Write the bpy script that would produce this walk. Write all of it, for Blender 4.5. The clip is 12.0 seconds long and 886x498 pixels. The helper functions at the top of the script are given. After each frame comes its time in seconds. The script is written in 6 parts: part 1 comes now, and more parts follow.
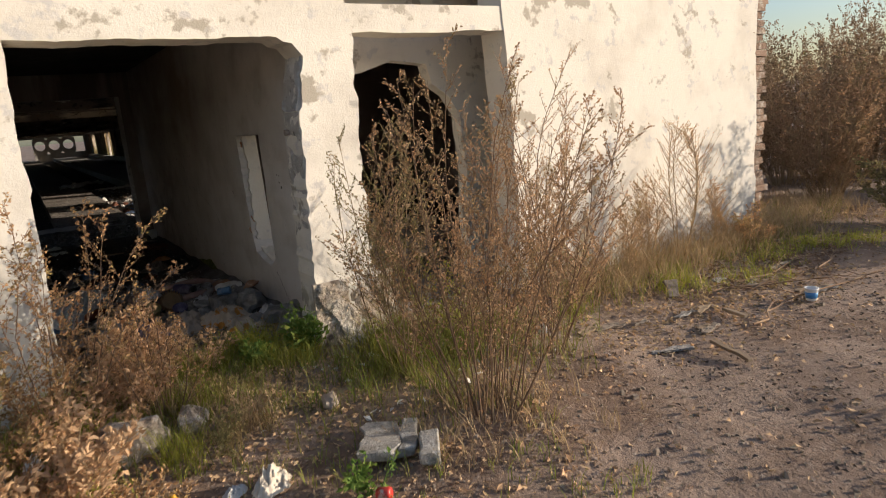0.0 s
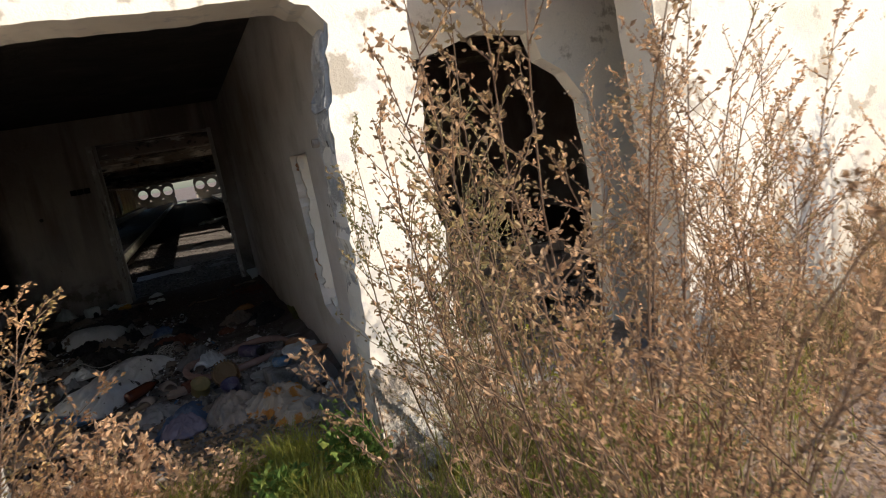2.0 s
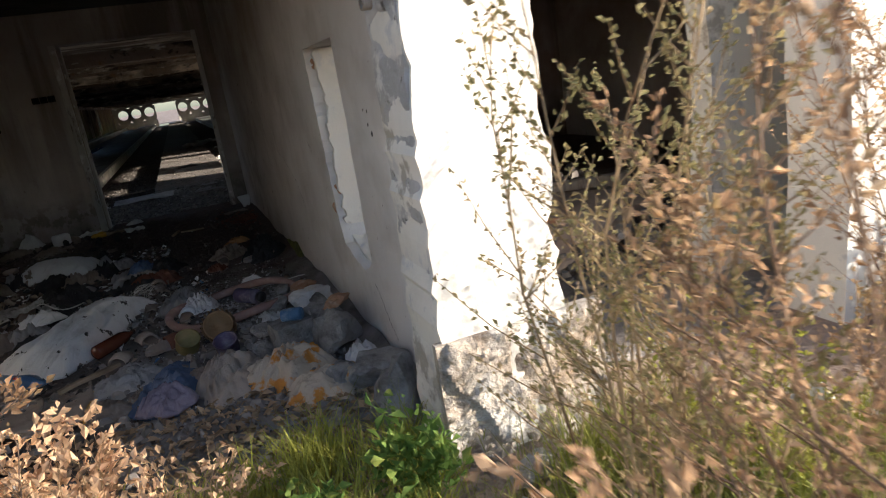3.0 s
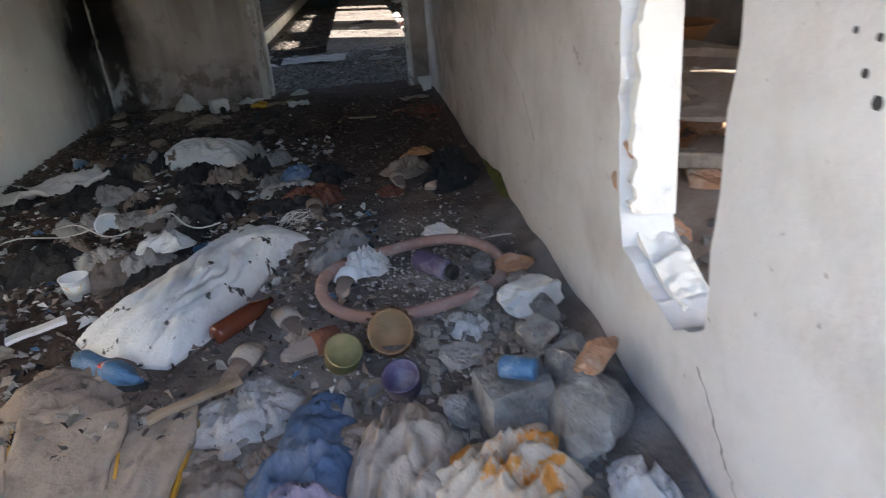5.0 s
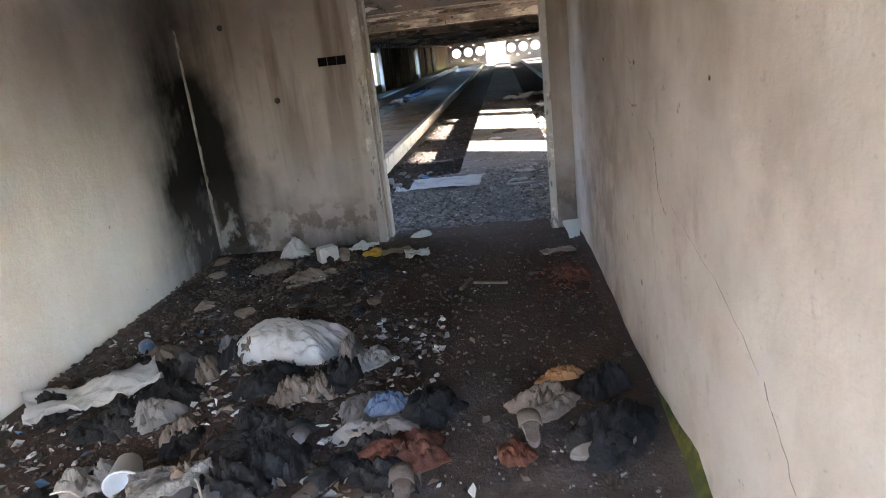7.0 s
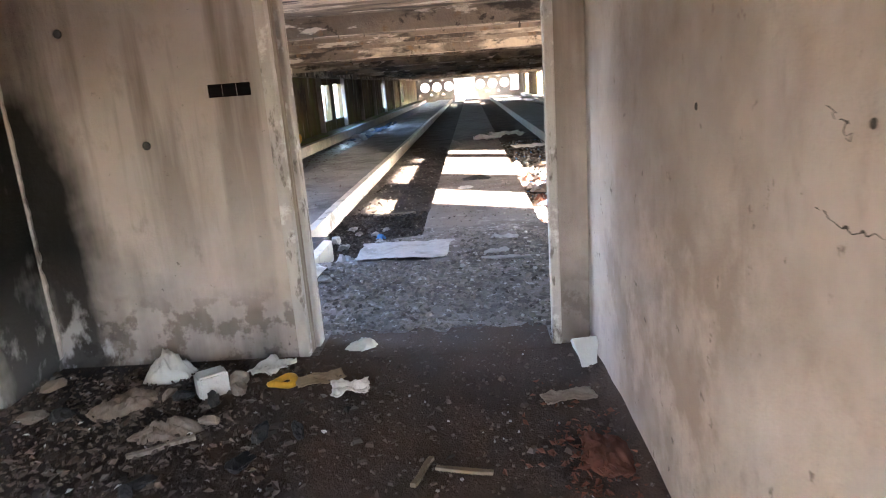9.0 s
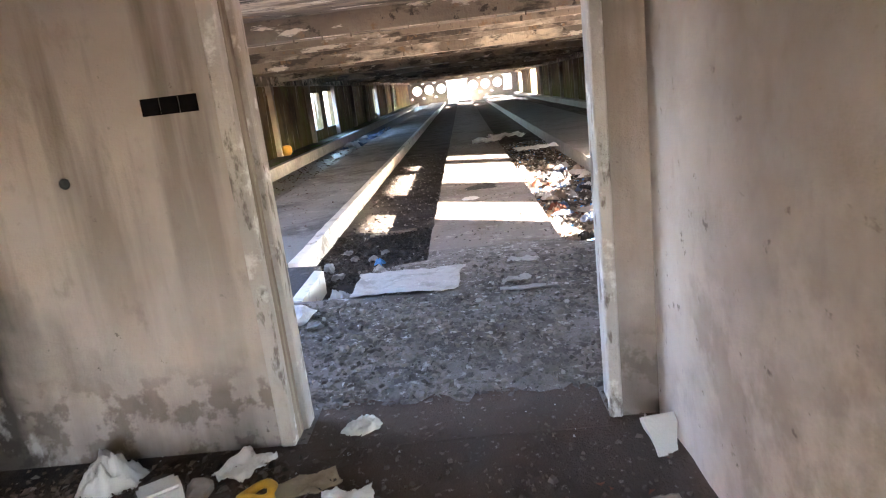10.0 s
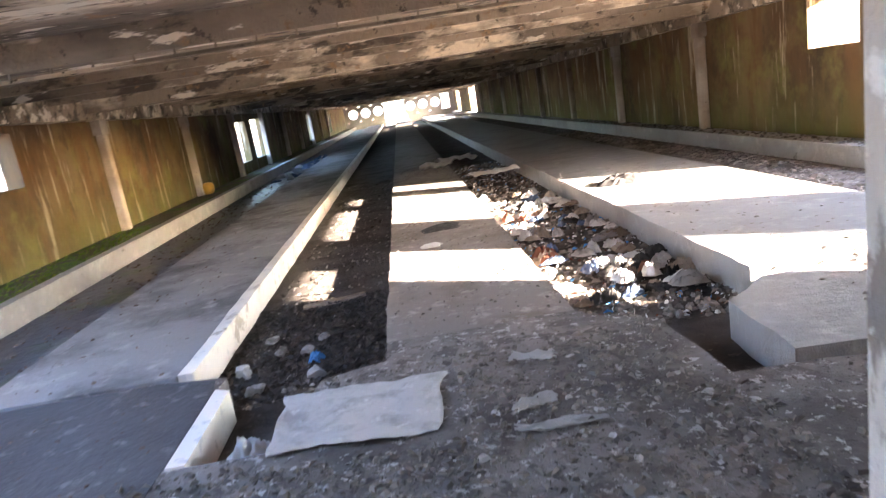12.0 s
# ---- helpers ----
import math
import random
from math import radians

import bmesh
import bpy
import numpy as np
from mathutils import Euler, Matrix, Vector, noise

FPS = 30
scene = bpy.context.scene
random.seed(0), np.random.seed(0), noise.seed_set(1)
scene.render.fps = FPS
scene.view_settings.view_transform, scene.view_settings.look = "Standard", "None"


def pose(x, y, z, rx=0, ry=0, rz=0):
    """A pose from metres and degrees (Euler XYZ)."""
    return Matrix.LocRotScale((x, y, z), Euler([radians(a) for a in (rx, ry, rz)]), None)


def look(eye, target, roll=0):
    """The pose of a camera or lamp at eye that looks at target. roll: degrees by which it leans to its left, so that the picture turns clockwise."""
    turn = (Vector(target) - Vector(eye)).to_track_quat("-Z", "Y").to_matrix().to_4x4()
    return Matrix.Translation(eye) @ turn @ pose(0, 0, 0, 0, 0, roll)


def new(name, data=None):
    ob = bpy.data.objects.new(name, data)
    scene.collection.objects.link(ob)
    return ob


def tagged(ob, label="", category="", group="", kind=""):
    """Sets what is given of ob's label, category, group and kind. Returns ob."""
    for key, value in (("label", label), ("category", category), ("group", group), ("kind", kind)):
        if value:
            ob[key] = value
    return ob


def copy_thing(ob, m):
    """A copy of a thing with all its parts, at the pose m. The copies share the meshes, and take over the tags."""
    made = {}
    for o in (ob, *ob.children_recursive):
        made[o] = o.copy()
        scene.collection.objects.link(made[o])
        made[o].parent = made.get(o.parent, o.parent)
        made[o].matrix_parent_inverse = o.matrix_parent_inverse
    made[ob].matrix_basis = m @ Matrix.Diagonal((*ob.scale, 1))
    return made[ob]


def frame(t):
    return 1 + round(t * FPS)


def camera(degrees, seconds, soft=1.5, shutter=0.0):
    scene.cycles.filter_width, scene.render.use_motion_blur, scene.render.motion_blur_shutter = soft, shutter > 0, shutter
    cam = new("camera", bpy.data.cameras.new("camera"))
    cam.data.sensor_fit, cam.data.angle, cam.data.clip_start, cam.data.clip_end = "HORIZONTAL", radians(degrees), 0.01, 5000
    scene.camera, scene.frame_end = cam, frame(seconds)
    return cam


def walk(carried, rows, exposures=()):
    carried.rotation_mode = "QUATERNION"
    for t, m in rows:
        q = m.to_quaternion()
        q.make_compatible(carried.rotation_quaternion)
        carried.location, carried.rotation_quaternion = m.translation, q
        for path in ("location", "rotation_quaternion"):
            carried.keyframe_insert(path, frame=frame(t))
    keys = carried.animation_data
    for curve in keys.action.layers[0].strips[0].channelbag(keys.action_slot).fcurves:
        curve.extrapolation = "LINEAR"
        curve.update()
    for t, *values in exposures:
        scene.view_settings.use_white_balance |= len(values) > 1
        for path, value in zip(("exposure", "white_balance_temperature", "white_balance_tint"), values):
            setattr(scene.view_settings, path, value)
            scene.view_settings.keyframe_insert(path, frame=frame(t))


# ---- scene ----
cam = camera(68.7, 12.0, soft=1.0, shutter=0.25)
METRES, EYE, TILT, LEAN, TURN = 10.9, 1.55, -0.5, 0.0, -32.2
ROWS = [
    (0.0, 0.0, 0.0, 0.0, -0.97, -11.59, 4.76),
    (0.5, 0.0204, 0.0384, -0.0002, 3.35, -9.71, 5.71),
    (1.0, 0.0357, 0.0738, -0.0067, 12.7, -9.54, 4.83),
    (1.5, 0.0308, 0.1128, -0.0107, 17.0, -10.87, 7.19),
    (2.0, 0.01, 0.1523, -0.0118, 10.66, -9.12, 10.29),
    (2.5, -0.0124, 0.1971, -0.0189, 9.52, -11.74, 9.02),
    (3.0, -0.0413, 0.2296, -0.0226, 9.79, -15.15, 8.35),
    (5.0, -0.1255, 0.3593, -0.0177, 24.95, -24.69, 3.82),
    (5.5, -0.1388, 0.3919, -0.008, 32.48, -19.03, 5.66),
    (6.0, -0.1568, 0.427, -0.0011, 30.46, -18.98, 9.39),
    (6.5, -0.1702, 0.4521, 0.0037, 35.42, -17.13, 6.58),
    (8.5, -0.2554, 0.5874, 0.0051, 39.03, -15.44, 6.17),
    (9.0, -0.2859, 0.6208, 0.0037, 34.55, -13.79, 3.89),
    (9.5, -0.3156, 0.6474, 0.0042, 32.26, -15.55, 5.83),
    (10.0, -0.3403, 0.6864, 0.0046, 33.83, -13.65, 6.31),
    (10.5, -0.3678, 0.723, 0.0066, 29.4, -14.87, 7.31),
    (11.0, -0.3927, 0.7597, 0.0044, 28.72, -14.79, 7.56),
    (11.5, -0.4194, 0.7967, 0.0039, 32.47, -15.7, 7.42),
    (12.0, -0.4491, 0.8335, 0.0041, 28.25, -12.61, 8.85),
]
EXPOSURES = [(0.0, 0.2, 6600, 12), (1.5, 0.35, 6300, 12), (2.5, 1.0, 6050, 11), (3.2, 1.6, 6000, 11), (4.8, 3.2, 5700, 10), (5.2, 3.45, 5800, 12), (5.5, 3.75, 5850, 13), (6.7, 4.6, 5800, 13), (8.5, 5.5, 6200, 18.5), (9.5, 5.7, 6250, 19), (10.5, 5.6, 6400, 18.5), (12.0, 5.38, 6450, 19)]
walk(cam, [(t, pose(0, 0, EYE, TILT, LEAN, TURN) @ pose(METRES * x, METRES * y, METRES * z, 90 + pitch, roll, yaw)) for t, x, y, z, yaw, pitch, roll in ROWS], EXPOSURES)

# ---- daylight: low autumn sun from behind and to one side ----
SUN_AZ, SUN_EL = 58.0, 14.5     # degrees from the facade's normal towards +x; height
sx, sy, sz = math.sin(radians(SUN_AZ)) * math.cos(radians(SUN_EL)), -math.cos(radians(SUN_AZ)) * math.cos(radians(SUN_EL)), math.sin(radians(SUN_EL))
world = bpy.data.worlds.new("sky")
scene.world = world
world.use_nodes = True
wn = world.node_tree.nodes
sky = wn.new("ShaderNodeTexSky")
sky.sky_type = "NISHITA"
sky.sun_disc = False
sky.sun_elevation = radians(SUN_EL)
sky.sun_rotation = math.atan2(sx, sy)
sky.dust_density = 1.3
sky.ozone_density = 2.2
wn["Background"].inputs["Strength"].default_value = 0.14
world.node_tree.links.new(sky.outputs["Color"], wn["Background"].inputs["Color"])
sun = new("sun", bpy.data.lights.new("sun", "SUN"))
sun.data.energy, sun.data.angle, sun.data.color = 5.0, radians(0.6), (1.0, 0.86, 0.68)
sun.matrix_world = look((sx * 40, sy * 40, sz * 40), (0, 0, 0))

# ---- materials ----


def mix(nt, a, b, fac):
    n = nt.nodes.new("ShaderNodeMix")
    n.data_type = "RGBA"
    for k, v in ((6, a), (7, b), (0, fac)):
        if isinstance(v, (tuple, list)):
            n.inputs[k].default_value = (*v, 1)
        elif isinstance(v, (int, float)):
            n.inputs[k].default_value = v
        else:
            nt.links.new(v, n.inputs[k])
    return n.outputs[2]


def noise_at(nt, scale, lo, hi, detail=4.0, stretch=(1, 1, 1), rough=0.6, offset=0.0):
    """Noise in metres of object space, cut to a 0..1 ramp between lo and hi."""
    co = nt.nodes.new("ShaderNodeNewGeometry").outputs["Position"]
    mp = nt.nodes.new("ShaderNodeMapping")
    mp.inputs["Scale"].default_value = stretch
    mp.inputs["Location"].default_value = (offset, offset * 0.7, offset * 1.3)
    nt.links.new(co, mp.inputs["Vector"])
    n = nt.nodes.new("ShaderNodeTexNoise")
    n.inputs["Scale"].default_value, n.inputs["Detail"].default_value, n.inputs["Roughness"].default_value = scale, detail, rough
    nt.links.new(mp.outputs["Vector"], n.inputs["Vector"])
    r = nt.nodes.new("ShaderNodeMapRange")
    r.inputs["From Min"].default_value, r.inputs["From Max"].default_value = lo, hi
    nt.links.new(n.outputs["Fac"], r.inputs["Value"])
    return r.outputs["Result"]


def region(nt, axis, lo, hi):
    """A ramp 0..1 along one world axis, for soot and damp that have their own place."""
    co = nt.nodes.new("ShaderNodeNewGeometry").outputs["Position"]
    s = nt.nodes.new("ShaderNodeSeparateXYZ")
    nt.links.new(co, s.inputs[0])
    r = nt.nodes.new("ShaderNodeMapRange")
    r.inputs["From Min"].default_value, r.inputs["From Max"].default_value = lo, hi
    nt.links.new(s.outputs["XYZ".index(axis)], r.inputs["Value"])
    return r.outputs["Result"]


def calc(nt, op, a, b=0.0):
    n = nt.nodes.new("ShaderNodeMath")
    n.operation = op
    n.use_clamp = True
    for k, v in ((0, a), (1, b)):
        if isinstance(v, (int, float)):
            n.inputs[k].default_value = v
        else:
            nt.links.new(v, n.inputs[k])
    return n.outputs[0]


def material(name, base, rough=0.9, layers=(), bump=(), metallic=0.0, vary=0.0, spec=0.3, sheer=0.0):
    """layers: (colour, scale, lo, hi[, stretch[, strength]]) noise patches over the base; bump: (scale, distance) pairs; vary: change from piece to piece."""
    m = bpy.data.materials.new(name)
    m.use_nodes = True
    nt = m.node_tree
    b = nt.nodes["Principled BSDF"]
    col = base
    for k, lay in enumerate(layers):
        colour, scale, lo, hi = lay[:4]
        fac = noise_at(nt, scale, lo, hi, 5.0, lay[4] if len(lay) > 4 else (1, 1, 1), 0.65, 3.1 * k + len(name))
        if len(lay) > 5:
            fac = calc(nt, "MULTIPLY", fac, lay[5])
        col = mix(nt, col, colour, fac)
    if vary:
        oi = nt.nodes.new("ShaderNodeObjectInfo").outputs["Random"]
        ri = nt.nodes.new("ShaderNodeNewGeometry").outputs["Random Per Island"]
        f = calc(nt, "FRACT", calc(nt, "ADD", calc(nt, "MULTIPLY", oi, 0.5), calc(nt, "MULTIPLY", ri, 0.5)))
        hs = nt.nodes.new("ShaderNodeHueSaturation")
        mr = nt.nodes.new("ShaderNodeMapRange")
        mr.inputs["To Min"].default_value, mr.inputs["To Max"].default_value = 1 - vary, 1 + vary
        nt.links.new(f, mr.inputs["Value"])
        nt.links.new(mr.outputs["Result"], hs.inputs["Value"])
        if isinstance(col, (tuple, list)):
            hs.inputs["Color"].default_value = (*col, 1)
        else:
            nt.links.new(col, hs.inputs["Color"])
        col = hs.outputs["Color"]
    if isinstance(col, (tuple, list)):
        b.inputs["Base Color"].default_value = (*col, 1)
    else:
        nt.links.new(col, b.inputs["Base Color"])
    b.inputs["Roughness"].default_value, b.inputs["Metallic"].default_value = rough, metallic
    b.inputs["Specular IOR Level"].default_value = spec
    if sheer:
        tr = nt.nodes.new("ShaderNodeBsdfTranslucent")
        if isinstance(col, (tuple, list)):
            tr.inputs["Color"].default_value = (*col, 1)
        else:
            nt.links.new(col, tr.inputs["Color"])
        ms = nt.nodes.new("ShaderNodeMixShader")
        ms.inputs[0].default_value = sheer
        nt.links.new(b.outputs[0], ms.inputs[1])
        nt.links.new(tr.outputs[0], ms.inputs[2])
        nt.links.new(ms.outputs[0], nt.nodes["Material Output"].inputs["Surface"])
    last = None
    for scale, dist in bump:
        h = noise_at(nt, scale, 0.25, 0.75, 5.0, (1, 1, 1), 0.65, scale)
        bn = nt.nodes.new("ShaderNodeBump")
        bn.inputs["Strength"].default_value, bn.inputs["Distance"].default_value = 0.9, dist
        nt.links.new(h, bn.inputs["Height"])
        if last:
            nt.links.new(last, bn.inputs["Normal"])
        last = bn.outputs["Normal"]
    if last:
        nt.links.new(last, b.inputs["Normal"])
    return m


M = {}
M["facade"] = material("whitewashed plaster", (0.74, 0.70, 0.63), 0.92, [((0.55, 0.51, 0.45), 1.1, 0.5, 0.75), ((0.42, 0.38, 0.32), 3.2, 0.585, 0.63), ((0.56, 0.54, 0.52), 7, 0.58, 0.66), ((0.5, 0.37, 0.2), 0.9, 0.68, 0.8)], [(5, 0.003), (60, 0.0015)])
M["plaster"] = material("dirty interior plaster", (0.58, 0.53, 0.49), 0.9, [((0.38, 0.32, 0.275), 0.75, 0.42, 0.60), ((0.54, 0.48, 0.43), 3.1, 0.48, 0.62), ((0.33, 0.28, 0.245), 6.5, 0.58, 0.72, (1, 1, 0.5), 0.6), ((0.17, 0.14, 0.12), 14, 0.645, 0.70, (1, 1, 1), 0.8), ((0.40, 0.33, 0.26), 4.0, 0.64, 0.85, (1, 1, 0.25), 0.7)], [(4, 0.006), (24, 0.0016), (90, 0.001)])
M["casing"] = material("chipped casing paint", (0.50, 0.465, 0.43), 0.85, [((0.31, 0.265, 0.23), 2.5, 0.45, 0.7, (1, 1, 0.4), 0.8), ((0.19, 0.16, 0.14), 11, 0.57, 0.63, (1, 1, 0.35), 0.9), ((0.70, 0.68, 0.65), 6, 0.58, 0.66)], [(8, 0.008), (40, 0.004)])
def soot_plaster(name, base, streaks):
    """Interior plaster blackened round the corner where a fire burned, with a damp scuffed foot."""
    m = material(name, base, 0.9, [((0.45, 0.39, 0.33), 1.3, 0.45, 0.75, (1, 1, 1), 0.15 + 0.85 * streaks), ((0.34, 0.28, 0.245), 2.2, 0.5, 0.7, (1, 1, 0.3), streaks * 0.7), ((0.30, 0.255, 0.22), 7.0, 0.58, 0.70, (1, 1, 0.5), 0.7 * streaks), ((0.15, 0.125, 0.105), 17, 0.68, 0.73, (1, 1, 1), 0.8)], [(5, 0.005), (24, 0.003), (90, 0.0015)])
    nt = m.node_tree
    b = nt.nodes["Principled BSDF"]
    old = b.inputs["Base Color"].links[0].from_socket
    wob = noise_at(nt, 1.6, 0.3, 0.7)
    streak = noise_at(nt, 5.0, 0.35, 0.65, 5.0, (1, 1, 0.12))
    wob = calc(nt, "ADD", calc(nt, "MULTIPLY", wob, 0.3), calc(nt, "MULTIPLY", streak, 0.12))
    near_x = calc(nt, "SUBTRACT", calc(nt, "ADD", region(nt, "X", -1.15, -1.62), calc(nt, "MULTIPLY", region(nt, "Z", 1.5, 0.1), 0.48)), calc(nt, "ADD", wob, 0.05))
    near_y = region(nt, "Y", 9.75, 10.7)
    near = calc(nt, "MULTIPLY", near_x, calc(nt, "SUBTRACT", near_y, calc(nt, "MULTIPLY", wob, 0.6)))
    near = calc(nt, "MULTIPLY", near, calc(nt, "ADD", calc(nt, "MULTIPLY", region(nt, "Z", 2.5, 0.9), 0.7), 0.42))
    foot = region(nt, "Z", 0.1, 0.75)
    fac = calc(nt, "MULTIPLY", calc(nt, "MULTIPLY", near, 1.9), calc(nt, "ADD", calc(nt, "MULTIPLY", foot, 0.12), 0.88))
    flakes = noise_at(nt, 6.0, 0.5, 0.56)
    low = calc(nt, "MULTIPLY", calc(nt, "MULTIPLY", flakes, region(nt, "Z", 0.46, 0.30)), region(nt, "X", -1.6, -1.5))
    col = mix(nt, old, (0.24, 0.20, 0.17), calc(nt, "MULTIPLY", low, 0.8))
    runs = calc(nt, "MULTIPLY", noise_at(nt, 3.4, 0.48, 0.6, 5.0, (1, 1, 0.08)), calc(nt, "ADD", calc(nt, "MULTIPLY", region(nt, "Z", 0.5, 1.7), 0.85), 0.12))
    col = mix(nt, col, (0.15, 0.12, 0.10), calc(nt, "MULTIPLY", runs, streaks * 1.15))
    grime = calc(nt, "MULTIPLY", region(nt, "X", 1.36, 1.42), calc(nt, "ADD", calc(nt, "MULTIPLY", noise_at(nt, 2.2, 0.35, 0.65), 0.5), 0.3))
    col = mix(nt, col, (0.25, 0.20, 0.17), grime)
    # darker and browner with height: stains, plus shade painted into the colour
    upper_shade = calc(nt, "MULTIPLY", region(nt, "Z", 0.75, 1.8), calc(nt, "ADD", calc(nt, "MULTIPLY", noise_at(nt, 1.1, 0.35, 0.65), 0.45), 0.45))
    col = mix(nt, col, (0.20, 0.17, 0.14), calc(nt, "MULTIPLY", upper_shade, 0.75))
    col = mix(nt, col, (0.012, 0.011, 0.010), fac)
    scraped = calc(nt, "MULTIPLY", calc(nt, "MULTIPLY", noise_at(nt, 5.5, 0.52, 0.6, 6.0, (1, 1, 0.6)), region(nt, "Z", 0.55, 0.25)), calc(nt, "MULTIPLY", region(nt, "X", -1.0, -1.25), region(nt, "Y", 9.9, 10.4)))
    col = mix(nt, col, (0.42, 0.41, 0.40), calc(nt, "MULTIPLY", scraped, 0.85))
    nt.links.new(col, b.inputs["Base Color"])
    return m


def stained_and_shaded():
    """Uneven stains over the upper part of the corridor plaster, with shade painted in towards the ceiling."""
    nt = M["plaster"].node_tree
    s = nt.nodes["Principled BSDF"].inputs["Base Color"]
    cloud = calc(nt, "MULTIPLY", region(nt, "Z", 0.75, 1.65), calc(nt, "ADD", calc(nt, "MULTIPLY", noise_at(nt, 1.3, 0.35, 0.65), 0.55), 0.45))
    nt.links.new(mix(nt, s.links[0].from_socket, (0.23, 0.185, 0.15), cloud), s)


def limewashed():
    """Near the entrance the corridor plaster keeps its pale limewash."""
    nt = M["plaster"].node_tree
    s = nt.nodes["Principled BSDF"].inputs["Base Color"]
    pale = mix(nt, (0.70, 0.68, 0.66), (0.56, 0.53, 0.50), noise_at(nt, 2.6, 0.5, 0.7))
    pale = mix(nt, pale, (0.30, 0.27, 0.25), noise_at(nt, 21.0, 0.68, 0.73))
    edge = calc(nt, "SUBTRACT", region(nt, "Y", 8.0, 5.8), calc(nt, "MULTIPLY", noise_at(nt, 1.2, 0.35, 0.65), 0.25))
    low = calc(nt, "ADD", calc(nt, "MULTIPLY", region(nt, "Z", 1.9, 0.9), 0.6), 0.4)
    nt.links.new(mix(nt, s.links[0].from_socket, pale, calc(nt, "MULTIPLY", edge, low)), s)


stained_and_shaded()
limewashed()
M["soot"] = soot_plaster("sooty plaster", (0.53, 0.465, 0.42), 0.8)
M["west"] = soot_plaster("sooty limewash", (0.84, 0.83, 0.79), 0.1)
M["concrete"] = material("weathered concrete", (0.34, 0.33, 0.315), 0.9, [((0.25, 0.24, 0.23), 1.2, 0.48, 0.72), ((0.16, 0.15, 0.14), 5, 0.66, 0.72), ((0.45, 0.43, 0.40), 6, 0.55, 0.75)], [(12, 0.01), (80, 0.004)])
M["damp_concrete"] = material("damp grey concrete", (0.25, 0.247, 0.245), 0.7, [((0.11, 0.107, 0.105), 1.1, 0.46, 0.66), ((0.36, 0.35, 0.335), 3.5, 0.56, 0.7), ((0.10, 0.095, 0.09), 6, 0.62, 0.7)], [(12, 0.01), (80, 0.004)], spec=0.4)
M["hall_floor"] = material("gritty concrete floor", (0.235, 0.212, 0.195), 0.95, [((0.09, 0.078, 0.072), 1.2, 0.45, 0.65), ((0.12, 0.105, 0.095), 7, 0.52, 0.6), ((0.42, 0.40, 0.38), 18, 0.57, 0.64), ((0.06, 0.052, 0.047), 30, 0.6, 0.66)], [(20, 0.012), (90, 0.006)])
M["aisle"] = material("worn pale concrete", (0.225, 0.20, 0.18), 0.92, [((0.15, 0.125, 0.105), 1.3, 0.48, 0.66), ((0.36, 0.33, 0.3), 8, 0.55, 0.7)], [(14, 0.01), (80, 0.004)])
M["gutter"] = material("dark gutter silt", (0.105, 0.09, 0.078), 0.95, [((0.05, 0.04, 0.035), 2, 0.45, 0.65), ((0.2, 0.17, 0.14), 15, 0.6, 0.75)], [(18, 0.02), (70, 0.008)])
M["dirt"] = material("packed dirt floor", (0.088, 0.058, 0.044), 0.95, [((0.07, 0.052, 0.042), 1.0, 0.4, 0.65), ((0.28, 0.24, 0.21), 25, 0.62, 0.72)], [(14, 0.015), (70, 0.006)])
def greyer():
    """Towards the entrance the corridor dirt is covered with grey plaster dust, before the sooty corner with ash."""
    nt = M["dirt"].node_tree
    s = nt.nodes["Principled BSDF"].inputs["Base Color"]
    dust = mix(nt, (0.29, 0.265, 0.245), (0.15, 0.135, 0.123), noise_at(nt, 3.0, 0.4, 0.65))
    nt.links.new(mix(nt, s.links[0].from_socket, dust, calc(nt, "SUBTRACT", region(nt, "Y", 8.5, 6.6), calc(nt, "ADD", calc(nt, "MULTIPLY", noise_at(nt, 1.5, 0.4, 0.7), 0.4), region(nt, "X", 0.5, -0.4)))), s)
    ash = calc(nt, "MULTIPLY", calc(nt, "MULTIPLY", region(nt, "Y", 9.0, 10.3), region(nt, "X", -0.2, -1.1)), calc(nt, "ADD", calc(nt, "MULTIPLY", noise_at(nt, 2.4, 0.35, 0.65), 0.5), 0.5))
    nt.links.new(mix(nt, s.links[0].from_socket, (0.02, 0.018, 0.017), ash), s)


greyer()
M["ground"] = material("dry trodden earth", (0.33, 0.245, 0.19), 0.95, [((0.20, 0.135, 0.098), 1.1, 0.47, 0.62), ((0.17, 0.12, 0.09), 9, 0.58, 0.7), ((0.42, 0.345, 0.28), 22, 0.58, 0.7)], [(8, 0.02), (60, 0.008)])
M["hall_wall"] = material("rust-stained limewash", (0.195, 0.145, 0.078), 0.9, [((0.08, 0.055, 0.033), 0.5, 0.44, 0.6), ((0.15, 0.085, 0.04), 2.2, 0.42, 0.62, (1, 1, 0.12), 0.8), ((0.045, 0.035, 0.025), 1.3, 0.5, 0.66, (1, 1, 0.3), 0.8), ((0.52, 0.46, 0.36), 3.7, 0.575, 0.64, (1, 1, 0.10), 0.85), ((0.05, 0.04, 0.03), 5.0, 0.6, 0.7, (1, 1, 0.35), 0.7), ((0.2, 0.2, 0.07), 0.9, 0.55, 0.75)], [(10, 0.008)])
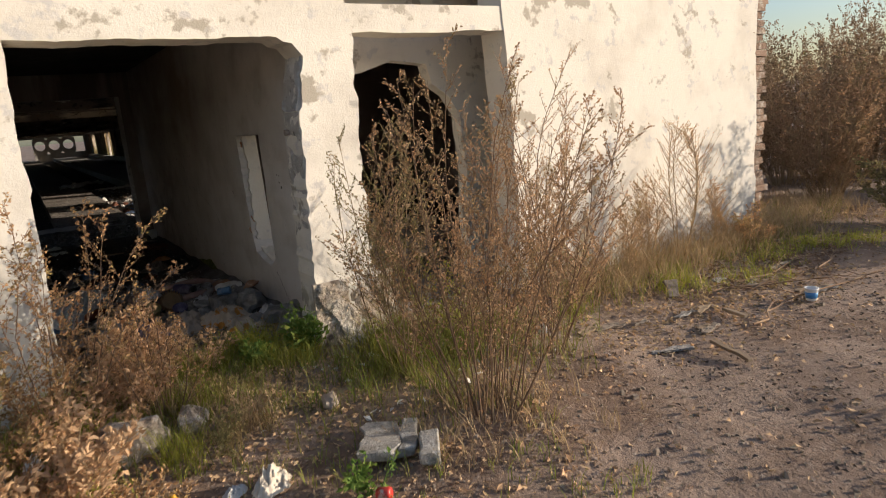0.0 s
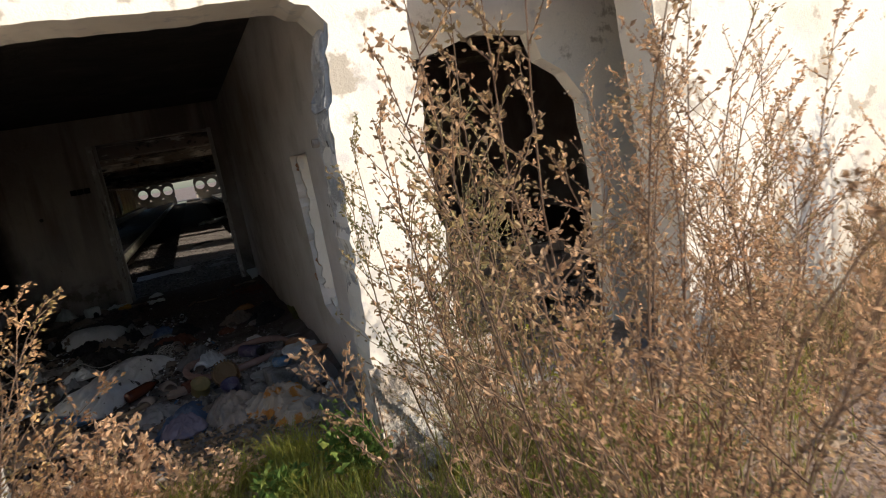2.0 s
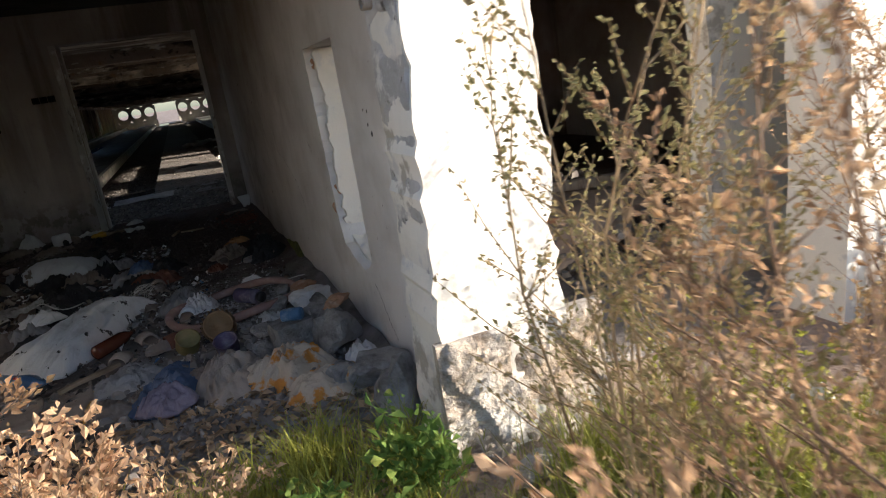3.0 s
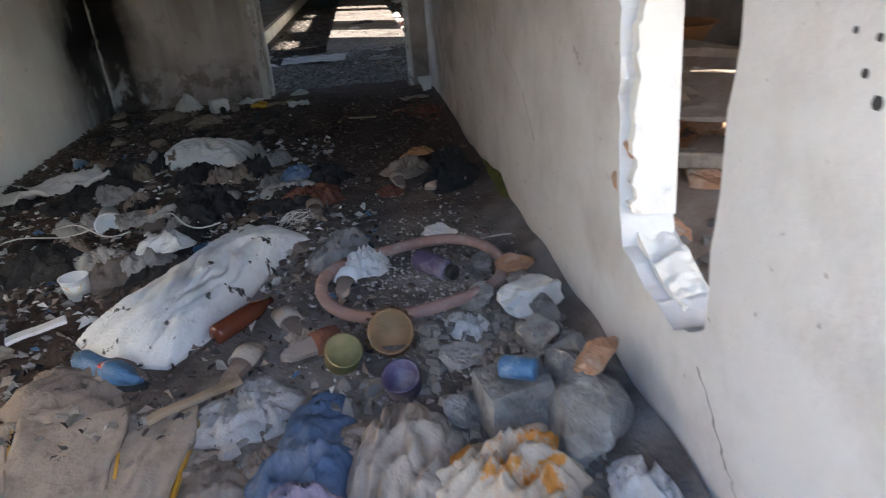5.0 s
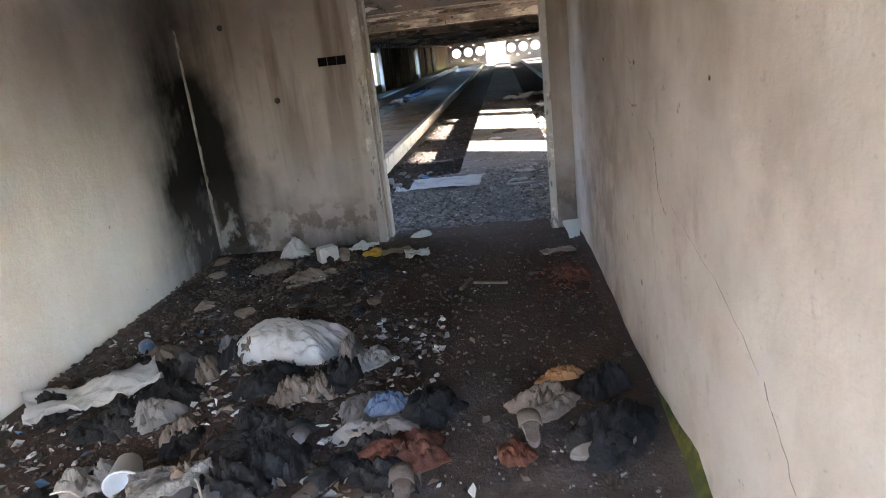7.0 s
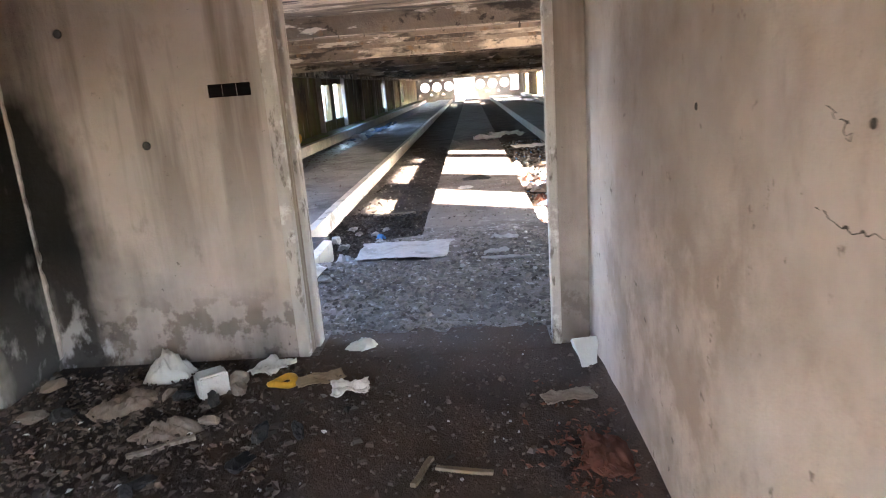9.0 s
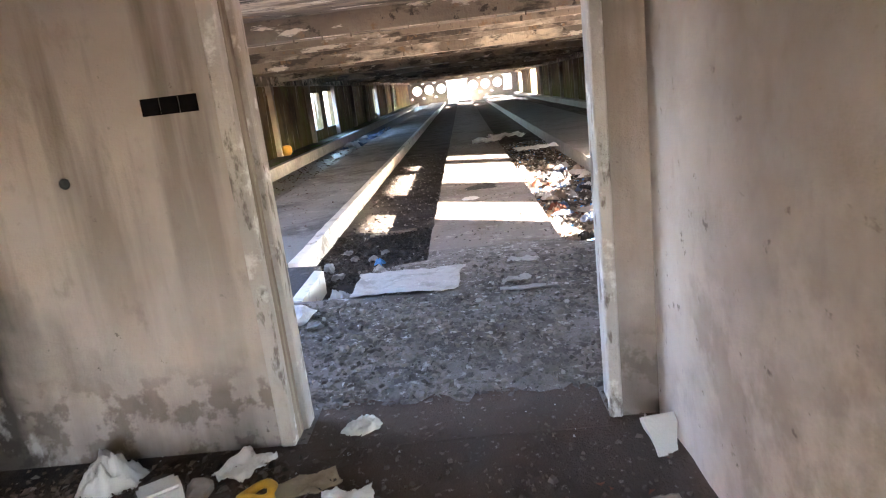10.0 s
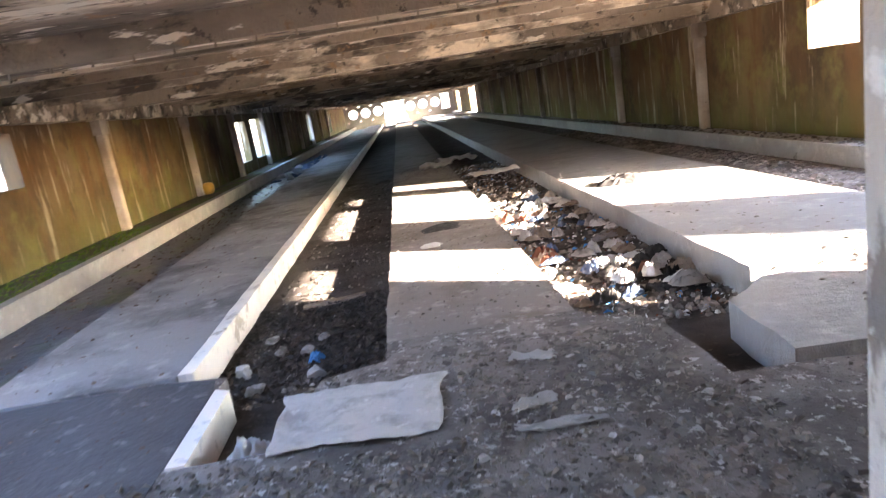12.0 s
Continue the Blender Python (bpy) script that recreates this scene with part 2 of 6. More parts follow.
def damp_foot():
    """Green algae creep up the foot of the hall walls."""
    nt = M["hall_wall"].node_tree
    s = nt.nodes["Principled BSDF"].inputs["Base Color"]
    algae = calc(nt, "MULTIPLY", region(nt, "Z", 1.1, 0.15), calc(nt, "ADD", calc(nt, "MULTIPLY", noise_at(nt, 1.6, 0.35, 0.65, 5.0, (1, 1, 0.4)), 0.7), 0.2))
    nt.links.new(mix(nt, s.links[0].from_socket, (0.105, 0.115, 0.03), algae), s)


damp_foot()
M["soffit"] = material("flaking roof slabs", (0.33, 0.27, 0.21), 0.9, [((0.15, 0.13, 0.11), 0.9, 0.45, 0.65, (0.4, 1, 1)), ((0.74, 0.65, 0.52), 1.5, 0.52, 0.62, (0.35, 1, 1)), ((0.10, 0.085, 0.07), 2.6, 0.53, 0.6, (0.4, 1, 1)), ((0.1, 0.085, 0.07), 7, 0.6, 0.66), ((0.78, 0.72, 0.62), 4.0, 0.6, 0.64, (0.3, 1, 1)), ((0.3, 0.2, 0.12), 5, 0.6, 0.7)], [(9, 0.015)])
M["brick_dirty"] = material("weathered dirty brick", (0.25, 0.17, 0.125), 0.95, [((0.42, 0.38, 0.33), 9, 0.5, 0.65), ((0.14, 0.11, 0.09), 6, 0.55, 0.7)], [(30, 0.012)], vary=0.3)
M["wet"] = material("wet silt", (0.055, 0.058, 0.068), 0.42, [((0.04, 0.07, 0.02), 1.4, 0.52, 0.65), ((0.12, 0.12, 0.125), 6, 0.57, 0.7)], [(7, 0.01)], spec=0.25)
# ceiling coloured near black: the corridor's dimness is put into its colour
M["shaded_ceiling"] = material("smoke-blackened concrete", (0.045, 0.04, 0.036), 0.95, [((0.09, 0.08, 0.07), 1.2, 0.52, 0.7), ((0.03, 0.027, 0.025), 2.5, 0.5, 0.65)], [(9, 0.01)])
M["jamb"] = material("bared grey mortar", (0.50, 0.48, 0.455), 0.95, [((0.39, 0.37, 0.345), 4, 0.45, 0.62), ((0.66, 0.63, 0.58), 7, 0.56, 0.62), ((0.18, 0.16, 0.145), 16, 0.60, 0.68)], [(14, 0.01), (70, 0.005)])
M["pier_base"] = material("bared stony base", (0.46, 0.40, 0.335), 0.95, [((0.62, 0.58, 0.52), 5, 0.52, 0.62), ((0.24, 0.19, 0.15), 8, 0.52, 0.66), ((0.36, 0.26, 0.17), 3, 0.5, 0.7)], [(18, 0.015), (80, 0.006)])
M["brick"] = material("exposed brick", (0.40, 0.22, 0.13), 0.9, [((0.55, 0.45, 0.36), 8, 0.5, 0.7)], [(25, 0.01)], vary=0.2)

# ---- mesh helpers ----


def box(bm, x0, x1, y0, y1, z0, z1):
    return bmesh.ops.create_cube(bm, size=1, matrix=Matrix.Translation(((x0 + x1) / 2, (y0 + y1) / 2, (z0 + z1) / 2)) @ Matrix.Diagonal((x1 - x0, y1 - y0, z1 - z0, 1)))["verts"]


def prism(bm, poly, lo, hi, axis="z"):
    """A plate from a flat outline, thick along axis. poly gives the other two coordinates in the order x, y, z."""
    def put(a, b, c):
        return {"z": (a, b, c), "y": (a, c, b), "x": (c, a, b)}[axis]
    f = bm.faces.new([bm.verts.new(put(a, b, lo)) for a, b in poly])
    ext = bmesh.ops.extrude_face_region(bm, geom=[f])["geom"]
    for v in ext:
        if isinstance(v, bmesh.types.BMVert):
            v.co["xyz".index(axis)] = hi


def finish(name, bm, mat, smooth=False):
    bmesh.ops.recalc_face_normals(bm, faces=bm.faces[:])
    me = bpy.data.meshes.new(name)
    bm.to_mesh(me)
    bm.free()
    me.materials.append(mat)
    if smooth:
        me.polygons.foreach_set("use_smooth", [True] * len(me.polygons))
    return new(name, me)


def part(name, bm, mat, parent, label="", smooth=False):
    ob = finish(name, bm, mat, smooth)
    ob.parent = parent
    if label:
        tagged(ob, label)
    return ob


def structure(name, bm, mat, label, category, smooth=False):
    return tagged(finish(name, bm, mat, smooth), label, category, "", "structure")


def thing(name, at, label, category, group="", rz=0.0):
    """An empty at the thing's base, which its parts hang under; parts are modelled about that base."""
    ob = new(name)
    ob.matrix_world = pose(*at, 0, 0, rz)
    return tagged(ob, label, category, group)


def solid(name, bm, mat, at, label, category, group="", rot=(0, 0, 0), smooth=False):
    """A thing of one mesh, modelled about its base."""
    ob = finish(name, bm, mat, smooth)
    ob.matrix_world = pose(*at, *rot)
    return tagged(ob, label, category, group)


def lathe(bm, profile, n=20):
    """A turned body about z from (radius, height) pairs."""
    rings = [[bm.verts.new((r * math.cos(2 * math.pi * k / n), r * math.sin(2 * math.pi * k / n), z)) for k in range(n)] for r, z in profile]
    for a, b in zip(rings, rings[1:]):
        for k in range(n):
            bm.faces.new((a[k], a[(k + 1) % n], b[(k + 1) % n], b[k]))
    bm.faces.new(rings[0][::-1])
    bm.faces.new(rings[-1])
    return bm


def rough_line(a, b, n, amp, seed):
    """Points from a to b, jittered sideways, both ends left out."""
    r = random.Random(seed)
    (ax, ay), (bx, by) = a, b
    ln = math.hypot(bx - ax, by - ay)
    nx, ny = -(by - ay) / ln, (bx - ax) / ln
    out = []
    for k in range(1, n):
        f = (k + r.uniform(-0.3, 0.3)) / n
        d = amp * (1.5 * noise.noise(Vector((k * 0.37, seed * 7.3, 0))) + r.uniform(-0.5, 0.5) * (1 if r.random() < 0.6 else 0.2))
        out.append((ax + (bx - ax) * f + nx * d, ay + (by - ay) * f + ny * d))
    return out


# ---- large structure ----

M["moss"] = material("mossy silt", (0.12, 0.11, 0.08), 0.95, [((0.08, 0.17, 0.03), 1.7, 0.5, 0.66), ((0.09, 0.08, 0.06), 5, 0.5, 0.66), ((0.2, 0.18, 0.15), 9, 0.6, 0.72)], [(15, 0.02)])
M["timber"] = material("grey weathered timber", (0.30, 0.25, 0.2), 0.85, [((0.18, 0.14, 0.11), 6, 0.45, 0.65, (6, 6, 0.4)), ((0.45, 0.4, 0.33), 12, 0.6, 0.75)], [(40, 0.003)])
HX0, HX1, HY0, HY1 = -4.6, 6.4, 11.25, 76.0      # the hall
ROOF = 2.42
# front wall: pieces round the doorway, the window under its transom and the upper window
bm = bmesh.new()
jag = [(1.54, 0.0), *rough_line((1.54, 0.0), (1.595, 1.62), 36, 0.018, 3), (1.595, 1.62), *rough_line((1.595, 1.62), (1.66, 1.95), 9, 0.016, 4), (1.665, 1.97), (1.60, 2.05), (1.545, 2.06), (1.50, 2.09)]
prism(bm, [(2.0, 0.0), *rough_line((2.0, 0.0), (2.03, 2.11), 40, 0.026, 5), (2.03, 2.11), (2.03, 2.30), (2.0, 2.30), (2.0, 3.3), (1.50, 3.3), *jag[::-1]], 4.15, 4.45, "y")
prism(bm, [(-6.0, -0.1), (-0.01, -0.1), *rough_line((-0.01, 0.0), (0.035, 2.09), 30, 0.016, 8), (0.035, 2.09), (0.035, 3.3), (-6.0, 3.3)], 4.15, 4.45, "y")
prism(bm, [(0.035, 2.09), *rough_line((0.035, 2.09), (1.50, 2.09), 24, 0.01, 9), (1.50, 2.09), (1.50, 3.3), (0.035, 3.3)], 4.15, 4.45, "y")
prism(bm, [(2.03, 2.11), *rough_line((2.03, 2.11), (3.36, 2.12), 10, 0.01, 19), (3.36, 2.12), (3.36, 2.30), (2.03, 2.30)], 4.16, 4.42, "y")
prism(bm, [(3.36, -0.1), (6.75, -0.1), *rough_line((6.75, 0.0), (6.75, 3.3), 26, 0.03, 11), (6.75, 3.3), (3.33, 3.3), (3.33, 2.3), *rough_line((3.36, 2.1), (3.38, 0.0), 12, 0.015, 12)], 4.15, 4.45, "y")
structure("wall_front", bm, M["facade"], "whitewashed rendered front wall with broken openings", "wall")
bm = bmesh.new()
box(bm, 6.45, 6.78, 4.46, 4.7, -0.1, 3.3)
corner = structure("wall_corner", bm, M["brick"], "crumbling brick edge of the building's corner", "wall")
rb = random.Random(17)
brick_mesh = []
for k in range(4):
    bm = bmesh.new()
    box(bm, -0.125, 0.125, -0.06, 0.06, -0.034, 0.034)
    bmesh.ops.subdivide_edges(bm, edges=bm.edges[:], cuts=1)
    for v in bm.verts:
        v.co += Vector((rb.uniform(-0.02, 0.008), rb.uniform(-0.012, 0.005), rb.uniform(-0.006, 0.004)))
    me = bpy.data.meshes.new("brick")
    bm.to_mesh(me)
    bm.free()
    me.materials.append(M["brick_dirty"])
    brick_mesh.append(me)
for k in range(43):
    for j in range(2):
        ob = new("brick", brick_mesh[rb.randrange(4)])
        ob.parent = corner
        x = 6.80 + 0.03 * (k % 2) + 0.12 * noise.noise(Vector((k * 0.3, 2, 0))) + rb.uniform(-0.04, 0.04)
        ob.matrix_world = pose(x, 4.24 + 0.13 * j + rb.uniform(-0.02, 0.02), 0.02 + 0.077 * k, rb.uniform(-2, 2), rb.uniform(-2, 2), rb.uniform(-6, 6))
# corridor
bm = bmesh.new()
box(bm, -1.85, -1.65, 4.45, 11.0, -0.1, 2.5)
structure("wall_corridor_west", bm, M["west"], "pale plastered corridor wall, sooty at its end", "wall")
bm = bmesh.new()
EAST_FOOT, EAST_END = 1.665, 1.585      # the wall stands slightly out of square


def east_x(y):
    """Inner face of the corridor's east wall."""
    return EAST_FOOT + (EAST_END - EAST_FOOT) * (y - 4.45) / 6.55


def skew(bm):
    for v in bm.verts:
        v.co.x += east_x(v.co.y) - 1.60


hole = [(5.285, 1.48), *rough_line((5.285, 1.48), (5.275, 0.46), 12, 0.012, 35), (5.28, 0.45), *rough_line((5.28, 0.45), (5.40, 0.36), 4, 0.014, 31), (5.42, 0.36), *rough_line((5.42, 0.36), (5.75, 0.43), 7, 0.016, 32), (5.78, 0.44), (5.82, 0.56), *rough_line((5.82, 0.56), (5.91, 1.48), 34, 0.016, 33), (5.91, 1.48)]
prism(bm, [(4.45, -0.1), (11.0, -0.1), (11.0, 2.5), (5.91, 2.5), *hole[::-1], (5.285, 2.5), (4.45, 2.5)], 1.60, 1.77, "x")
box(bm, 1.60, 1.77, 5.285, 5.91, 1.48, 2.5)
skew(bm)
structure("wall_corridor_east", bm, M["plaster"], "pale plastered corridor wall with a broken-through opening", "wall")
bm = bmesh.new()
prism(bm, [(-1.85, -0.1), (-0.10, -0.1), (-0.10, 2.15), (1.41, 2.15), (1.41, -0.1), (1.77, -0.1), (1.77, 2.5), (-1.85, 2.5)], 11.0, 11.25, "y")
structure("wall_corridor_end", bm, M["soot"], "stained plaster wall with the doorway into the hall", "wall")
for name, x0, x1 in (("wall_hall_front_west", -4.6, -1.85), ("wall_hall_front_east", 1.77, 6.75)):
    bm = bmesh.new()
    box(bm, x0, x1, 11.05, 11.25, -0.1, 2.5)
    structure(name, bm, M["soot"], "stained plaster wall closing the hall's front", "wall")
bm = bmesh.new()
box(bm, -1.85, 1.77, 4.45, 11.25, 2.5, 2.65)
structure("ceiling_corridor", bm, M["shaded_ceiling"], "concrete corridor ceiling, coloured near black for shade", "ceiling")
bm = bmesh.new()
box(bm, -1.66, 1.67, 4.15, 11.0, -0.12, 0.0)
structure("floor_corridor", bm, M["dirt"], "packed dirt corridor floor", "floor")
# rooms either side
bm = bmesh.new()
box(bm, 1.672, 6.75, 4.45, 11.05, -0.1, 0.02)
structure("floor_side_room", bm, M["dirt"], "rubble-strewn floor of the side room", "floor")
bm = bmesh.new()
arch = [(3.40, 0.3), *rough_line((3.40, 0.3), (3.42, 1.45), 9, 0.03, 41), (3.40, 1.5), (3.28, 1.68), (3.13, 1.78), (3.08, 1.95), (2.75, 1.99), (2.45, 1.9), (2.2, 1.86), (1.9, 1.9)]
prism(bm, [(3.5, -0.1), (6.75, -0.1), (6.75, 2.6), (1.77, 2.6), (1.77, 1.9), *arch[::-1][1:], (3.36, -0.1)], 4.92, 5.06, "y")
structure("wall_partition", bm, M["facade"], "thin plastered partition with a jagged hole knocked through", "wall")
# out of view: added to block the sun, with an opening that lets some through
bm = bmesh.new()
box(bm, 6.45, 6.74, 4.47, 4.7, -0.1, 2.6)
box(bm, 6.45, 6.74, 4.7, 5.9, -0.1, 0.9)
box(bm, 6.45, 6.74, 4.7, 5.9, 2.2, 2.6)
box(bm, 6.45, 6.74, 5.9, 11.05, -0.1, 2.6)
structure("unseen_wall_side_room", bm, M["plaster"], "unseen outer wall of the side room, added to shape the daylight", "wall")
bm = bmesh.new()
box(bm, 1.77, 6.75, 4.45, 11.25, 2.6, 2.75)
structure("ceiling_side_room", bm, M["soffit"], "concrete ceiling of the side room", "ceiling")
bm = bmesh.new()
box(bm, -6.0, -1.85, 4.45, 11.05, 2.6, 2.75)
box(bm, -6.0, -5.8, 4.45, 11.25, -0.1, 2.6)
structure("ceiling_west_room", bm, M["soffit"], "concrete ceiling of the closed room", "ceiling")
bm = bmesh.new()
box(bm, -5.8, -1.85, 4.45, 11.05, -0.1, 0.0)
structure("floor_west_room", bm, M["dirt"], "dirt floor of the closed room", "floor")
# ground
def soil(x, y):
    """Height of the ground outside."""
    if y > 4.4 or y < -6 or x < -6 or x > 11:
        return -0.02
    fall = min(1.0, (4.4 - y) * 2, (y + 6) * 0.5)
    z = 0.05 * noise.noise(Vector((x * 0.7, y * 0.7, 0))) + 0.025 * noise.noise(Vector((x * 2.3, y * 2.3, 3)))
    heap = 0.10 * math.exp(-((x - 0.3) / 0.9) ** 2 - ((y - 3.9) / 0.45) ** 2) + 0.07 * math.exp(-((x - 1.8) / 0.5) ** 2 - ((y - 2.5) / 0.5) ** 2)
    return -0.02 + fall * z + heap


bm = bmesh.new()
xs = sorted({-1500, -300, -60, -20, 20, 60, 300, 1500, -6, 6.75, *[-6 + 0.1417 * k for k in range(121)]})
ys = sorted({-1500, -300, -60, -20, 76.3, 120, 300, 1500, 4.45, *[-6 + 0.1387 * k for k in range(75)]})
gv = {}
def gvert(x, y):
    if (x, y) not in gv:
        gv[x, y] = bm.verts.new((x, y, soil(x, y)))
    return gv[x, y]
for xa, xb in zip(xs, xs[1:]):
    for ya, yb in zip(ys, ys[1:]):
        if -6 <= xa and xb <= 6.76 and 4.44 <= ya and yb <= 76.31:
            continue
        bm.faces.new((gvert(xa, ya), gvert(xb, ya), gvert(xb, yb), gvert(xa, yb)))
structure("ground", bm, M["ground"], "dry trodden earth with weeds", "ground", True)
# hall floor
def slab(name, poly, lo, hi, mat, label, category="floor"):
    bm = bmesh.new()
    prism(bm, poly, lo, hi)
    return structure(name, bm, mat, label, category)
def strip(x0, x1, y0, y1, seed, amp=0.012):
    """Outline of a long slab whose edges are chipped where one walks past."""
    far = min(y1, 30.0)
    return [(x0, y0), *rough_line((x0, y0), (x1, y0), 8, amp, seed + 2), (x1, y0), *rough_line((x1, y0), (x1, far), 110, amp, seed), (x1, y1), (x0, y1), *rough_line((x0, far), (x0, y0), 110, amp, seed + 1)]


AISLE = [(-1.75, 11.0), (1.61, 11.0), (6.4, 11.0), (6.4, 13.0), (2.9, 13.12), *rough_line((2.9, 13.12), (2.43, 13.15), 4, 0.02, 50), (2.43, 13.15), (2.10, 13.17), *rough_line((2.10, 13.17), (2.08, 14.0), 6, 0.02, 51), (2.07, 14.03), *rough_line((2.05, 14.05), (1.65, 14.3), 6, 0.03, 52), (1.65, 14.4), (1.64, 14.43), (0.37, 14.43), (0.36, 14.1), *rough_line((0.36, 14.1), (-0.17, 13.95), 5, 0.03, 53), (-0.18, 13.2), (-0.70, 13.2), (-0.70, 14.1), (-0.68, 14.3), (-1.18, 14.4), (-2.45, 14.4), (-2.45, 13.0), (-4.6, 13.0), (-4.6, 11.0)]
slab("floor_hall", AISLE, -0.3, 0.0, M["hall_floor"], "gritty concrete floor and central aisle of the hall")
slab("floor_aisle", strip(0.36, 1.65, 14.42, HY1, 73, 0.012), -0.3, 0.0, M["aisle"], "worn concrete aisle between the gutters")
slab("floor_gutter", [(-4.6, 11.2), (6.4, 11.2), (6.4, HY1), (-4.6, HY1)], -0.6, -0.2, M["gutter"], "silted bottom of the dung gutters")
slab("platform_west", strip(-2.45, -1.045, 14.4, HY1, 61, 0.006), -0.3, 0.02, M["damp_concrete"], "long damp concrete stall platform", "platform")
slab("curb_west", strip(-1.035, -0.93, 14.42, HY1, 64, 0.01), -0.3, 0.03, M["facade"], "pale curb along the platform's edge", "curb")
slab("curb_short", [(-0.70, 13.2), (-0.602, 13.2), (-0.602, 14.05), (-0.70, 14.1)], -0.3, 0.012, M["facade"], "pale broken curb beside the slot", "curb")
slab("platform_east", strip(2.92, 4.85, 14.5, HY1, 67, 0.016), -0.3, 0.06, M["concrete"], "long concrete stall platform", "platform")
slab("platform_stub", [(2.50, 13.98), *rough_line((2.50, 13.98), (2.44, 13.22), 6, 0.02, 55), (2.44, 13.2), (4.8, 13.0), (4.85, 14.35), *rough_line((3.0, 14.38), (2.5, 13.98), 6, 0.02, 56)], -0.3, 0.05, M["concrete"], "broken end of the stall platform", "platform")
M["damp_floor"] = material("dark damp floor", (0.07, 0.07, 0.075), 0.5, [((0.05, 0.05, 0.052), 1.5, 0.45, 0.62), ((0.19, 0.185, 0.18), 6, 0.57, 0.68)], [(16, 0.006)], spec=0.4)
slab("floor_damp", [(-2.44, 11.6), *rough_line((-2.44, 11.6), (-0.85, 12.3), 14, 0.07, 57), (-0.72, 12.4), (-0.715, 14.1), (-0.75, 14.28), (-1.18, 14.38), (-2.44, 14.38)], -0.05, 0.004, M["damp_floor"], "dark damp patch of the hall floor")
slab("channel_west", [(-3.65, 13.0), (-2.45, 13.0), (-2.45, HY1), (-3.65, HY1)], -0.3, -0.12, M["wet"], "wet channel beside the platform")
slab("kerb_west", strip(-3.82, -3.65, 13.0, HY1, 70, 0.014), -0.3, 0.16, M["concrete"], "concrete kerb along the wall", "curb")
slab("ledge_west", [(-4.6, 13.0), (-3.82, 13.0), (-3.82, HY1), (-4.6, HY1)], -0.3, 0.13, M["moss"], "mossy ledge along the wall")
slab("channel_east", [(4.85, 13.1), (6.0, 13.1), (6.0, HY1), (4.85, HY1)], -0.3, -0.06, M["hall_floor"], "littered channel beside the platform")
slab("ledge_east", strip(6.0, 6.4, 13.1, HY1, 76, 0.016), -0.3, 0.2, M["concrete"], "raised concrete ledge along the wall", "curb")
# hall walls with openings
def long_wall(name, x0, x1, openings, label):
    """A wall along y from HY0 to HY1; openings are (y0, y1, z0, z1)."""
    bm = bmesh.new()
    y = HY0 - 0.2
    for a, b, lo, hi in sorted(openings):
        box(bm, x0, x1, y, a, -0.3, 2.6)
        if lo > -0.2:
            box(bm, x0, x1, a, b, -0.3, lo)
        box(bm, x0, x1, a, b, hi, 2.6)
        y = b
    box(bm, x0, x1, y, HY1 + 0.3, -0.3, 2.6)
    return structure(name, bm, M["hall_wall"], label, "wall")
long_wall("wall_hall_west", -4.85, -4.6, [(13.3, 14.4, 0.9, 2.0), (18.9, 19.7, 1.25, 2.0), (32.2, 33.6, 0.5, 1.85), (34.4, 36.4, 0.5, 1.9), (49, 50.6, 0.4, 1.9), (61, 62.4, 0.4, 1.9)], "rust-streaked limewashed hall wall with window holes")
long_wall("wall_hall_east", 6.4, 6.85, [(11.95, 13.4, 0.3, 2.08), (14.9, 17.75, 0.5, 2.08), (18.2, 19.22, 1.38, 2.04), (58, 62, 0.2, 2.08), (70, 73, 0.2, 2.08)], "ochre-stained limewashed hall wall with deep window holes")
bm = bmesh.new()
def holed(bm, x0, x1, holes, z, r, z0, z1, y0, y1):
    """A wall panel with round holes in a row: each bay is a square frame bridged to the circle."""
    step = (x1 - x0) / holes
    for k in range(holes):
        a, b = x0 + k * step, x0 + (k + 1) * step
        c = (a + b) / 2
        n = 24
        ring = [(c + r * math.cos(2 * math.pi * i / n), z + r * math.sin(2 * math.pi * i / n)) for i in range(n + 1)]
        rim = []
        for i in range(n + 1):
            ca, sa = math.cos(2 * math.pi * i / n), math.sin(2 * math.pi * i / n)
            q = min((b - c) / max(abs(ca), 1e-6), ((z1 - z) if sa > 0 else (z - z0)) / max(abs(sa), 1e-6))
            rim.append((c + q * ca, z + q * sa))
        for i in range(n):
            prism(bm, [ring[i], rim[i], rim[i + 1], ring[i + 1]], y0, y1, "y")


holed(bm, -4.3, -0.62, 3, 1.35, 0.46, 0.55, 2.05, HY1, HY1 + 0.3)
holed(bm, 1.4, 5.1, 3, 1.35, 0.46, 0.55, 2.05, HY1, HY1 + 0.3)
box(bm, -4.85, -0.62, HY1, HY1 + 0.3, -0.3, 0.55)
box(bm, -4.85, -4.3, HY1, HY1 + 0.3, 0.55, 2.05)
box(bm, 1.4, 6.65, HY1, HY1 + 0.3, -0.3, 0.55)
box(bm, 5.9, 6.65, HY1, HY1 + 0.3, 0.55, 2.05)
box(bm, -4.85, 6.65, HY1, HY1 + 0.3, 2.05, 2.6)
structure("wall_hall_end", bm, M["concrete"], "far end wall with round holes and a doorway", "wall")
bm = bmesh.new()
box(bm, -4.85, 6.65, 14.3, HY1 + 0.3, ROOF, 2.6)
box(bm, -1.6, 6.65, HY0 - 0.2, 14.299, ROOF, 2.6)
for k in range(8):
    # ribs of the ribbed slabs
    for j in range(5):
        y = 15.95 + 6.0 * k + 1.12 * j
        box(bm, -4.6, 6.4, y, y + 0.09, ROOF - 0.1, ROOF - 0.001)
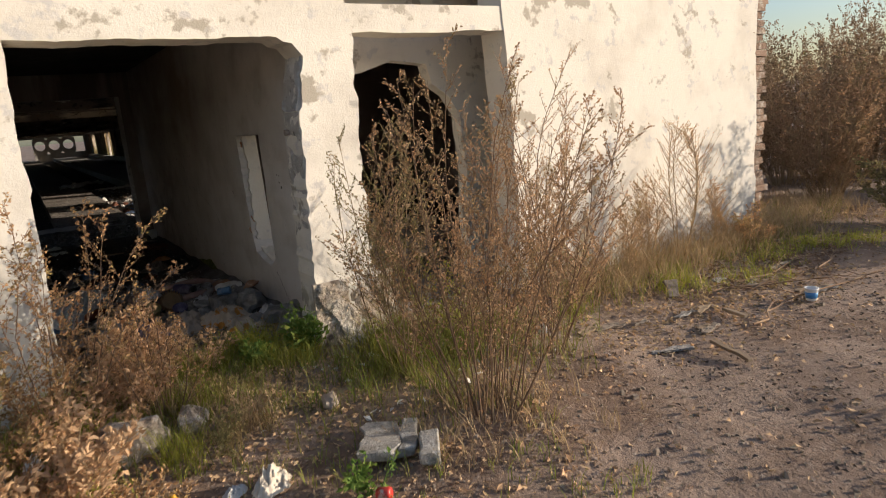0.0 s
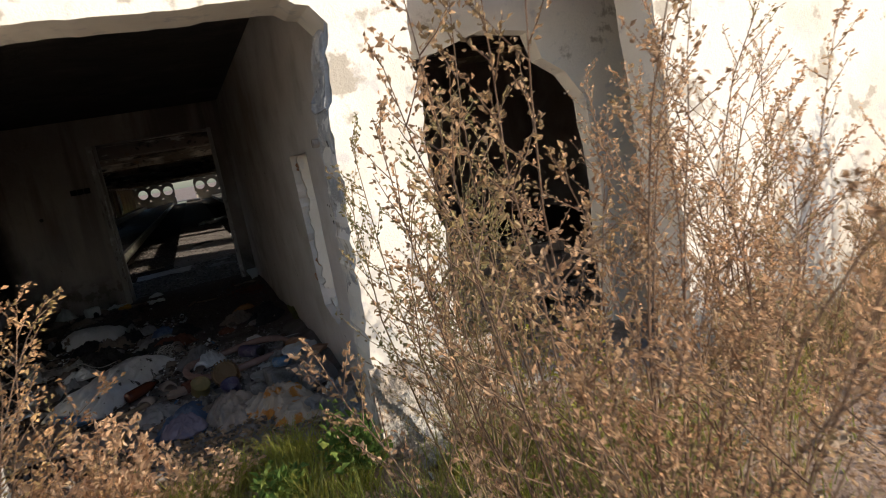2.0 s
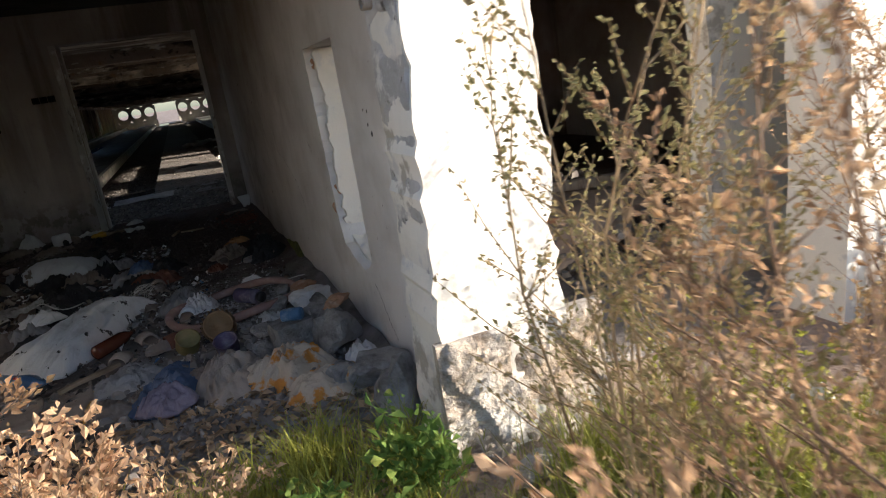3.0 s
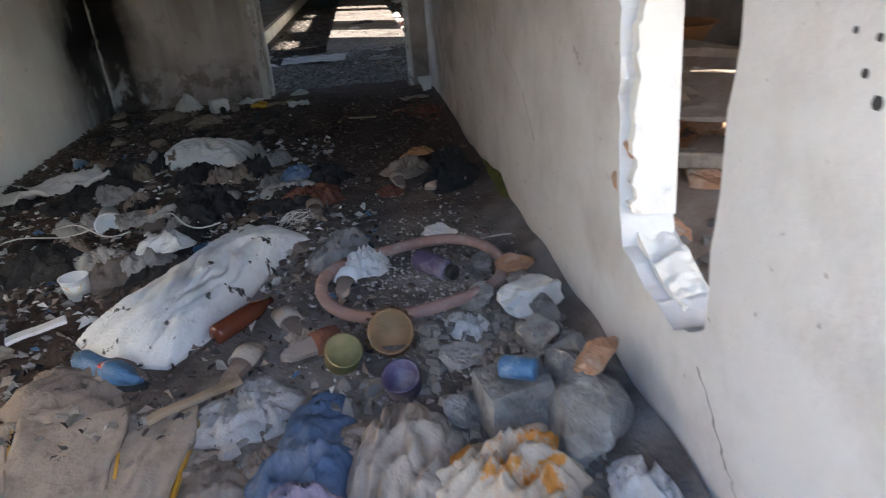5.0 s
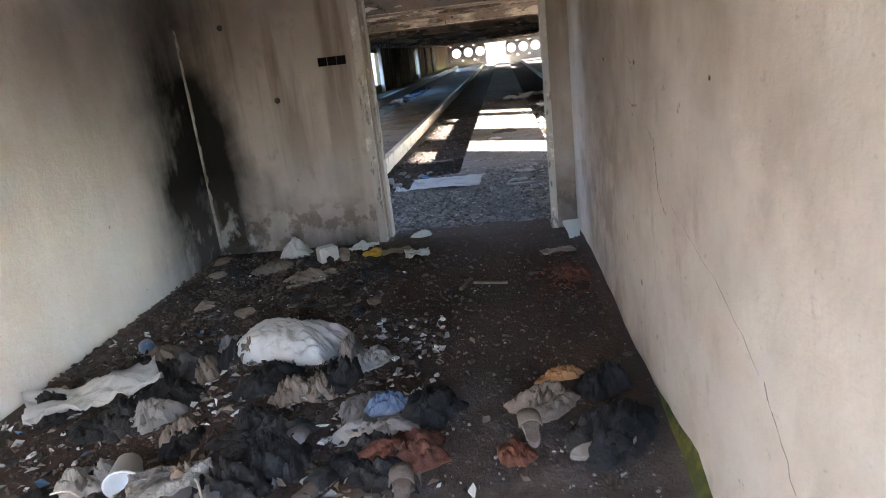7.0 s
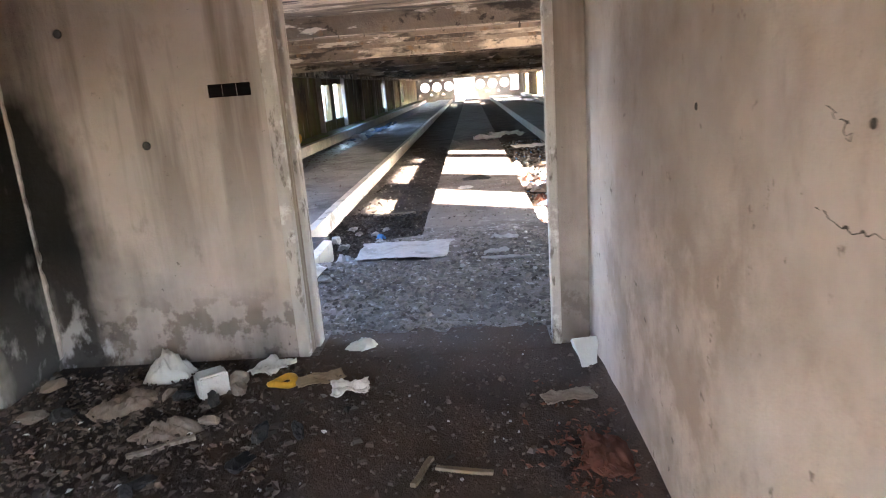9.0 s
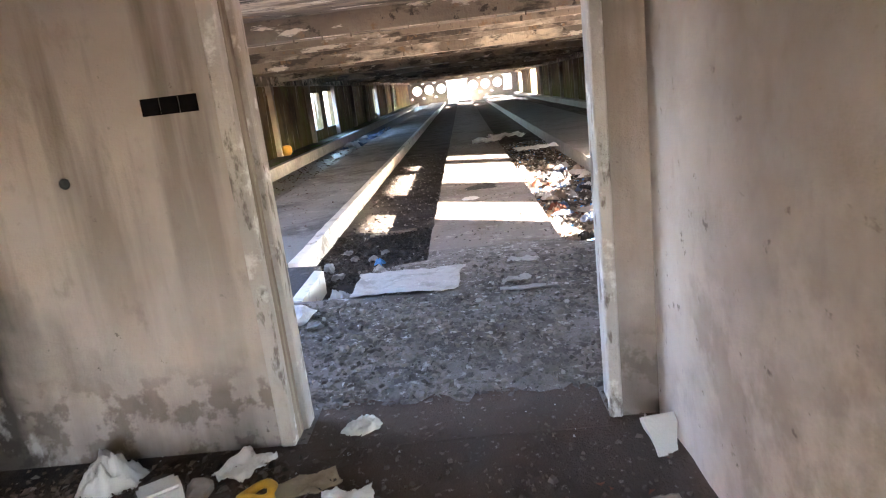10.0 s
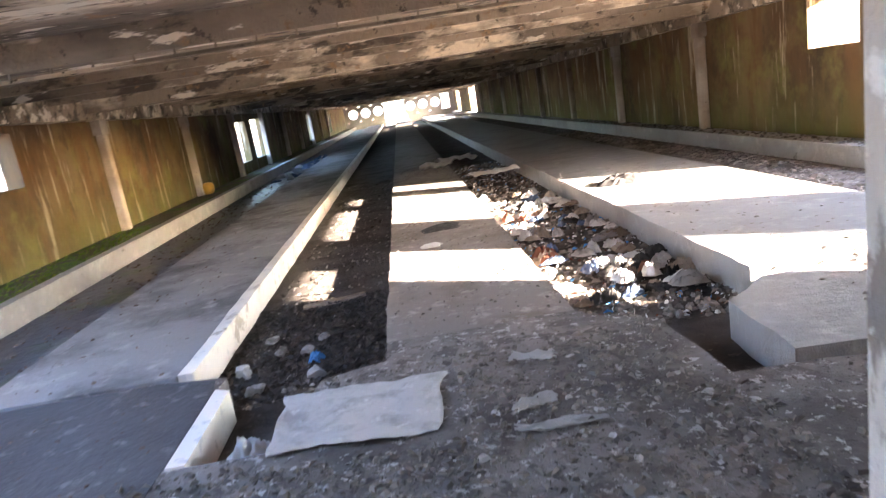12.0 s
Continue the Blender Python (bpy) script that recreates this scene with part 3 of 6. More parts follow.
structure("ceiling_hall", bm, M["soffit"], "concrete roof slabs of the hall", "ceiling")
for k in range(11):
    y = 15.5 + 6.0 * k
    bm = bmesh.new()
    box(bm, HX0, HX1, y, y + 0.35, 2.2, ROOF)
    if k < 2:
        # bared ends of stirrups under the beam
        for j in range(34):
            x = HX0 + 0.3 + 0.31 * j + 0.06 * noise.noise(Vector((j, k, 0)))
            box(bm, x, x + 0.014, y + 0.02, y + 0.034, 2.16, 2.2)
    structure("beam_%d" % (k + 1), bm, M["soffit"], "flaking concrete roof beam", "beam")

def crust(bm, corner, along, up, out, nu, nv, amp, seed, deep=0.02):
    """A slab of crumbling masonry: its face broken into ledges and pits, its back set into the wall."""
    corner, along, up, out = Vector(corner), Vector(along), Vector(up), Vector(out)
    off = Vector((seed * 3.1, seed * 1.7, seed))
    face, back = [], []
    for i in range(nu + 1):
        fr, br = [], []
        for j in range(nv + 1):
            p = corner + along * (i / nu) + up * (j / nv)
            q = p * 6.0 + off
            d = 0.55 * noise.noise(q) + 0.35 * noise.noise(q * 2.7) + 0.22 * noise.noise(q * 6.1)
            d += 0.4 if noise.noise(q * 0.8 + Vector((9, 2, 4))) > 0.12 else -0.15
            edge = 0.35 if i in (0, nu) or j in (0, nv) else 1.0
            fr.append(bm.verts.new(p + out * (0.012 + amp * d * edge)))
            br.append(bm.verts.new(p - out * deep))
        face.append(fr)
        back.append(br)
    for i in range(nu):
        for j in range(nv):
            bm.faces.new((face[i][j], face[i + 1][j], face[i + 1][j + 1], face[i][j + 1]))
            bm.faces.new((back[i][j], back[i][j + 1], back[i + 1][j + 1], back[i + 1][j]))
        bm.faces.new((face[i][0], back[i][0], back[i + 1][0], face[i + 1][0]))
        bm.faces.new((face[i][nv], face[i + 1][nv], back[i + 1][nv], back[i][nv]))
    for j in range(nv):
        bm.faces.new((face[0][j], face[0][j + 1], back[0][j + 1], back[0][j]))
        bm.faces.new((face[nu][j], back[nu][j], back[nu][j + 1], face[nu][j + 1]))


# door casing of the inner doorway: pale boards with a dark rabbet between
for name, x0, x1, back in (("door_casing_west", -0.16, -0.09, 0.03), ("door_casing_east", 1.365, 1.42, 0.004)):
    bm = bmesh.new()
    box(bm, x0, x1, 10.985, 11.05, 0.0, 2.15)
    box(bm, x0 + 0.02, x1 + back, 11.135, 11.245, 0.0, 2.15)
    bmesh.ops.bevel(bm, geom=bm.edges[:], offset=0.006, segments=1, affect="EDGES")
    structure(name, bm, M["casing"], "pale painted door casing with an old rabbet", "door frame")
for name, poly, x0, x1 in (("rabbet_west", 81, -0.108, -0.09), ("rabbet_east", 83, 1.404, 1.416)):
    bm = bmesh.new()
    prism(bm, [(11.051, 0.0), (11.134, 0.0), *rough_line((11.134, 0.0), (11.134, 2.1), 40, 0.004, poly), (11.134, 2.1), (11.051, 2.1)], x0, x1, "x")
    structure(name, bm, M["timber"], "dark splintered rabbet of the old door frame", "door frame")
# whiter than its wall: the brightness of this lit side is in the colour
bm = bmesh.new()
prism(bm, [(1.63, 0.55), *rough_line((1.63, 0.55), (1.765, 0.53), 4, 0.006, 91), (1.765, 0.53), (1.765, 1.47), (1.65, 1.47), *rough_line((1.65, 1.47), (1.63, 0.55), 40, 0.02, 92)], 5.83, 5.915, "y")
for v in bm.verts:
    v.co.y += 0.09 * (v.co.z - 1.05)
skew(bm)
structure("reveal_plaster", bm, M["facade"], "broken plaster on the opening's side, whitened for the light there", "plaster")
bm = bmesh.new()
crust(bm, (1.65, 5.47, 0.335), (0.12, 0, 0.0), (0, 0.34, 0.14), (0, -0.3, 0.95), 20, 40, 0.034, 11)
skew(bm)
structure("sill_plaster", bm, M["facade"], "white broken plaster sill of the opening", "plaster")
bm = bmesh.new()
prism(bm, [(-1.652, 0.06), *rough_line((-1.652, 0.06), (-1.652, 1.98), 4, 0.001, 96), (-1.652, 1.98), *rough_line((-1.636, 1.98), (-1.628, 0.06), 60, 0.012, 97)], 10.984, 11.002, "y")
structure("corner_bead", bm, M["casing"], "chipped pale bead in the sooty corner", "trim")


bm = bmesh.new()
crust(bm, (1.578, 4.168, 0.0), (0, 0.285, 0), (0.02, 0, 1.62), (-1, 0, 0), 16, 90, 0.02, 3)
crust(bm, (1.60, 4.168, 1.625), (0, 0.285, 0), (0.08, 0, 0.42), (-1, 0, 0), 16, 26, 0.03, 5)
structure("jamb_masonry", bm, M["jamb"], "crumbling grey masonry of the door jamb", "wall")
bm = bmesh.new()
crust(bm, (1.53, 4.15, -0.05), (0.62, 0, 0), (0, 0, 0.5), (0, -1, 0), 60, 48, 0.03, 7)
structure("pier_base", bm, M["pier_base"], "bared rough stone base of the pier", "wall")
bm = bmesh.new()
crust(bm, (6.74, 4.16, -0.05), (0, 0.5, 0), (0, 0, 3.3), (1, 0, 0), 14, 90, 0.03, 9)
structure("corner_mortar", bm, M["pier_base"], "bared mortar behind the corner bricks", "wall")
# pipe stub left in the jamb
bm = lathe(bmesh.new(), [(0.018, 0.0), (0.02, 0.004), (0.02, 0.03), (0.014, 0.03), (0.014, 0.008)], 14)
structure("pipe_stub", bm, M["timber"], "rusty pipe stub in the jamb", "pipe").matrix_world = pose(1.545, 4.26, 1.49, 0, -90, 0)
# shallow pilasters and pipe stubs along the hall walls
for k in range(9):
    for side, x0, x1 in (("west", -4.6, -4.44), ("east", 6.24, 6.4)):
        y = 22.2 + 4.6 * k
        bm = bmesh.new()
        box(bm, x0, x1, y, y + 0.16, 0.1, 1.85)
        bmesh.ops.bevel(bm, geom=bm.edges[:], offset=0.02, segments=1, affect="EDGES")
        box(bm, x0, x1, y - 0.06, y + 0.22, 1.85, 2.1)
        structure("pilaster_%s_%d" % (side, k + 1), bm, M["plaster"], "streaked wall pilaster under the plate beam", "pilaster")
for name, x0, x1 in (("plate_beam_west", -4.6, -4.36), ("plate_beam_east", 6.16, 6.4)):
    bm = bmesh.new()
    box(bm, x0, x1, 14.3, HY1, 2.1, ROOF - 0.002)
    structure(name, bm, M["soffit"], "flaking plate beam along the wall top", "beam")

# thin cracks in the corridor plaster
M["vent_black"] = material("sooty vent hollow", (0.008, 0.007, 0.007), 1.0, spec=0.0)
M["crack"] = material("crack shadow gap", (0.05, 0.045, 0.04), 1.0)


def crack(name, x, pts, seed, width=0.004):
    """A crack drawn down the wall x = const through (y, z) points."""
    r = random.Random(seed)
    line = []
    for (ya, za), (yb, zb) in zip(pts, pts[1:]):
        for k in range(8):
            f = k / 8
            line.append((ya + (yb - ya) * f + r.uniform(-0.012, 0.012), za + (zb - za) * f + r.uniform(-0.008, 0.008)))
    bm = bmesh.new()
    for (ya, za), (yb, zb) in zip(line, line[1:]):
        w = width * r.uniform(0.3, 1.0)
        q = [bm.verts.new((x, y, z)) for y, z in ((ya - w, za), (yb - w, zb), (yb + w, zb), (ya + w, za))]
        bm.faces.new(q)
    skew(bm)
    structure(name, bm, M["crack"], "fine crack in the plaster", "crack")


crack("crack_1", 1.5985, [(8.26, 1.17), (8.14, 1.13), (8.11, 1.04), (8.06, 0.93), (7.94, 0.86)], 1, 0.005)
crack("crack_2", 1.5985, [(7.86, 0.92), (7.31, 0.80), (7.0, 0.68), (6.77, 0.48)], 2)
crack("crack_3", 1.5985, [(6.28, 0.98), (6.19, 0.92)], 3)
crack("crack_4", 1.5985, [(8.64, 1.26), (8.52, 1.23), (8.4, 1.25)], 4, 0.006)
crack("crack_5", 1.5985, [(8.62, 1.44), (8.56, 1.42), (8.54, 1.38)], 5)
crack("crack_6", 1.5985, [(5.28, 0.33), (5.15, 0.2), (5.04, 0.1)], 6)


def bank(name, x0, x1, y0, y1, h, seed, label, mat="dirt", category="dirt"):
    """Dirt banked against a wall: high at x1, running out at x0."""
    bm = bmesh.new()
    rows = []
    n = int((y1 - y0) / 0.08)
    for k in range(n + 1):
        y = y0 + (y1 - y0) * k / n
        e = min(1, k / 4, (n - k) / 4)
        w = 0.75 + 0.5 * noise.noise(Vector((y * 1.7, seed, 0)))
        rows.append([bm.verts.new((x1 + (x0 - x1) * f * w, y, 0.002 + h * e * (1 - f) ** 1.6 * (0.8 + 0.7 * noise.noise(Vector((y * 3.1, f * 2, seed)))) - 0.006 * f)) for f in (0, 0.15, 0.35, 0.6, 0.8, 1.0)])
    for a, c in zip(rows, rows[1:]):
        for j in range(5):
            bm.faces.new((a[j], c[j], c[j + 1], a[j + 1]))
    structure(name, bm, M[mat], label, category, True)


bank("dirt_bank_east", 1.40, 1.645, 4.5, 8.6, 0.06, 3, "dirt banked along the corridor wall")
bank("dirt_bank_east_far", 1.46, 1.60, 8.7, 10.9, 0.05, 9, "dirt banked along the corridor wall")

M["wall_moss"] = material("yellow-green moss", (0.17, 0.16, 0.035), 0.95, [((0.09, 0.10, 0.03), 9, 0.45, 0.6), ((0.12, 0.09, 0.06), 5, 0.55, 0.7)], [(40, 0.01)])
bank("moss_bank", 1.54, 1.634, 7.2, 8.3, 0.12, 13, "yellow-green moss at the wall's damp foot", "wall_moss", "moss")
bm = bmesh.new()
prism(bm, [(-0.04, 10.92), (1.36, 10.92), (1.36, 11.28), *rough_line((1.36, 11.3), (-0.04, 11.36), 26, 0.09, 87), (-0.04, 11.34)], -0.02, 0.004)
structure("dirt_sill", bm, M["dirt"], "dirt trodden over the sill into the hall", "dirt")


# ---- things: generators ----


def quads(name, verts, faces, mat, smooth=False):
    me = bpy.data.meshes.new(name)
    me.from_pydata(verts, [], faces)
    me.materials.append(mat)
    if smooth:
        me.polygons.foreach_set("use_smooth", [True] * len(me.polygons))
    return new(name, me)


def tube_into(verts, faces, pts, r0, r1, sides=3):
    """A thin tapering stalk along pts."""
    n = len(pts)
    base = len(verts)
    for k, p in enumerate(pts):
        d = (pts[min(k + 1, n - 1)] - pts[max(k - 1, 0)]).normalized()
        u = d.cross(Vector((0.31, 0.87, 0.12))).normalized()
        w = d.cross(u)
        r = r0 + (r1 - r0) * k / (n - 1)
        for s in range(sides):
            a = 2 * math.pi * s / sides
            verts.append(p + (u * math.cos(a) + w * math.sin(a)) * r)
    for k in range(n - 1):
        for s in range(sides):
            a, b = base + k * sides + s, base + k * sides + (s + 1) % sides
            faces.append((a, b, b + sides, a + sides))


def leaf_into(verts, faces, p, d, size, rnd):
    """One small folded leaf: two triangles about a midrib."""
    side = d.cross(Vector((rnd.uniform(-1, 1), rnd.uniform(-1, 1), rnd.uniform(-0.4, 1)))).normalized()
    b = len(verts)
    up = side.cross(d) * 0.2 * size
    verts += [p, p + d * size * 0.5 + side * size * 0.28 + up, p + d * size, p + d * size * 0.5 - side * size * 0.28 + up]
    faces += [(b, b + 1, b + 2), (b, b + 2, b + 3)]


def weed(name, at, height, spread, stems, seed, label, leafmat, stemmat, branches=14, leaves=12, leaf=0.016, bare=0.25, group="", thick=0.005, lean=(0, 0), reach=0.22):
    """A tall branching weed: a fan of stalks, each with rising side twigs set with small leaves."""
    rnd = random.Random(seed)
    sv, sf, lv, lf = [], [], [], []
    for s in range(stems):
        a = rnd.uniform(0, 2 * math.pi)
        out = spread * math.sqrt(rnd.random())
        h = height * rnd.uniform(0.45, 1.0) * (1 - 0.25 * out / max(spread, 0.01))
        foot = Vector((math.cos(a) * out * 0.22, math.sin(a) * out * 0.22, 0))
        tip = Vector((math.cos(a) * out + lean[0], math.sin(a) * out + lean[1], h))
        bow = Vector((rnd.uniform(-0.06, 0.06), rnd.uniform(-0.06, 0.06), 0)) * height
        pts = []
        for k in range(8):
            f = k / 7
            pts.append(foot.lerp(tip, f) + bow * math.sin(f * 3.1) + Vector((0, 0, 0.1 * h * math.sin(f * 3.1))) + Vector((rnd.uniform(-1, 1), rnd.uniform(-1, 1), 0)) * 0.008)
        tube_into(sv, sf, pts, thick * rnd.uniform(0.7, 1.2), thick * 0.25)
        for b in range(branches):
            f = bare + (1 - bare) * (b + rnd.random()) / branches
            i = min(int(f * 7), 6)
            p = pts[i].lerp(pts[i + 1], f * 7 - i)
            stalk = (pts[i + 1] - pts[i]).normalized()
            ba = rnd.uniform(0, 6.283)
            side = Vector((math.cos(ba), math.sin(ba), 0))
            d = (stalk * rnd.uniform(0.55, 1.05) + side * rnd.uniform(0.6, 1.05)).normalized()
            ln = reach * height * 0.6 * (1.15 - f) * rnd.uniform(0.6, 1.3) + 0.03
            q = [p, p + d * ln * 0.5 + Vector((0, 0, 0.05 * ln)), p + d * ln + Vector((0, 0, 0.22 * ln))]
            tube_into(sv, sf, q, thick * 0.4, thick * 0.15)
            for m in range(leaves):
                g = ((m + rnd.random()) / leaves) ** 0.75
                c = q[0].lerp(q[1], g * 2) if g < 0.5 else q[1].lerp(q[2], g * 2 - 1)
                c = c + Vector((rnd.gauss(0, 1), rnd.gauss(0, 1), rnd.gauss(0, 1))) * leaf * 0.38
                ld = (d + Vector((rnd.gauss(0, 0.7), rnd.gauss(0, 0.7), rnd.gauss(0, 0.6)))).normalized()
                leaf_into(lv, lf, c, ld, leaf * rnd.uniform(0.6, 1.5), rnd)
    root = thing(name, at, label, "weed", group)
    a = quads("stem", sv, sf, stemmat, True)
    a.parent = root
    b = quads("foliage", lv, lf, leafmat)
    b.parent = root
    return root


def crumpled(w, d, h, seed, n=26, fine=0.42, plump=2.4, even=False, crease=0.42):
    """A heap of cloth or bag: a closed, creased dome on a w by d outline."""
    bm = bmesh.new()
    off = Vector((seed * 3.7, seed * 1.9, seed * 0.7))
    grid = []
    for i in range(n + 1):
        row = []
        for j in range(n + 1):
            u, v = 2 * i / n - 1, 2 * j / n - 1
            ang = math.atan2(v, u)
            m = max(abs(u), abs(v))
            edge = 0.78 + 0.3 * noise.noise(Vector((math.cos(ang) * 1.3, math.sin(ang) * 1.3, 0)) + off) + 0.10 * m ** 4 * noise.noise(Vector((math.cos(ang) * 4.1, math.sin(ang) * 4.1, 6)) + off)
            m = max(abs(u), abs(v))
            rr = m * edge
            if even:
                rr = m * (0.93 / max(abs(math.cos(ang)) ** 1.0, abs(math.sin(ang)) ** 1.0)) ** 0.75
            x, y = math.cos(ang) * rr * w * 0.5 * (1.12 - 0.12 * m), math.sin(ang) * rr * d * 0.5 * (1.12 - 0.12 * m)
            p = Vector((x / w * 2, y / d * 2, 0))
            wx, wy = noise.noise(p * 1.6 + off) * 0.6, noise.noise(p * 1.6 - off) * 0.6
            fold = 1 - abs(noise.noise(Vector(((p.x + wx) * 1.5, (p.y + wy) * 4.2, 1.7)) + off)) * 2.2
            fin = 1 - abs(noise.noise(Vector(((p.x + wy) * 4.5, (p.y + wx) * 6.5, 9.1)) + off)) * 2.2
            z = h * (1 - m ** plump) * (0.84 - crease + crease * fold + fine * (fin - 0.4) + crease * 0.83 * noise.noise(p * 1.1 + off))
            row.append(bm.verts.new((x, y, max(z, 0.003 * (1 - m)) if m < 0.999 else 0.0)))
        grid.append(row)
    for i in range(n):
        for j in range(n):
            bm.faces.new((grid[i][j], grid[i + 1][j], grid[i + 1][j + 1], grid[i][j + 1]))
    rim = [grid[i][0] for i in range(n + 1)] + [grid[n][j] for j in range(1, n + 1)] + [grid[i][n] for i in range(n - 1, -1, -1)] + [grid[0][j] for j in range(n - 1, 0, -1)]
    bm.faces.new(rim)
    return bm


def sheet(w, d, seed, wave=0.02, n=16, thick=0.006, ragged=0.03):
    """A lying sheet of sacking, card or plastic with creases, a ragged outline and some thickness."""
    bm = bmesh.new()
    off = Vector((seed * 2.3, seed * 5.1, 0))
    top, low = [], []
    for i in range(n + 1):
        a, b = [], []
        for j in range(n + 1):
            u, v = i / n - 0.5, j / n - 0.5
            jx, jy = noise.noise(Vector((u * 3, v * 3, 4)) + off) * ragged, noise.noise(Vector((u * 3, v * 3, 8)) + off) * ragged
            z = wave * (0.55 + noise.noise(Vector((u * 2.6, v * 2.6, 0)) + off) + 0.5 * (1 - 2 * abs(noise.noise(Vector((u * 6, v * 6, 2)) + off))))
            a.append(bm.verts.new((u * w + jx, v * d + jy, max(z, 0.0) + thick)))
            b.append(bm.verts.new((u * w + jx, v * d + jy, max(z, 0.0))))
        top.append(a)
        low.append(b)
    for i in range(n):
        for j in range(n):
            bm.faces.new((top[i][j], top[i + 1][j], top[i + 1][j + 1], top[i][j + 1]))
            bm.faces.new((low[i][j], low[i][j + 1], low[i + 1][j + 1], low[i + 1][j]))
    for k in range(n):
        bm.faces.new((top[k][0], low[k][0], low[k + 1][0], top[k + 1][0]))
        bm.faces.new((top[k][n], top[k + 1][n], low[k + 1][n], low[k][n]))
        bm.faces.new((top[0][k], top[0][k + 1], low[0][k + 1], low[0][k]))
        bm.faces.new((top[n][k], low[n][k], low[n][k + 1], top[n][k + 1]))
    return bm


def lump(w, d, h, seed, sub=3, rough=0.28):
    """A broken stone or plaster lump, flattened where it lies."""
    bm = bmesh.new()
    bmesh.ops.create_icosphere(bm, subdivisions=sub, radius=0.5)
    off = Vector((seed * 1.7, seed * 0.9, seed * 2.9))
    rr = random.Random(seed)
    cuts = [(Vector((rr.gauss(0, 1), rr.gauss(0, 1), rr.gauss(0, 1))).normalized(), rr.uniform(0.22, 0.4)) for k in range(9)]
    for v in bm.verts:
        c = v.co.copy()
        for nn, dd in cuts:
            c -= nn * max(0.0, c.dot(nn) - dd)
        c *= 1.25
        m = max(abs(c.x), abs(c.y), abs(c.z)) * 2
        c = c.lerp(c / max(m, 0.3), 0.15)
        c *= 1 + rough * noise.noise(c * 3.1 + off) + 0.4 * rough * noise.noise(c * 8 + off)
        v.co = Vector((c.x * w, c.y * d, max(c.z * h + h * 0.42, 0.0)))
    return bm


def scatter(name, count, spot, size, mat, seed, label, category, flat=0.5, leaf=False):
    """Uncountable bits in one mesh: spot(rnd) gives x, y, z; size(rnd) gives metres."""
    rnd = random.Random(seed)
    vs, fs = [], []
    for k in range(count):
        x, y, z = spot(rnd)
        s = size(rnd)
        a = rnd.uniform(0, 6.283)
        b = len(vs)
        if leaf:
            d = Vector((math.cos(a), math.sin(a), rnd.uniform(-0.1, 0.5))).normalized()
            leaf_into(vs, fs, Vector((x, y, z + 0.006)), d, s, rnd)
            continue
        ca, sa = math.cos(a), math.sin(a)
        w, d, h = s * rnd.uniform(0.6, 1.2), s * rnd.uniform(0.35, 0.9), s * flat * rnd.uniform(0.4, 1.1)
        for px, py in ((-1, -1), (1, -0.8), (0.8, 1), (-0.9, 0.8)):
            px, py = px * w / 2 * rnd.uniform(0.7, 1.2), py * d / 2 * rnd.uniform(0.7, 1.2)
            vs.append((x + px * ca - py * sa, y + px * sa + py * ca, z - 0.003))
        for px, py in ((-0.6, -0.6), (0.7, -0.5), (0.5, 0.6), (-0.5, 0.6)):
            px, py = px * w / 2 * rnd.uniform(0.7, 1.1), py * d / 2 * rnd.uniform(0.7, 1.1)
            vs.append((x + px * ca - py * sa, y + px * sa + py * ca, z + h * rnd.uniform(0.7, 1.1)))
        fs += [(b + 3, b + 2, b + 1, b), (b + 4, b + 5, b + 6, b + 7), (b, b + 1, b + 5, b + 4), (b + 1, b + 2, b + 6, b + 5), (b + 2, b + 3, b + 7, b + 6), (b + 3, b, b + 4, b + 7)]
    return tagged(quads(name, vs, fs, mat), label, category, "", "stuff")


def grass(name, count, spot, height, mat, seed, label):
    """Blades in tufts, one mesh."""
    rnd = random.Random(seed)
    vs, fs = [], []
    for k in range(count):
        x, y, z = spot(rnd)
        for j in range(7):
            a = rnd.uniform(0, 6.283)
            h = height * rnd.uniform(0.4, 1.2)
            bx, by = x + rnd.gauss(0, 0.025), y + rnd.gauss(0, 0.025)
            w = rnd.uniform(0.0012, 0.003)
            dx, dy = math.cos(a), math.sin(a)
            bend = h * rnd.uniform(0.2, 1.3)
            b = len(vs)
            vs += [(bx - dy * w, by + dx * w, z - 0.01), (bx + dy * w, by - dx * w, z - 0.01), (bx + dx * bend * 0.4 + dy * w * 0.8, by + dy * bend * 0.4 - dx * w * 0.8, z + h * 0.6), (bx + dx * bend * 0.4 - dy * w * 0.8, by + dy * bend * 0.4 + dx * w * 0.8, z + h * 0.6), (bx + dx * bend, by + dy * bend, z + h)]
            fs += [(b, b + 1, b + 2, b + 3), (b + 3, b + 2, b + 4)]
    return tagged(quads(name, vs, fs, mat), label, "grass", "", "stuff")


M["dry_leaf"] = material("dry seed heads and leaves", (0.53, 0.335, 0.195), 0.9, [((0.68, 0.50, 0.33), 9, 0.48, 0.65), ((0.27, 0.23, 0.09), 3, 0.52, 0.7)], vary=0.65, sheer=0.45)
M["red_leaf"] = material("russet dry leaves", (0.50, 0.30, 0.16), 0.9, [((0.58, 0.44, 0.2), 6, 0.5, 0.7), ((0.34, 0.30, 0.10), 4, 0.55, 0.7)], vary=0.6, sheer=0.4)
M["olive_leaf"] = material("fading olive leaves", (0.29, 0.26, 0.12), 0.85, [((0.46, 0.34, 0.18), 5, 0.45, 0.65)], vary=0.45, sheer=0.4)
M["green_leaf"] = material("fresh green leaves", (0.13, 0.21, 0.045), 0.75, [((0.28, 0.30, 0.07), 12, 0.5, 0.7)], vary=0.35, sheer=0.4)
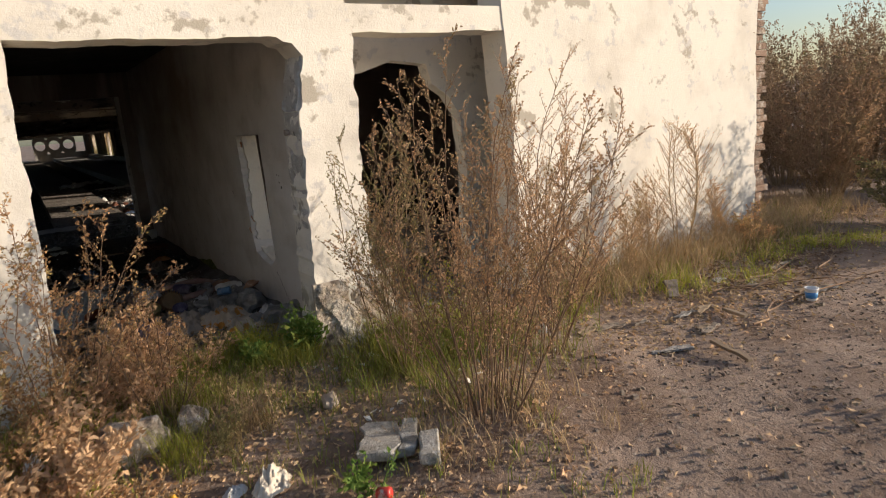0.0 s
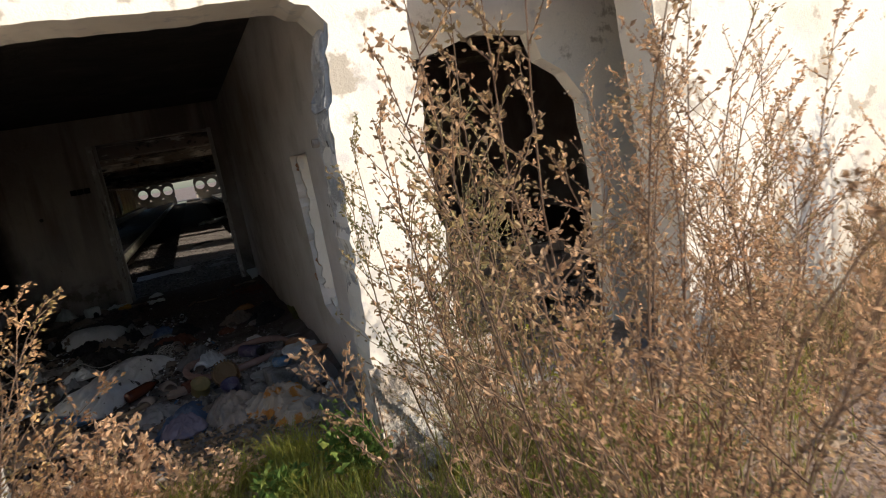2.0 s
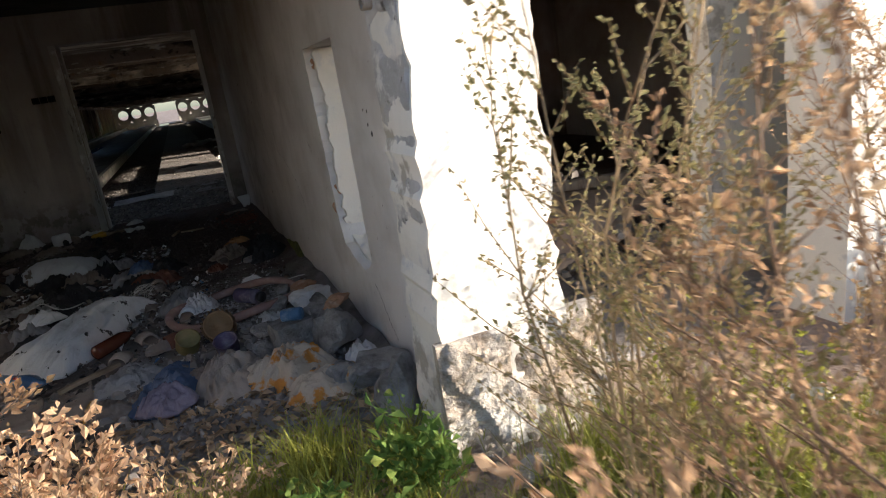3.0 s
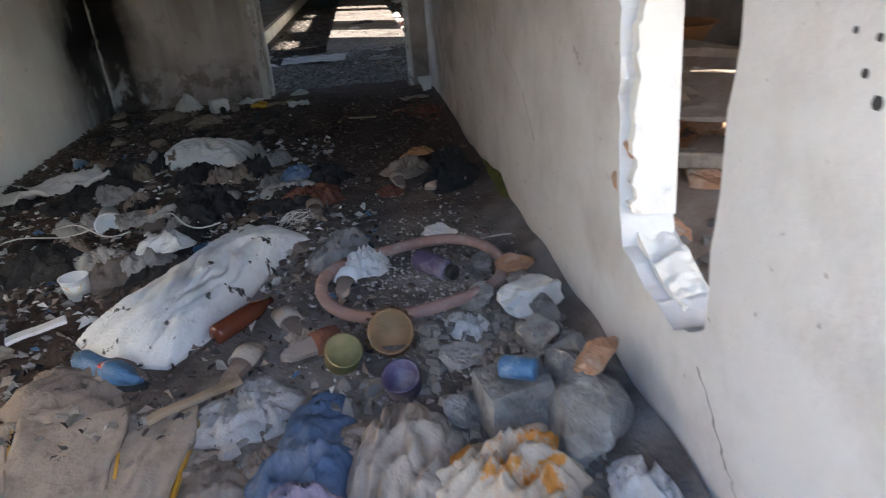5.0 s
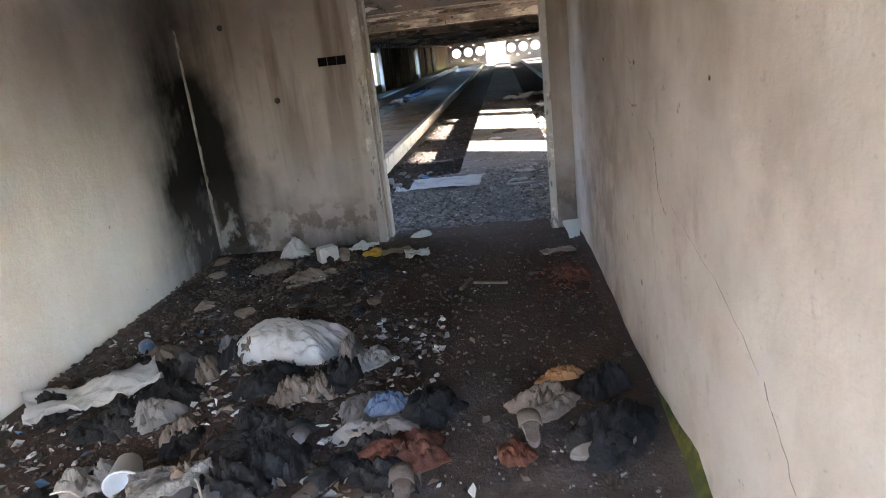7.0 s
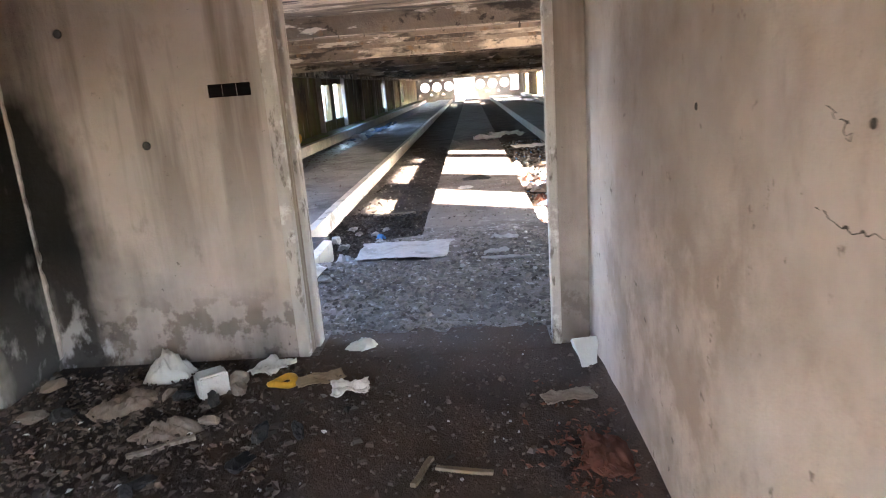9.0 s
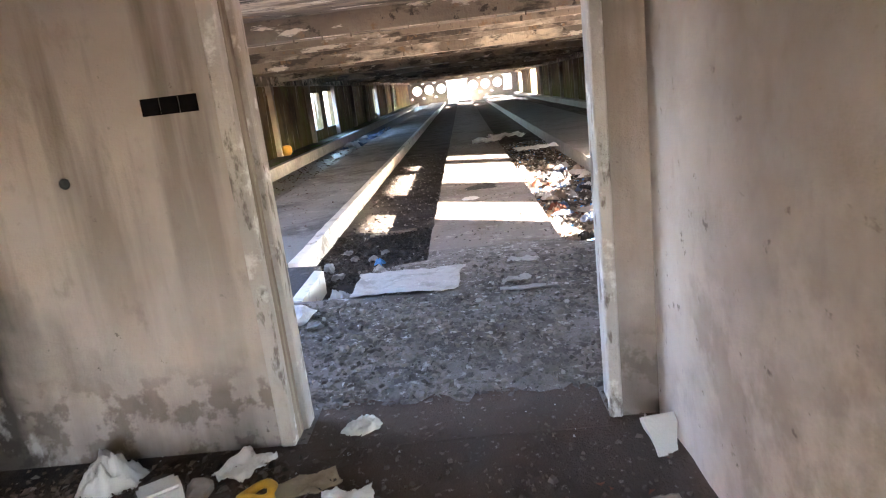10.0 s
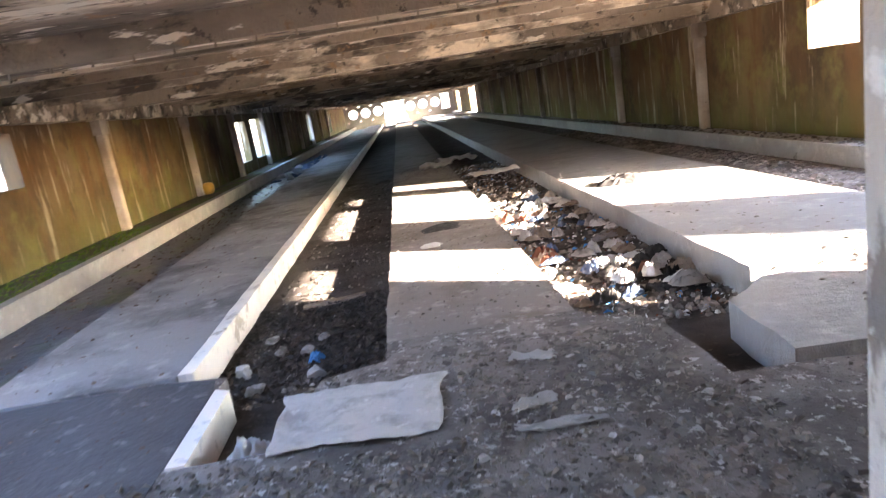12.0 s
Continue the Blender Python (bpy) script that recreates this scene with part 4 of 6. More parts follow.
M["dark_leaf"] = material("faded thicket leaves", (0.38, 0.25, 0.155), 0.9, [((0.50, 0.36, 0.23), 2, 0.5, 0.7), ((0.26, 0.24, 0.10), 1.2, 0.55, 0.7)], vary=0.5, sheer=0.4)
M["straw"] = material("straw stalks", (0.46, 0.34, 0.20), 0.85, [((0.22, 0.14, 0.08), 8, 0.5, 0.7)], vary=0.3, sheer=0.25)
M["bark"] = material("brown stalks", (0.22, 0.14, 0.09), 0.9, [((0.36, 0.26, 0.17), 8, 0.5, 0.7)], vary=0.3)
M["grass"] = material("autumn grass", (0.22, 0.25, 0.055), 0.8, [((0.30, 0.24, 0.09), 5, 0.45, 0.65)], vary=0.4, sheer=0.4)
M["white_sack"] = material("white woven sacking", (0.60, 0.59, 0.58), 0.75, [((0.5, 0.48, 0.46), 4, 0.55, 0.75)], [(30, 0.004), (160, 0.002)])
M["sack_stained"] = material("white sacking with burnt spots", (0.72, 0.71, 0.70), 0.75, [((0.48, 0.46, 0.44), 4, 0.55, 0.75), ((0.05, 0.045, 0.04), 8, 0.605, 0.63)], [(30, 0.004), (160, 0.002)])
M["mat"] = material("grey flattened sacking", (0.46, 0.44, 0.42), 0.85, [((0.30, 0.285, 0.27), 5, 0.48, 0.66), ((0.56, 0.54, 0.52), 12, 0.58, 0.7)], [(14, 0.012), (150, 0.003)])
M["grey_cloth"] = material("dusty grey cloth", (0.33, 0.31, 0.295), 0.95, [((0.32, 0.30, 0.28), 6, 0.5, 0.7)], [(25, 0.006)], vary=0.4)
M["brown_cloth"] = material("dusty brown cloth", (0.25, 0.195, 0.155), 0.95, [((0.32, 0.27, 0.22), 6, 0.5, 0.7)], [(25, 0.006)], vary=0.35)
M["black_cloth"] = material("black charred cloth", (0.035, 0.033, 0.032), 0.8, [((0.09, 0.085, 0.08), 7, 0.55, 0.75)], [(25, 0.008)], vary=0.4)
M["blue_cloth"] = material("dusty denim blue cloth", (0.085, 0.125, 0.21), 0.95, [((0.2, 0.22, 0.27), 6, 0.5, 0.7)], [(25, 0.006)])
M["beige_cloth"] = material("dusty beige cloth", (0.40, 0.33, 0.27), 0.95, [((0.28, 0.22, 0.18), 6, 0.5, 0.7)], [(25, 0.006)])
M["orange_print"] = material("cream cloth with orange print", (0.52, 0.43, 0.33), 0.95, [((0.56, 0.24, 0.05), 8, 0.54, 0.60), ((0.25, 0.2, 0.17), 11, 0.6, 0.7)], [(25, 0.006)])
M["purple_cloth"] = material("greyish purple cloth", (0.20, 0.17, 0.22), 0.95, [((0.28, 0.25, 0.29), 6, 0.5, 0.7)], [(25, 0.006)])
M["red_cloth"] = material("faded russet cloth", (0.17, 0.07, 0.045), 0.95, [((0.14, 0.07, 0.05), 6, 0.5, 0.7)], [(25, 0.006)])
M["orange_cloth"] = material("dusty orange cloth", (0.32, 0.16, 0.07), 0.95, [((0.3, 0.17, 0.09), 6, 0.5, 0.7)], [(25, 0.006)])
M["paper"] = material("dirty white paper", (0.66, 0.65, 0.62), 0.9, [((0.4, 0.37, 0.33), 8, 0.55, 0.75)], [(40, 0.002)], vary=0.2)
M["card"] = material("worn brown card", (0.33, 0.25, 0.17), 0.9, [((0.2, 0.15, 0.1), 5, 0.5, 0.7)], [(40, 0.002)], vary=0.25)
M["lumps"] = material("broken plaster and mortar", (0.36, 0.34, 0.32), 0.95, [((0.17, 0.155, 0.14), 6, 0.45, 0.65), ((0.45, 0.43, 0.4), 11, 0.6, 0.75)], [(22, 0.016), (90, 0.006)], vary=0.3)
M["white_block"] = material("whitewashed block", (0.68, 0.66, 0.63), 0.95, [((0.45, 0.42, 0.4), 7, 0.55, 0.75)], [(35, 0.006)])
M["cream_film"] = material("crumpled cream film", (0.66, 0.58, 0.48), 0.5, [((0.45, 0.38, 0.3), 10, 0.52, 0.66)], [(30, 0.004)], spec=0.5)
M["wet_leaf"] = material("black rotten leaves", (0.06, 0.048, 0.04), 0.6, vary=0.5)
M["slab_grey"] = material("dusty grey slab", (0.42, 0.40, 0.37), 0.95, [((0.26, 0.24, 0.21), 6, 0.45, 0.6), ((0.55, 0.53, 0.5), 13, 0.55, 0.65)], [(25, 0.012), (90, 0.005)])
M["tub_print"] = material("printed white plastic", (0.72, 0.70, 0.66), 0.45, [((0.62, 0.36, 0.05), 34, 0.58, 0.62), ((0.25, 0.2, 0.16), 48, 0.64, 0.67)], spec=0.5)
M["chips"] = material("mixed grit and chips", (0.185, 0.165, 0.147), 0.95, vary=0.85)
M["pebble"] = material("yard pebbles", (0.33, 0.265, 0.205), 0.95, vary=0.4)
M["dark_chips"] = material("dark earthy crumbs", (0.11, 0.085, 0.068), 0.95, vary=0.5)
M["pale_chips"] = material("pale plaster chips", (0.36, 0.34, 0.32), 0.95, vary=0.4)
M["leaf_litter"] = material("fallen leaves", (0.48, 0.335, 0.205), 0.9, vary=0.6)
M["tan_leaf"] = material("curled tan leaves", (0.62, 0.42, 0.26), 0.85, vary=0.4, sheer=0.35)
M["lime_grass"] = material("yellow-green grass", (0.33, 0.33, 0.06), 0.7, vary=0.5, sheer=0.35)
M["purple"] = material("dusty purple plastic", (0.07, 0.05, 0.105), 0.55, [((0.24, 0.21, 0.24), 9, 0.48, 0.68)], spec=0.5)
M["brown_glass"] = material("brown bottle glass", (0.10, 0.028, 0.015), 0.15, spec=0.5)
M["blue_plastic"] = material("blue crumpled plastic", (0.06, 0.14, 0.26), 0.3, [((0.3, 0.35, 0.4), 9, 0.6, 0.75)], [(25, 0.006)], spec=0.5)
M["bright_blue"] = material("bright blue plastic", (0.06, 0.25, 0.55), 0.45, [((0.3, 0.4, 0.5), 9, 0.6, 0.75)], spec=0.5)
M["white_plastic"] = material("scuffed white plastic", (0.75, 0.75, 0.76), 0.4, [((0.5, 0.48, 0.45), 9, 0.6, 0.75)], spec=0.5)
M["black_plastic"] = material("black plastic", (0.015, 0.015, 0.016), 0.45, [((0.07, 0.065, 0.06), 7, 0.5, 0.75)], spec=0.5)
M["yellow_plastic"] = material("yellow plastic", (0.62, 0.33, 0.03), 0.45, [((0.35, 0.2, 0.05), 8, 0.55, 0.75)], spec=0.5)
M["red_plastic"] = material("red plastic", (0.5, 0.04, 0.03), 0.4, [((0.55, 0.4, 0.35), 14, 0.58, 0.64)], spec=0.5)
M["hose"] = material("dusty pink rubber hose", (0.30, 0.19, 0.16), 0.8, [((0.42, 0.32, 0.28), 7, 0.5, 0.7)], [(60, 0.002)])
M["wicker"] = material("wicker cane", (0.29, 0.185, 0.10), 0.7, [((0.22, 0.13, 0.06), 20, 0.5, 0.7)], vary=0.3)
M["sole"] = material("worn shoe rubber", (0.28, 0.22, 0.18), 0.85, [((0.4, 0.34, 0.29), 12, 0.5, 0.7)], [(50, 0.003)], vary=0.4)
M["cord"] = material("pale cord", (0.55, 0.52, 0.47), 0.8)


# ---- outside: weeds ----
weed("mugwort_bush", (1.78, 2.5, 0.0), 2.05, 0.8, 36, 1, "tall dry brown mugwort bush before the window", M["dry_leaf"], M["bark"], 20, 19, 0.0145, 0.2, lean=(0.12, 0.05), reach=0.2)
weed("mugwort_bush", (2.55, 2.95, -0.02), 1.9, 0.62, 16, 2, "tall dry brown mugwort bush beside the wall", M["dry_leaf"], M["bark"], 20, 18, 0.014, 0.2)
weed("mugwort_bush", (3.05, 3.45, -0.02), 2.35, 0.6, 12, 3, "slender dry mugwort with drooping seed heads", M["dry_leaf"], M["bark"], 26, 20, 0.012, 0.2, reach=0.24)
weed("mugwort_bush", (1.72, 3.3, 0.0), 1.95, 0.42, 16, 4, "grey-green mugwort leaning on the pier", M["olive_leaf"], M["straw"], 20, 18, 0.013, 0.2)
weed("mugwort_bush", (-0.02, 3.75, 0.0), 1.6, 0.5, 13, 5, "russet dry weed beside the doorway", M["red_leaf"], M["bark"], 17, 14, 0.018, 0.15, lean=(0.2, 0), reach=0.2)
weed("mugwort_bush", (-0.5, 3.4, 0.0), 1.3, 0.45, 12, 6, "fading olive weed against the front wall", M["olive_leaf"], M["bark"], 14, 12, 0.018, 0.2)
weed("mugwort_bush", (0.42, 3.55, 0.0), 0.85, 0.4, 12, 7, "low russet weed before the doorway", M["red_leaf"], M["bark"], 12, 10, 0.017, 0.25)
for k, (x, y, h) in enumerate(((4.95, 3.75, 1.5), (4.6, 3.85, 1.1), (5.55, 3.8, 0.75), (4.2, 3.7, 0.8))):
    weed("tall_weed", (x, y, -0.02), h * 1.14, 0.10, 5 if h > 1 else 4, 20 + k, "single dry feathery weed against the white wall", M["dry_leaf"], M["straw"], 34, 12, 0.013, 0.12, "feathery weeds at the wall", 0.006, reach=0.42)
weed("leafy_weed", (0.42, 4.16, 0.0), 0.62, 0.32, 20, 35, "low withered weed with curled tan leaves at the threshold", M["tan_leaf"], M["straw"], 10, 9, 0.03, 0.1, thick=0.003)
weed("leafy_weed", (0.72, 4.2, 0.0), 0.38, 0.3, 12, 36, "low withered tan weed at the threshold", M["tan_leaf"], M["straw"], 8, 7, 0.026, 0.1, thick=0.003)
weed("nettle", (1.38, 3.98, 0.03), 0.44, 0.12, 8, 31, "bright green nettle at the foot of the pier", M["green_leaf"], M["green_leaf"], 9, 4, 0.042, 0.1, thick=0.003, reach=0.2)
weed("nettle", (0.98, 3.95, 0.05), 0.22, 0.16, 9, 32, "low green herb in the grass", M["green_leaf"], M["green_leaf"], 6, 4, 0.04, 0.1, thick=0.003)
weed("nettle", (1.0, 2.28, 0.0), 0.14, 0.14, 9, 33, "low green herb beside the broken slabs", M["green_leaf"], M["green_leaf"], 5, 4, 0.03, 0.1, thick=0.003)
weed("nettle", (0.62, 2.95, 0.0), 0.32, 0.1, 7, 34, "small grey-green weed on the dark soil", M["olive_leaf"], M["olive_leaf"], 10, 7, 0.015, 0.1, thick=0.003)
for k, (x, y, h) in enumerate(((-0.25, 2.95, 0.55), (-0.5, 2.5, 0.6), (0.02, 3.3, 0.45), (-0.7, 3.1, 0.7), (0.1, 2.6, 0.3), (-0.35, 2.2, 0.45), (-0.1, 2.75, 0.6), (-0.8, 2.7, 0.9), (-0.15, 3.5, 0.8), (-0.6, 3.3, 0.7), (0.3, 3.75, 0.5), (3.7, 3.9, 0.5), (5.9, 3.7, 0.5), (2.2, 3.6, 0.7))):
    weed("dry_weed", (x, y, -0.02), h, 0.3, 14, 40 + k, "low dry weed with curled brown leaves", M[("red_leaf", "lime_grass", "tan_leaf", "olive_leaf")[k % 4]], M["bark" if k % 2 else "straw"], 10, 7, (0.022, 0.02, 0.034, 0.024)[k % 4], 0.15, "low weeds by the front wall", 0.004)
# the thicket beyond the corner
thickets = [weed("thicket_shrub", (8.6, 4.3, -0.02), 2.3, 0.95, 60, 60, "dense brown autumn thicket beyond the building", M["dark_leaf"], M["straw"], 15, 9, 0.034, 0.08, "thicket shrubs", 0.007),
            weed("thicket_shrub", (9.9, 5.6, -0.02), 2.6, 1.05, 60, 61, "dense brown autumn thicket beyond the building", M["dark_leaf"], M["straw"], 15, 9, 0.036, 0.08, "thicket shrubs", 0.007)]
for k, (x, y) in enumerate(((8.2, 6.4), (10.4, 3.6), (11.3, 5.0), (9.4, 7.6), (11.6, 7.2), (12.6, 4.0), (12.9, 6.2), (14.2, 5.2), (10.8, 9.2), (13.4, 8.4), (15.2, 7.4), (7.75, 9.2), (12.0, 2.4), (14.6, 3.0), (16.8, 5.0), (8.9, 12.0))):
    tall = 1.0 if x < 10 else 1.25 + 0.05 * (k % 4)
    copy_thing(thickets[k % 2], pose(x, y, -0.02, 0, 0, 47 * k) @ Matrix.Diagonal((1, 1, tall, 1)))
weed("green_shrub", (7.75, 2.95, -0.02), 0.95, 0.6, 34, 63, "leafy green shrub at the thicket's edge", M["olive_leaf"], M["bark"], 12, 9, 0.045, 0.05, thick=0.005)
weed("green_shrub", (7.2, 2.1, -0.02), 0.8, 0.5, 26, 64, "leafy green shrub beside the path", M["olive_leaf"], M["bark"], 12, 9, 0.04, 0.05, thick=0.005)
weed("wall_shrub", (8.3, 2.7, -0.02), 2.1, 0.5, 26, 65, "tall brown shrub whose shade falls on the wall", M["dry_leaf"], M["bark"], 15, 11, 0.03, 0.1, thick=0.006)


def near_door(r):
    x, y = r.gauss(0.45, 0.6), min(r.gauss(3.75, 0.32), 4.25)
    return x, y, soil(x, y)


def near_bush(r):
    x, y = r.gauss(1.78, 0.26), r.gauss(2.45, 0.24)
    return x, y, soil(x, y)


def fore(r):
    x, y = r.uniform(-1.2, 2.0), r.uniform(1.5, 3.6)
    return x, y, soil(x, y)


def wall_foot(r):
    x, y = r.uniform(3.4, 8.5), r.gauss(3.75, 0.22)
    y = min(y, 4.1) if x < 6.8 else y + r.uniform(0, 1.2)
    return x, y, soil(x, y)


def yard(r):
    x, y = r.uniform(-2, 9), r.uniform(-1.0, 4.1)
    return x, y, soil(x, y)


grass("grass", 330, near_door, 0.15, M["grass"], 71, "tufts of autumn grass at the doorway")


def tufts(seed, count, x0, x1, y0, y1, wide=0.07):
    """A spot function that gathers blades round a handful of tufts."""
    rc = random.Random(seed)
    heart = [(rc.uniform(x0, x1), rc.uniform(y0, y1)) for k in range(count)]

    def spot(r):
        cx, cy = r.choice(heart)
        x, y = r.gauss(cx, wide), min(r.gauss(cy, wide), 4.5)
        return x, y, soil(x, y) if y < 4.15 else 0.02
    return spot


grass("grass", 420, tufts(5, 11, -0.1, 1.5, 3.9, 4.4), 0.17, M["lime_grass"], 171, "sunlit yellow-green grass tufts at the threshold")
grass("grass", 300, tufts(6, 9, -0.9, 0.9, 2.7, 3.8), 0.16, M["lime_grass"], 172, "yellow-green grass tufts among the weeds")
grass("dry_grass", 300, tufts(7, 9, -0.6, 1.5, 3.2, 4.3), 0.17, M["straw"], 173, "withered straw tufts before the doorway")
grass("grass", 200, tufts(8, 8, 1.6, 3.2, 3.2, 3.95), 0.2, M["lime_grass"], 174, "yellow-green grass below the window")
grass("grass", 240, tufts(9, 9, 4.2, 7.0, 2.9, 3.7, 0.12), 0.12, M["lime_grass"], 175, "mossy green grass in the yard")
grass("grass", 260, fore, 0.09, M["grass"], 72, "sparse grass on the dark soil")
grass("dry_grass", 90, near_bush, 0.12, M["straw"], 73, "dry grass round the bush's foot")
grass("grass", 420, lambda r: (lambda x, y: (x, y, soil(x, y)))(r.gauss(2.1, 0.4), r.gauss(3.4, 0.3)), 0.2, M["grass"], 85, "green and straw grass behind the bush")
grass("dry_grass", 700, wall_foot, 0.28, M["straw"], 74, "dry grass along the wall's foot")
grass("grass", 300, wall_foot, 0.16, M["grass"], 75, "green grass along the wall's foot")
scatter("leaf_litter", 5200, near_door, lambda r: r.uniform(0.015, 0.05), M["leaf_litter"], 76, "fallen leaves at the doorway", "leaves", leaf=True)
scatter("leaf_litter", 2200, lambda r: (r.uniform(-0.2, 1.5), r.uniform(4.1, 5.2), 0.005), lambda r: r.uniform(0.02, 0.06), M["leaf_litter"], 86, "dry leaves blown in over the threshold", "leaves", leaf=True)
scatter("leaf_litter", 4200, fore, lambda r: r.uniform(0.01, 0.035), M["leaf_litter"], 77, "fallen leaves on dark soil", "leaves", leaf=True)
scatter("leaf_litter", 2600, wall_foot, lambda r: r.uniform(0.015, 0.05), M["leaf_litter"], 78, "fallen leaves along the wall", "leaves", leaf=True)
scatter("tan_leaves", 420, tufts(11, 6, -0.3, 0.5, 4.0, 4.5, 0.12), lambda r: r.uniform(0.04, 0.09), M["tan_leaf"], 181, "curled tan leaves heaped at the doorway", "leaves", leaf=True)
scatter("tan_leaves", 380, fore, lambda r: r.uniform(0.025, 0.06), M["tan_leaf"], 182, "curled tan leaves on the soil", "leaves", leaf=True)
scatter("tan_leaves", 500, lambda r: (lambda x, y: (x, y, soil(x, y)))(r.uniform(1.4, 4.6), r.uniform(2.3, 4.0)), lambda r: r.uniform(0.02, 0.05), M["tan_leaf"], 183, "tan leaves under the bushes", "leaves", leaf=True)
scatter("paper_scraps", 130, tufts(12, 16, -0.6, 3.4, 2.8, 4.1, 0.1), lambda r: r.uniform(0.02, 0.07), M["paper"], 184, "white scraps of paper and film in the weeds", "litter", leaf=True)
scatter("soil_crumbs", 900, tufts(13, 14, 2.6, 5.2, 0.6, 2.6, 0.3), lambda r: r.uniform(0.01, 0.035), M["dark_chips"], 185, "dark crumbs of soil and leaf on the path", "crumbs", leaf=True)
scatter("pebbles", 9000, yard, lambda r: r.uniform(0.006, 0.028) * (1.8 if r.random() < 0.06 else 1), M["pebble"], 79, "pebbles and crumbs of soil in the yard", "pebbles")
scatter("twigs", 3000, yard, lambda r: r.uniform(0.01, 0.05), M["leaf_litter"], 80, "bits of twig and leaf in the yard", "leaves", leaf=True)

# ---- outside: rubbish and rubble ----


def rock(name, w, d, h, x, y, z, rz, seed, mat, label, category="rubble", group=""):
    return solid(name, lump(w, d, h, seed), M[mat], (x, y, z), label, category, group, (0, 0, rz))


def rag(name, w, d, h, x, y, rz, seed, mat, label, category="cloth", z=0.0, fine=0.42, n=26, group=""):
    return solid(name, crumpled(w * 1.12, d * 1.12, h * 0.75, seed, n, fine), M[mat], (x, y, z), label, category, group, (0, 0, rz), True)


def flat(name, w, d, x, y, rz, seed, mat, label, category="sheet", z=0.002, wave=0.02, thick=0.005, tilt=0, group=""):
    return solid(name, sheet(w, d, seed, wave, 26, thick), M[mat], (x, y, z), label, category, group, (tilt, 0, rz), True)


def stick(name, ln, w, h, x, y, z, rz, mat, label, category="stick", tilt=0, seed=0):
    bm = bmesh.new()
    box(bm, -ln / 2, ln / 2, -w / 2, w / 2, 0, h)
    bmesh.ops.subdivide_edges(bm, edges=[e for e in bm.edges if e.calc_length() > ln * 0.9], cuts=5)
    for v in bm.verts:
        v.co += Vector((0, noise.noise(v.co * 9 + Vector((seed, 0, 0))) * w * 0.3, noise.noise(v.co * 7 + Vector((0, seed, 5))) * h * 0.3 + h * 0.15))
    bmesh.ops.bevel(bm, geom=bm.edges[:], offset=min(w, h) * 0.12, segments=1, affect="EDGES")
    return solid(name, bm, M[mat], (x, y, z), label, category, "", (0, tilt, rz))


rock("stone", 0.27, 0.22, 0.24, 0.22, 3.35, -0.02, 20, 1, "pier_base", "rounded dusty fieldstone in the weeds", "stone")
rock("stone", 0.2, 0.17, 0.15, 0.50, 3.45, -0.02, 70, 2, "pier_base", "small dusty stone in the weeds", "stone")
rock("stone", 0.12, 0.1, 0.07, 1.2, 3.2, 0.0, 70, 3, "beige_cloth", "small tan stone on the dark soil", "stone")
rock("stone", 0.15, 0.1, 0.09, 1.72, 3.95, 0.0, 10, 4, "lumps", "plaster lump fallen from the pier", "stone")
stick("slab_piece", 0.36, 0.16, 0.05, 1.2, 2.62, 0.0, 58, "slab_grey", "grey-white broken slab lying on soil", "slab", 4, 1)
stick("slab_piece", 0.32, 0.08, 0.06, 1.32, 2.55, 0.0, 56, "slab_grey", "narrow broken slab beside another", "slab", 3, 2)
stick("slab_piece", 0.2, 0.09, 0.08, 1.33, 2.37, 0.0, 62, "slab_grey", "pale block fragment beside the slabs", "slab", 0, 3)
rag("crumpled_bag", 0.26, 0.15, 0.13, 0.66, 2.62, 30, 5, "cream_film", "crumpled pale plastic bag on the soil", "bag")
rag("crumpled_bag", 0.13, 0.1, 0.06, 0.52, 2.68, 10, 6, "white_sack", "torn white plastic scrap", "bag")
rag("yellow_packet", 0.12, 0.09, 0.06, 0.27, 2.78, 10, 7, "yellow_plastic", "crumpled yellow packet in the weeds", "packet")
rag("white_scrap", 0.1, 0.08, 0.09, -0.2, 3.3, 10, 8, "paper", "white paper scrap caught in weeds", "paper", 0.12)
bm = lathe(bmesh.new(), [(0.02, 0.0), (0.026, 0.005), (0.026, 0.055), (0.022, 0.062), (0.015, 0.065)], 16)
solid("red_can", bm, M["red_plastic"], (0.98, 2.22, 0.035), "crushed red and white can lying on soil", "can", "", (80, 0, 40), True)
tub = thing("plastic_tub", (4.6, 2.38, -0.01), "white plastic tub with a blue label on the path", "tub")
tub.matrix_world = pose(4.6, 2.38, -0.01) @ Matrix.Diagonal((0.62, 0.62, 0.68, 1))
tub_body = part("body", lathe(bmesh.new(), [(0.055, 0.0), (0.058, 0.004), (0.072, 0.125), (0.076, 0.13), (0.076, 0.138), (0.07, 0.138), (0.056, 0.01)], 24), M["white_plastic"], tub, smooth=True)
part("label", lathe(bmesh.new(), [(0.0625, 0.03), (0.0705, 0.095), (0.0700, 0.095), (0.062, 0.03)], 24), M["bright_blue"], tub_body, "blue printed label", True)
stick("board_scrap", 0.16, 0.1, 0.025, 4.1, 3.2, 0.02, 60, "timber", "short board scrap propped in weeds", "board", -40, 4)
stick("lath", 0.36, 0.035, 0.02, 3.36, 2.2, -0.01, 70, "card", "pale splintered lath on the path", "lath", 0, 5)
stick("lath", 0.2, 0.03, 0.02, 3.98, 2.58, -0.01, 80, "card", "short pale lath on the path", "lath", 0, 6)
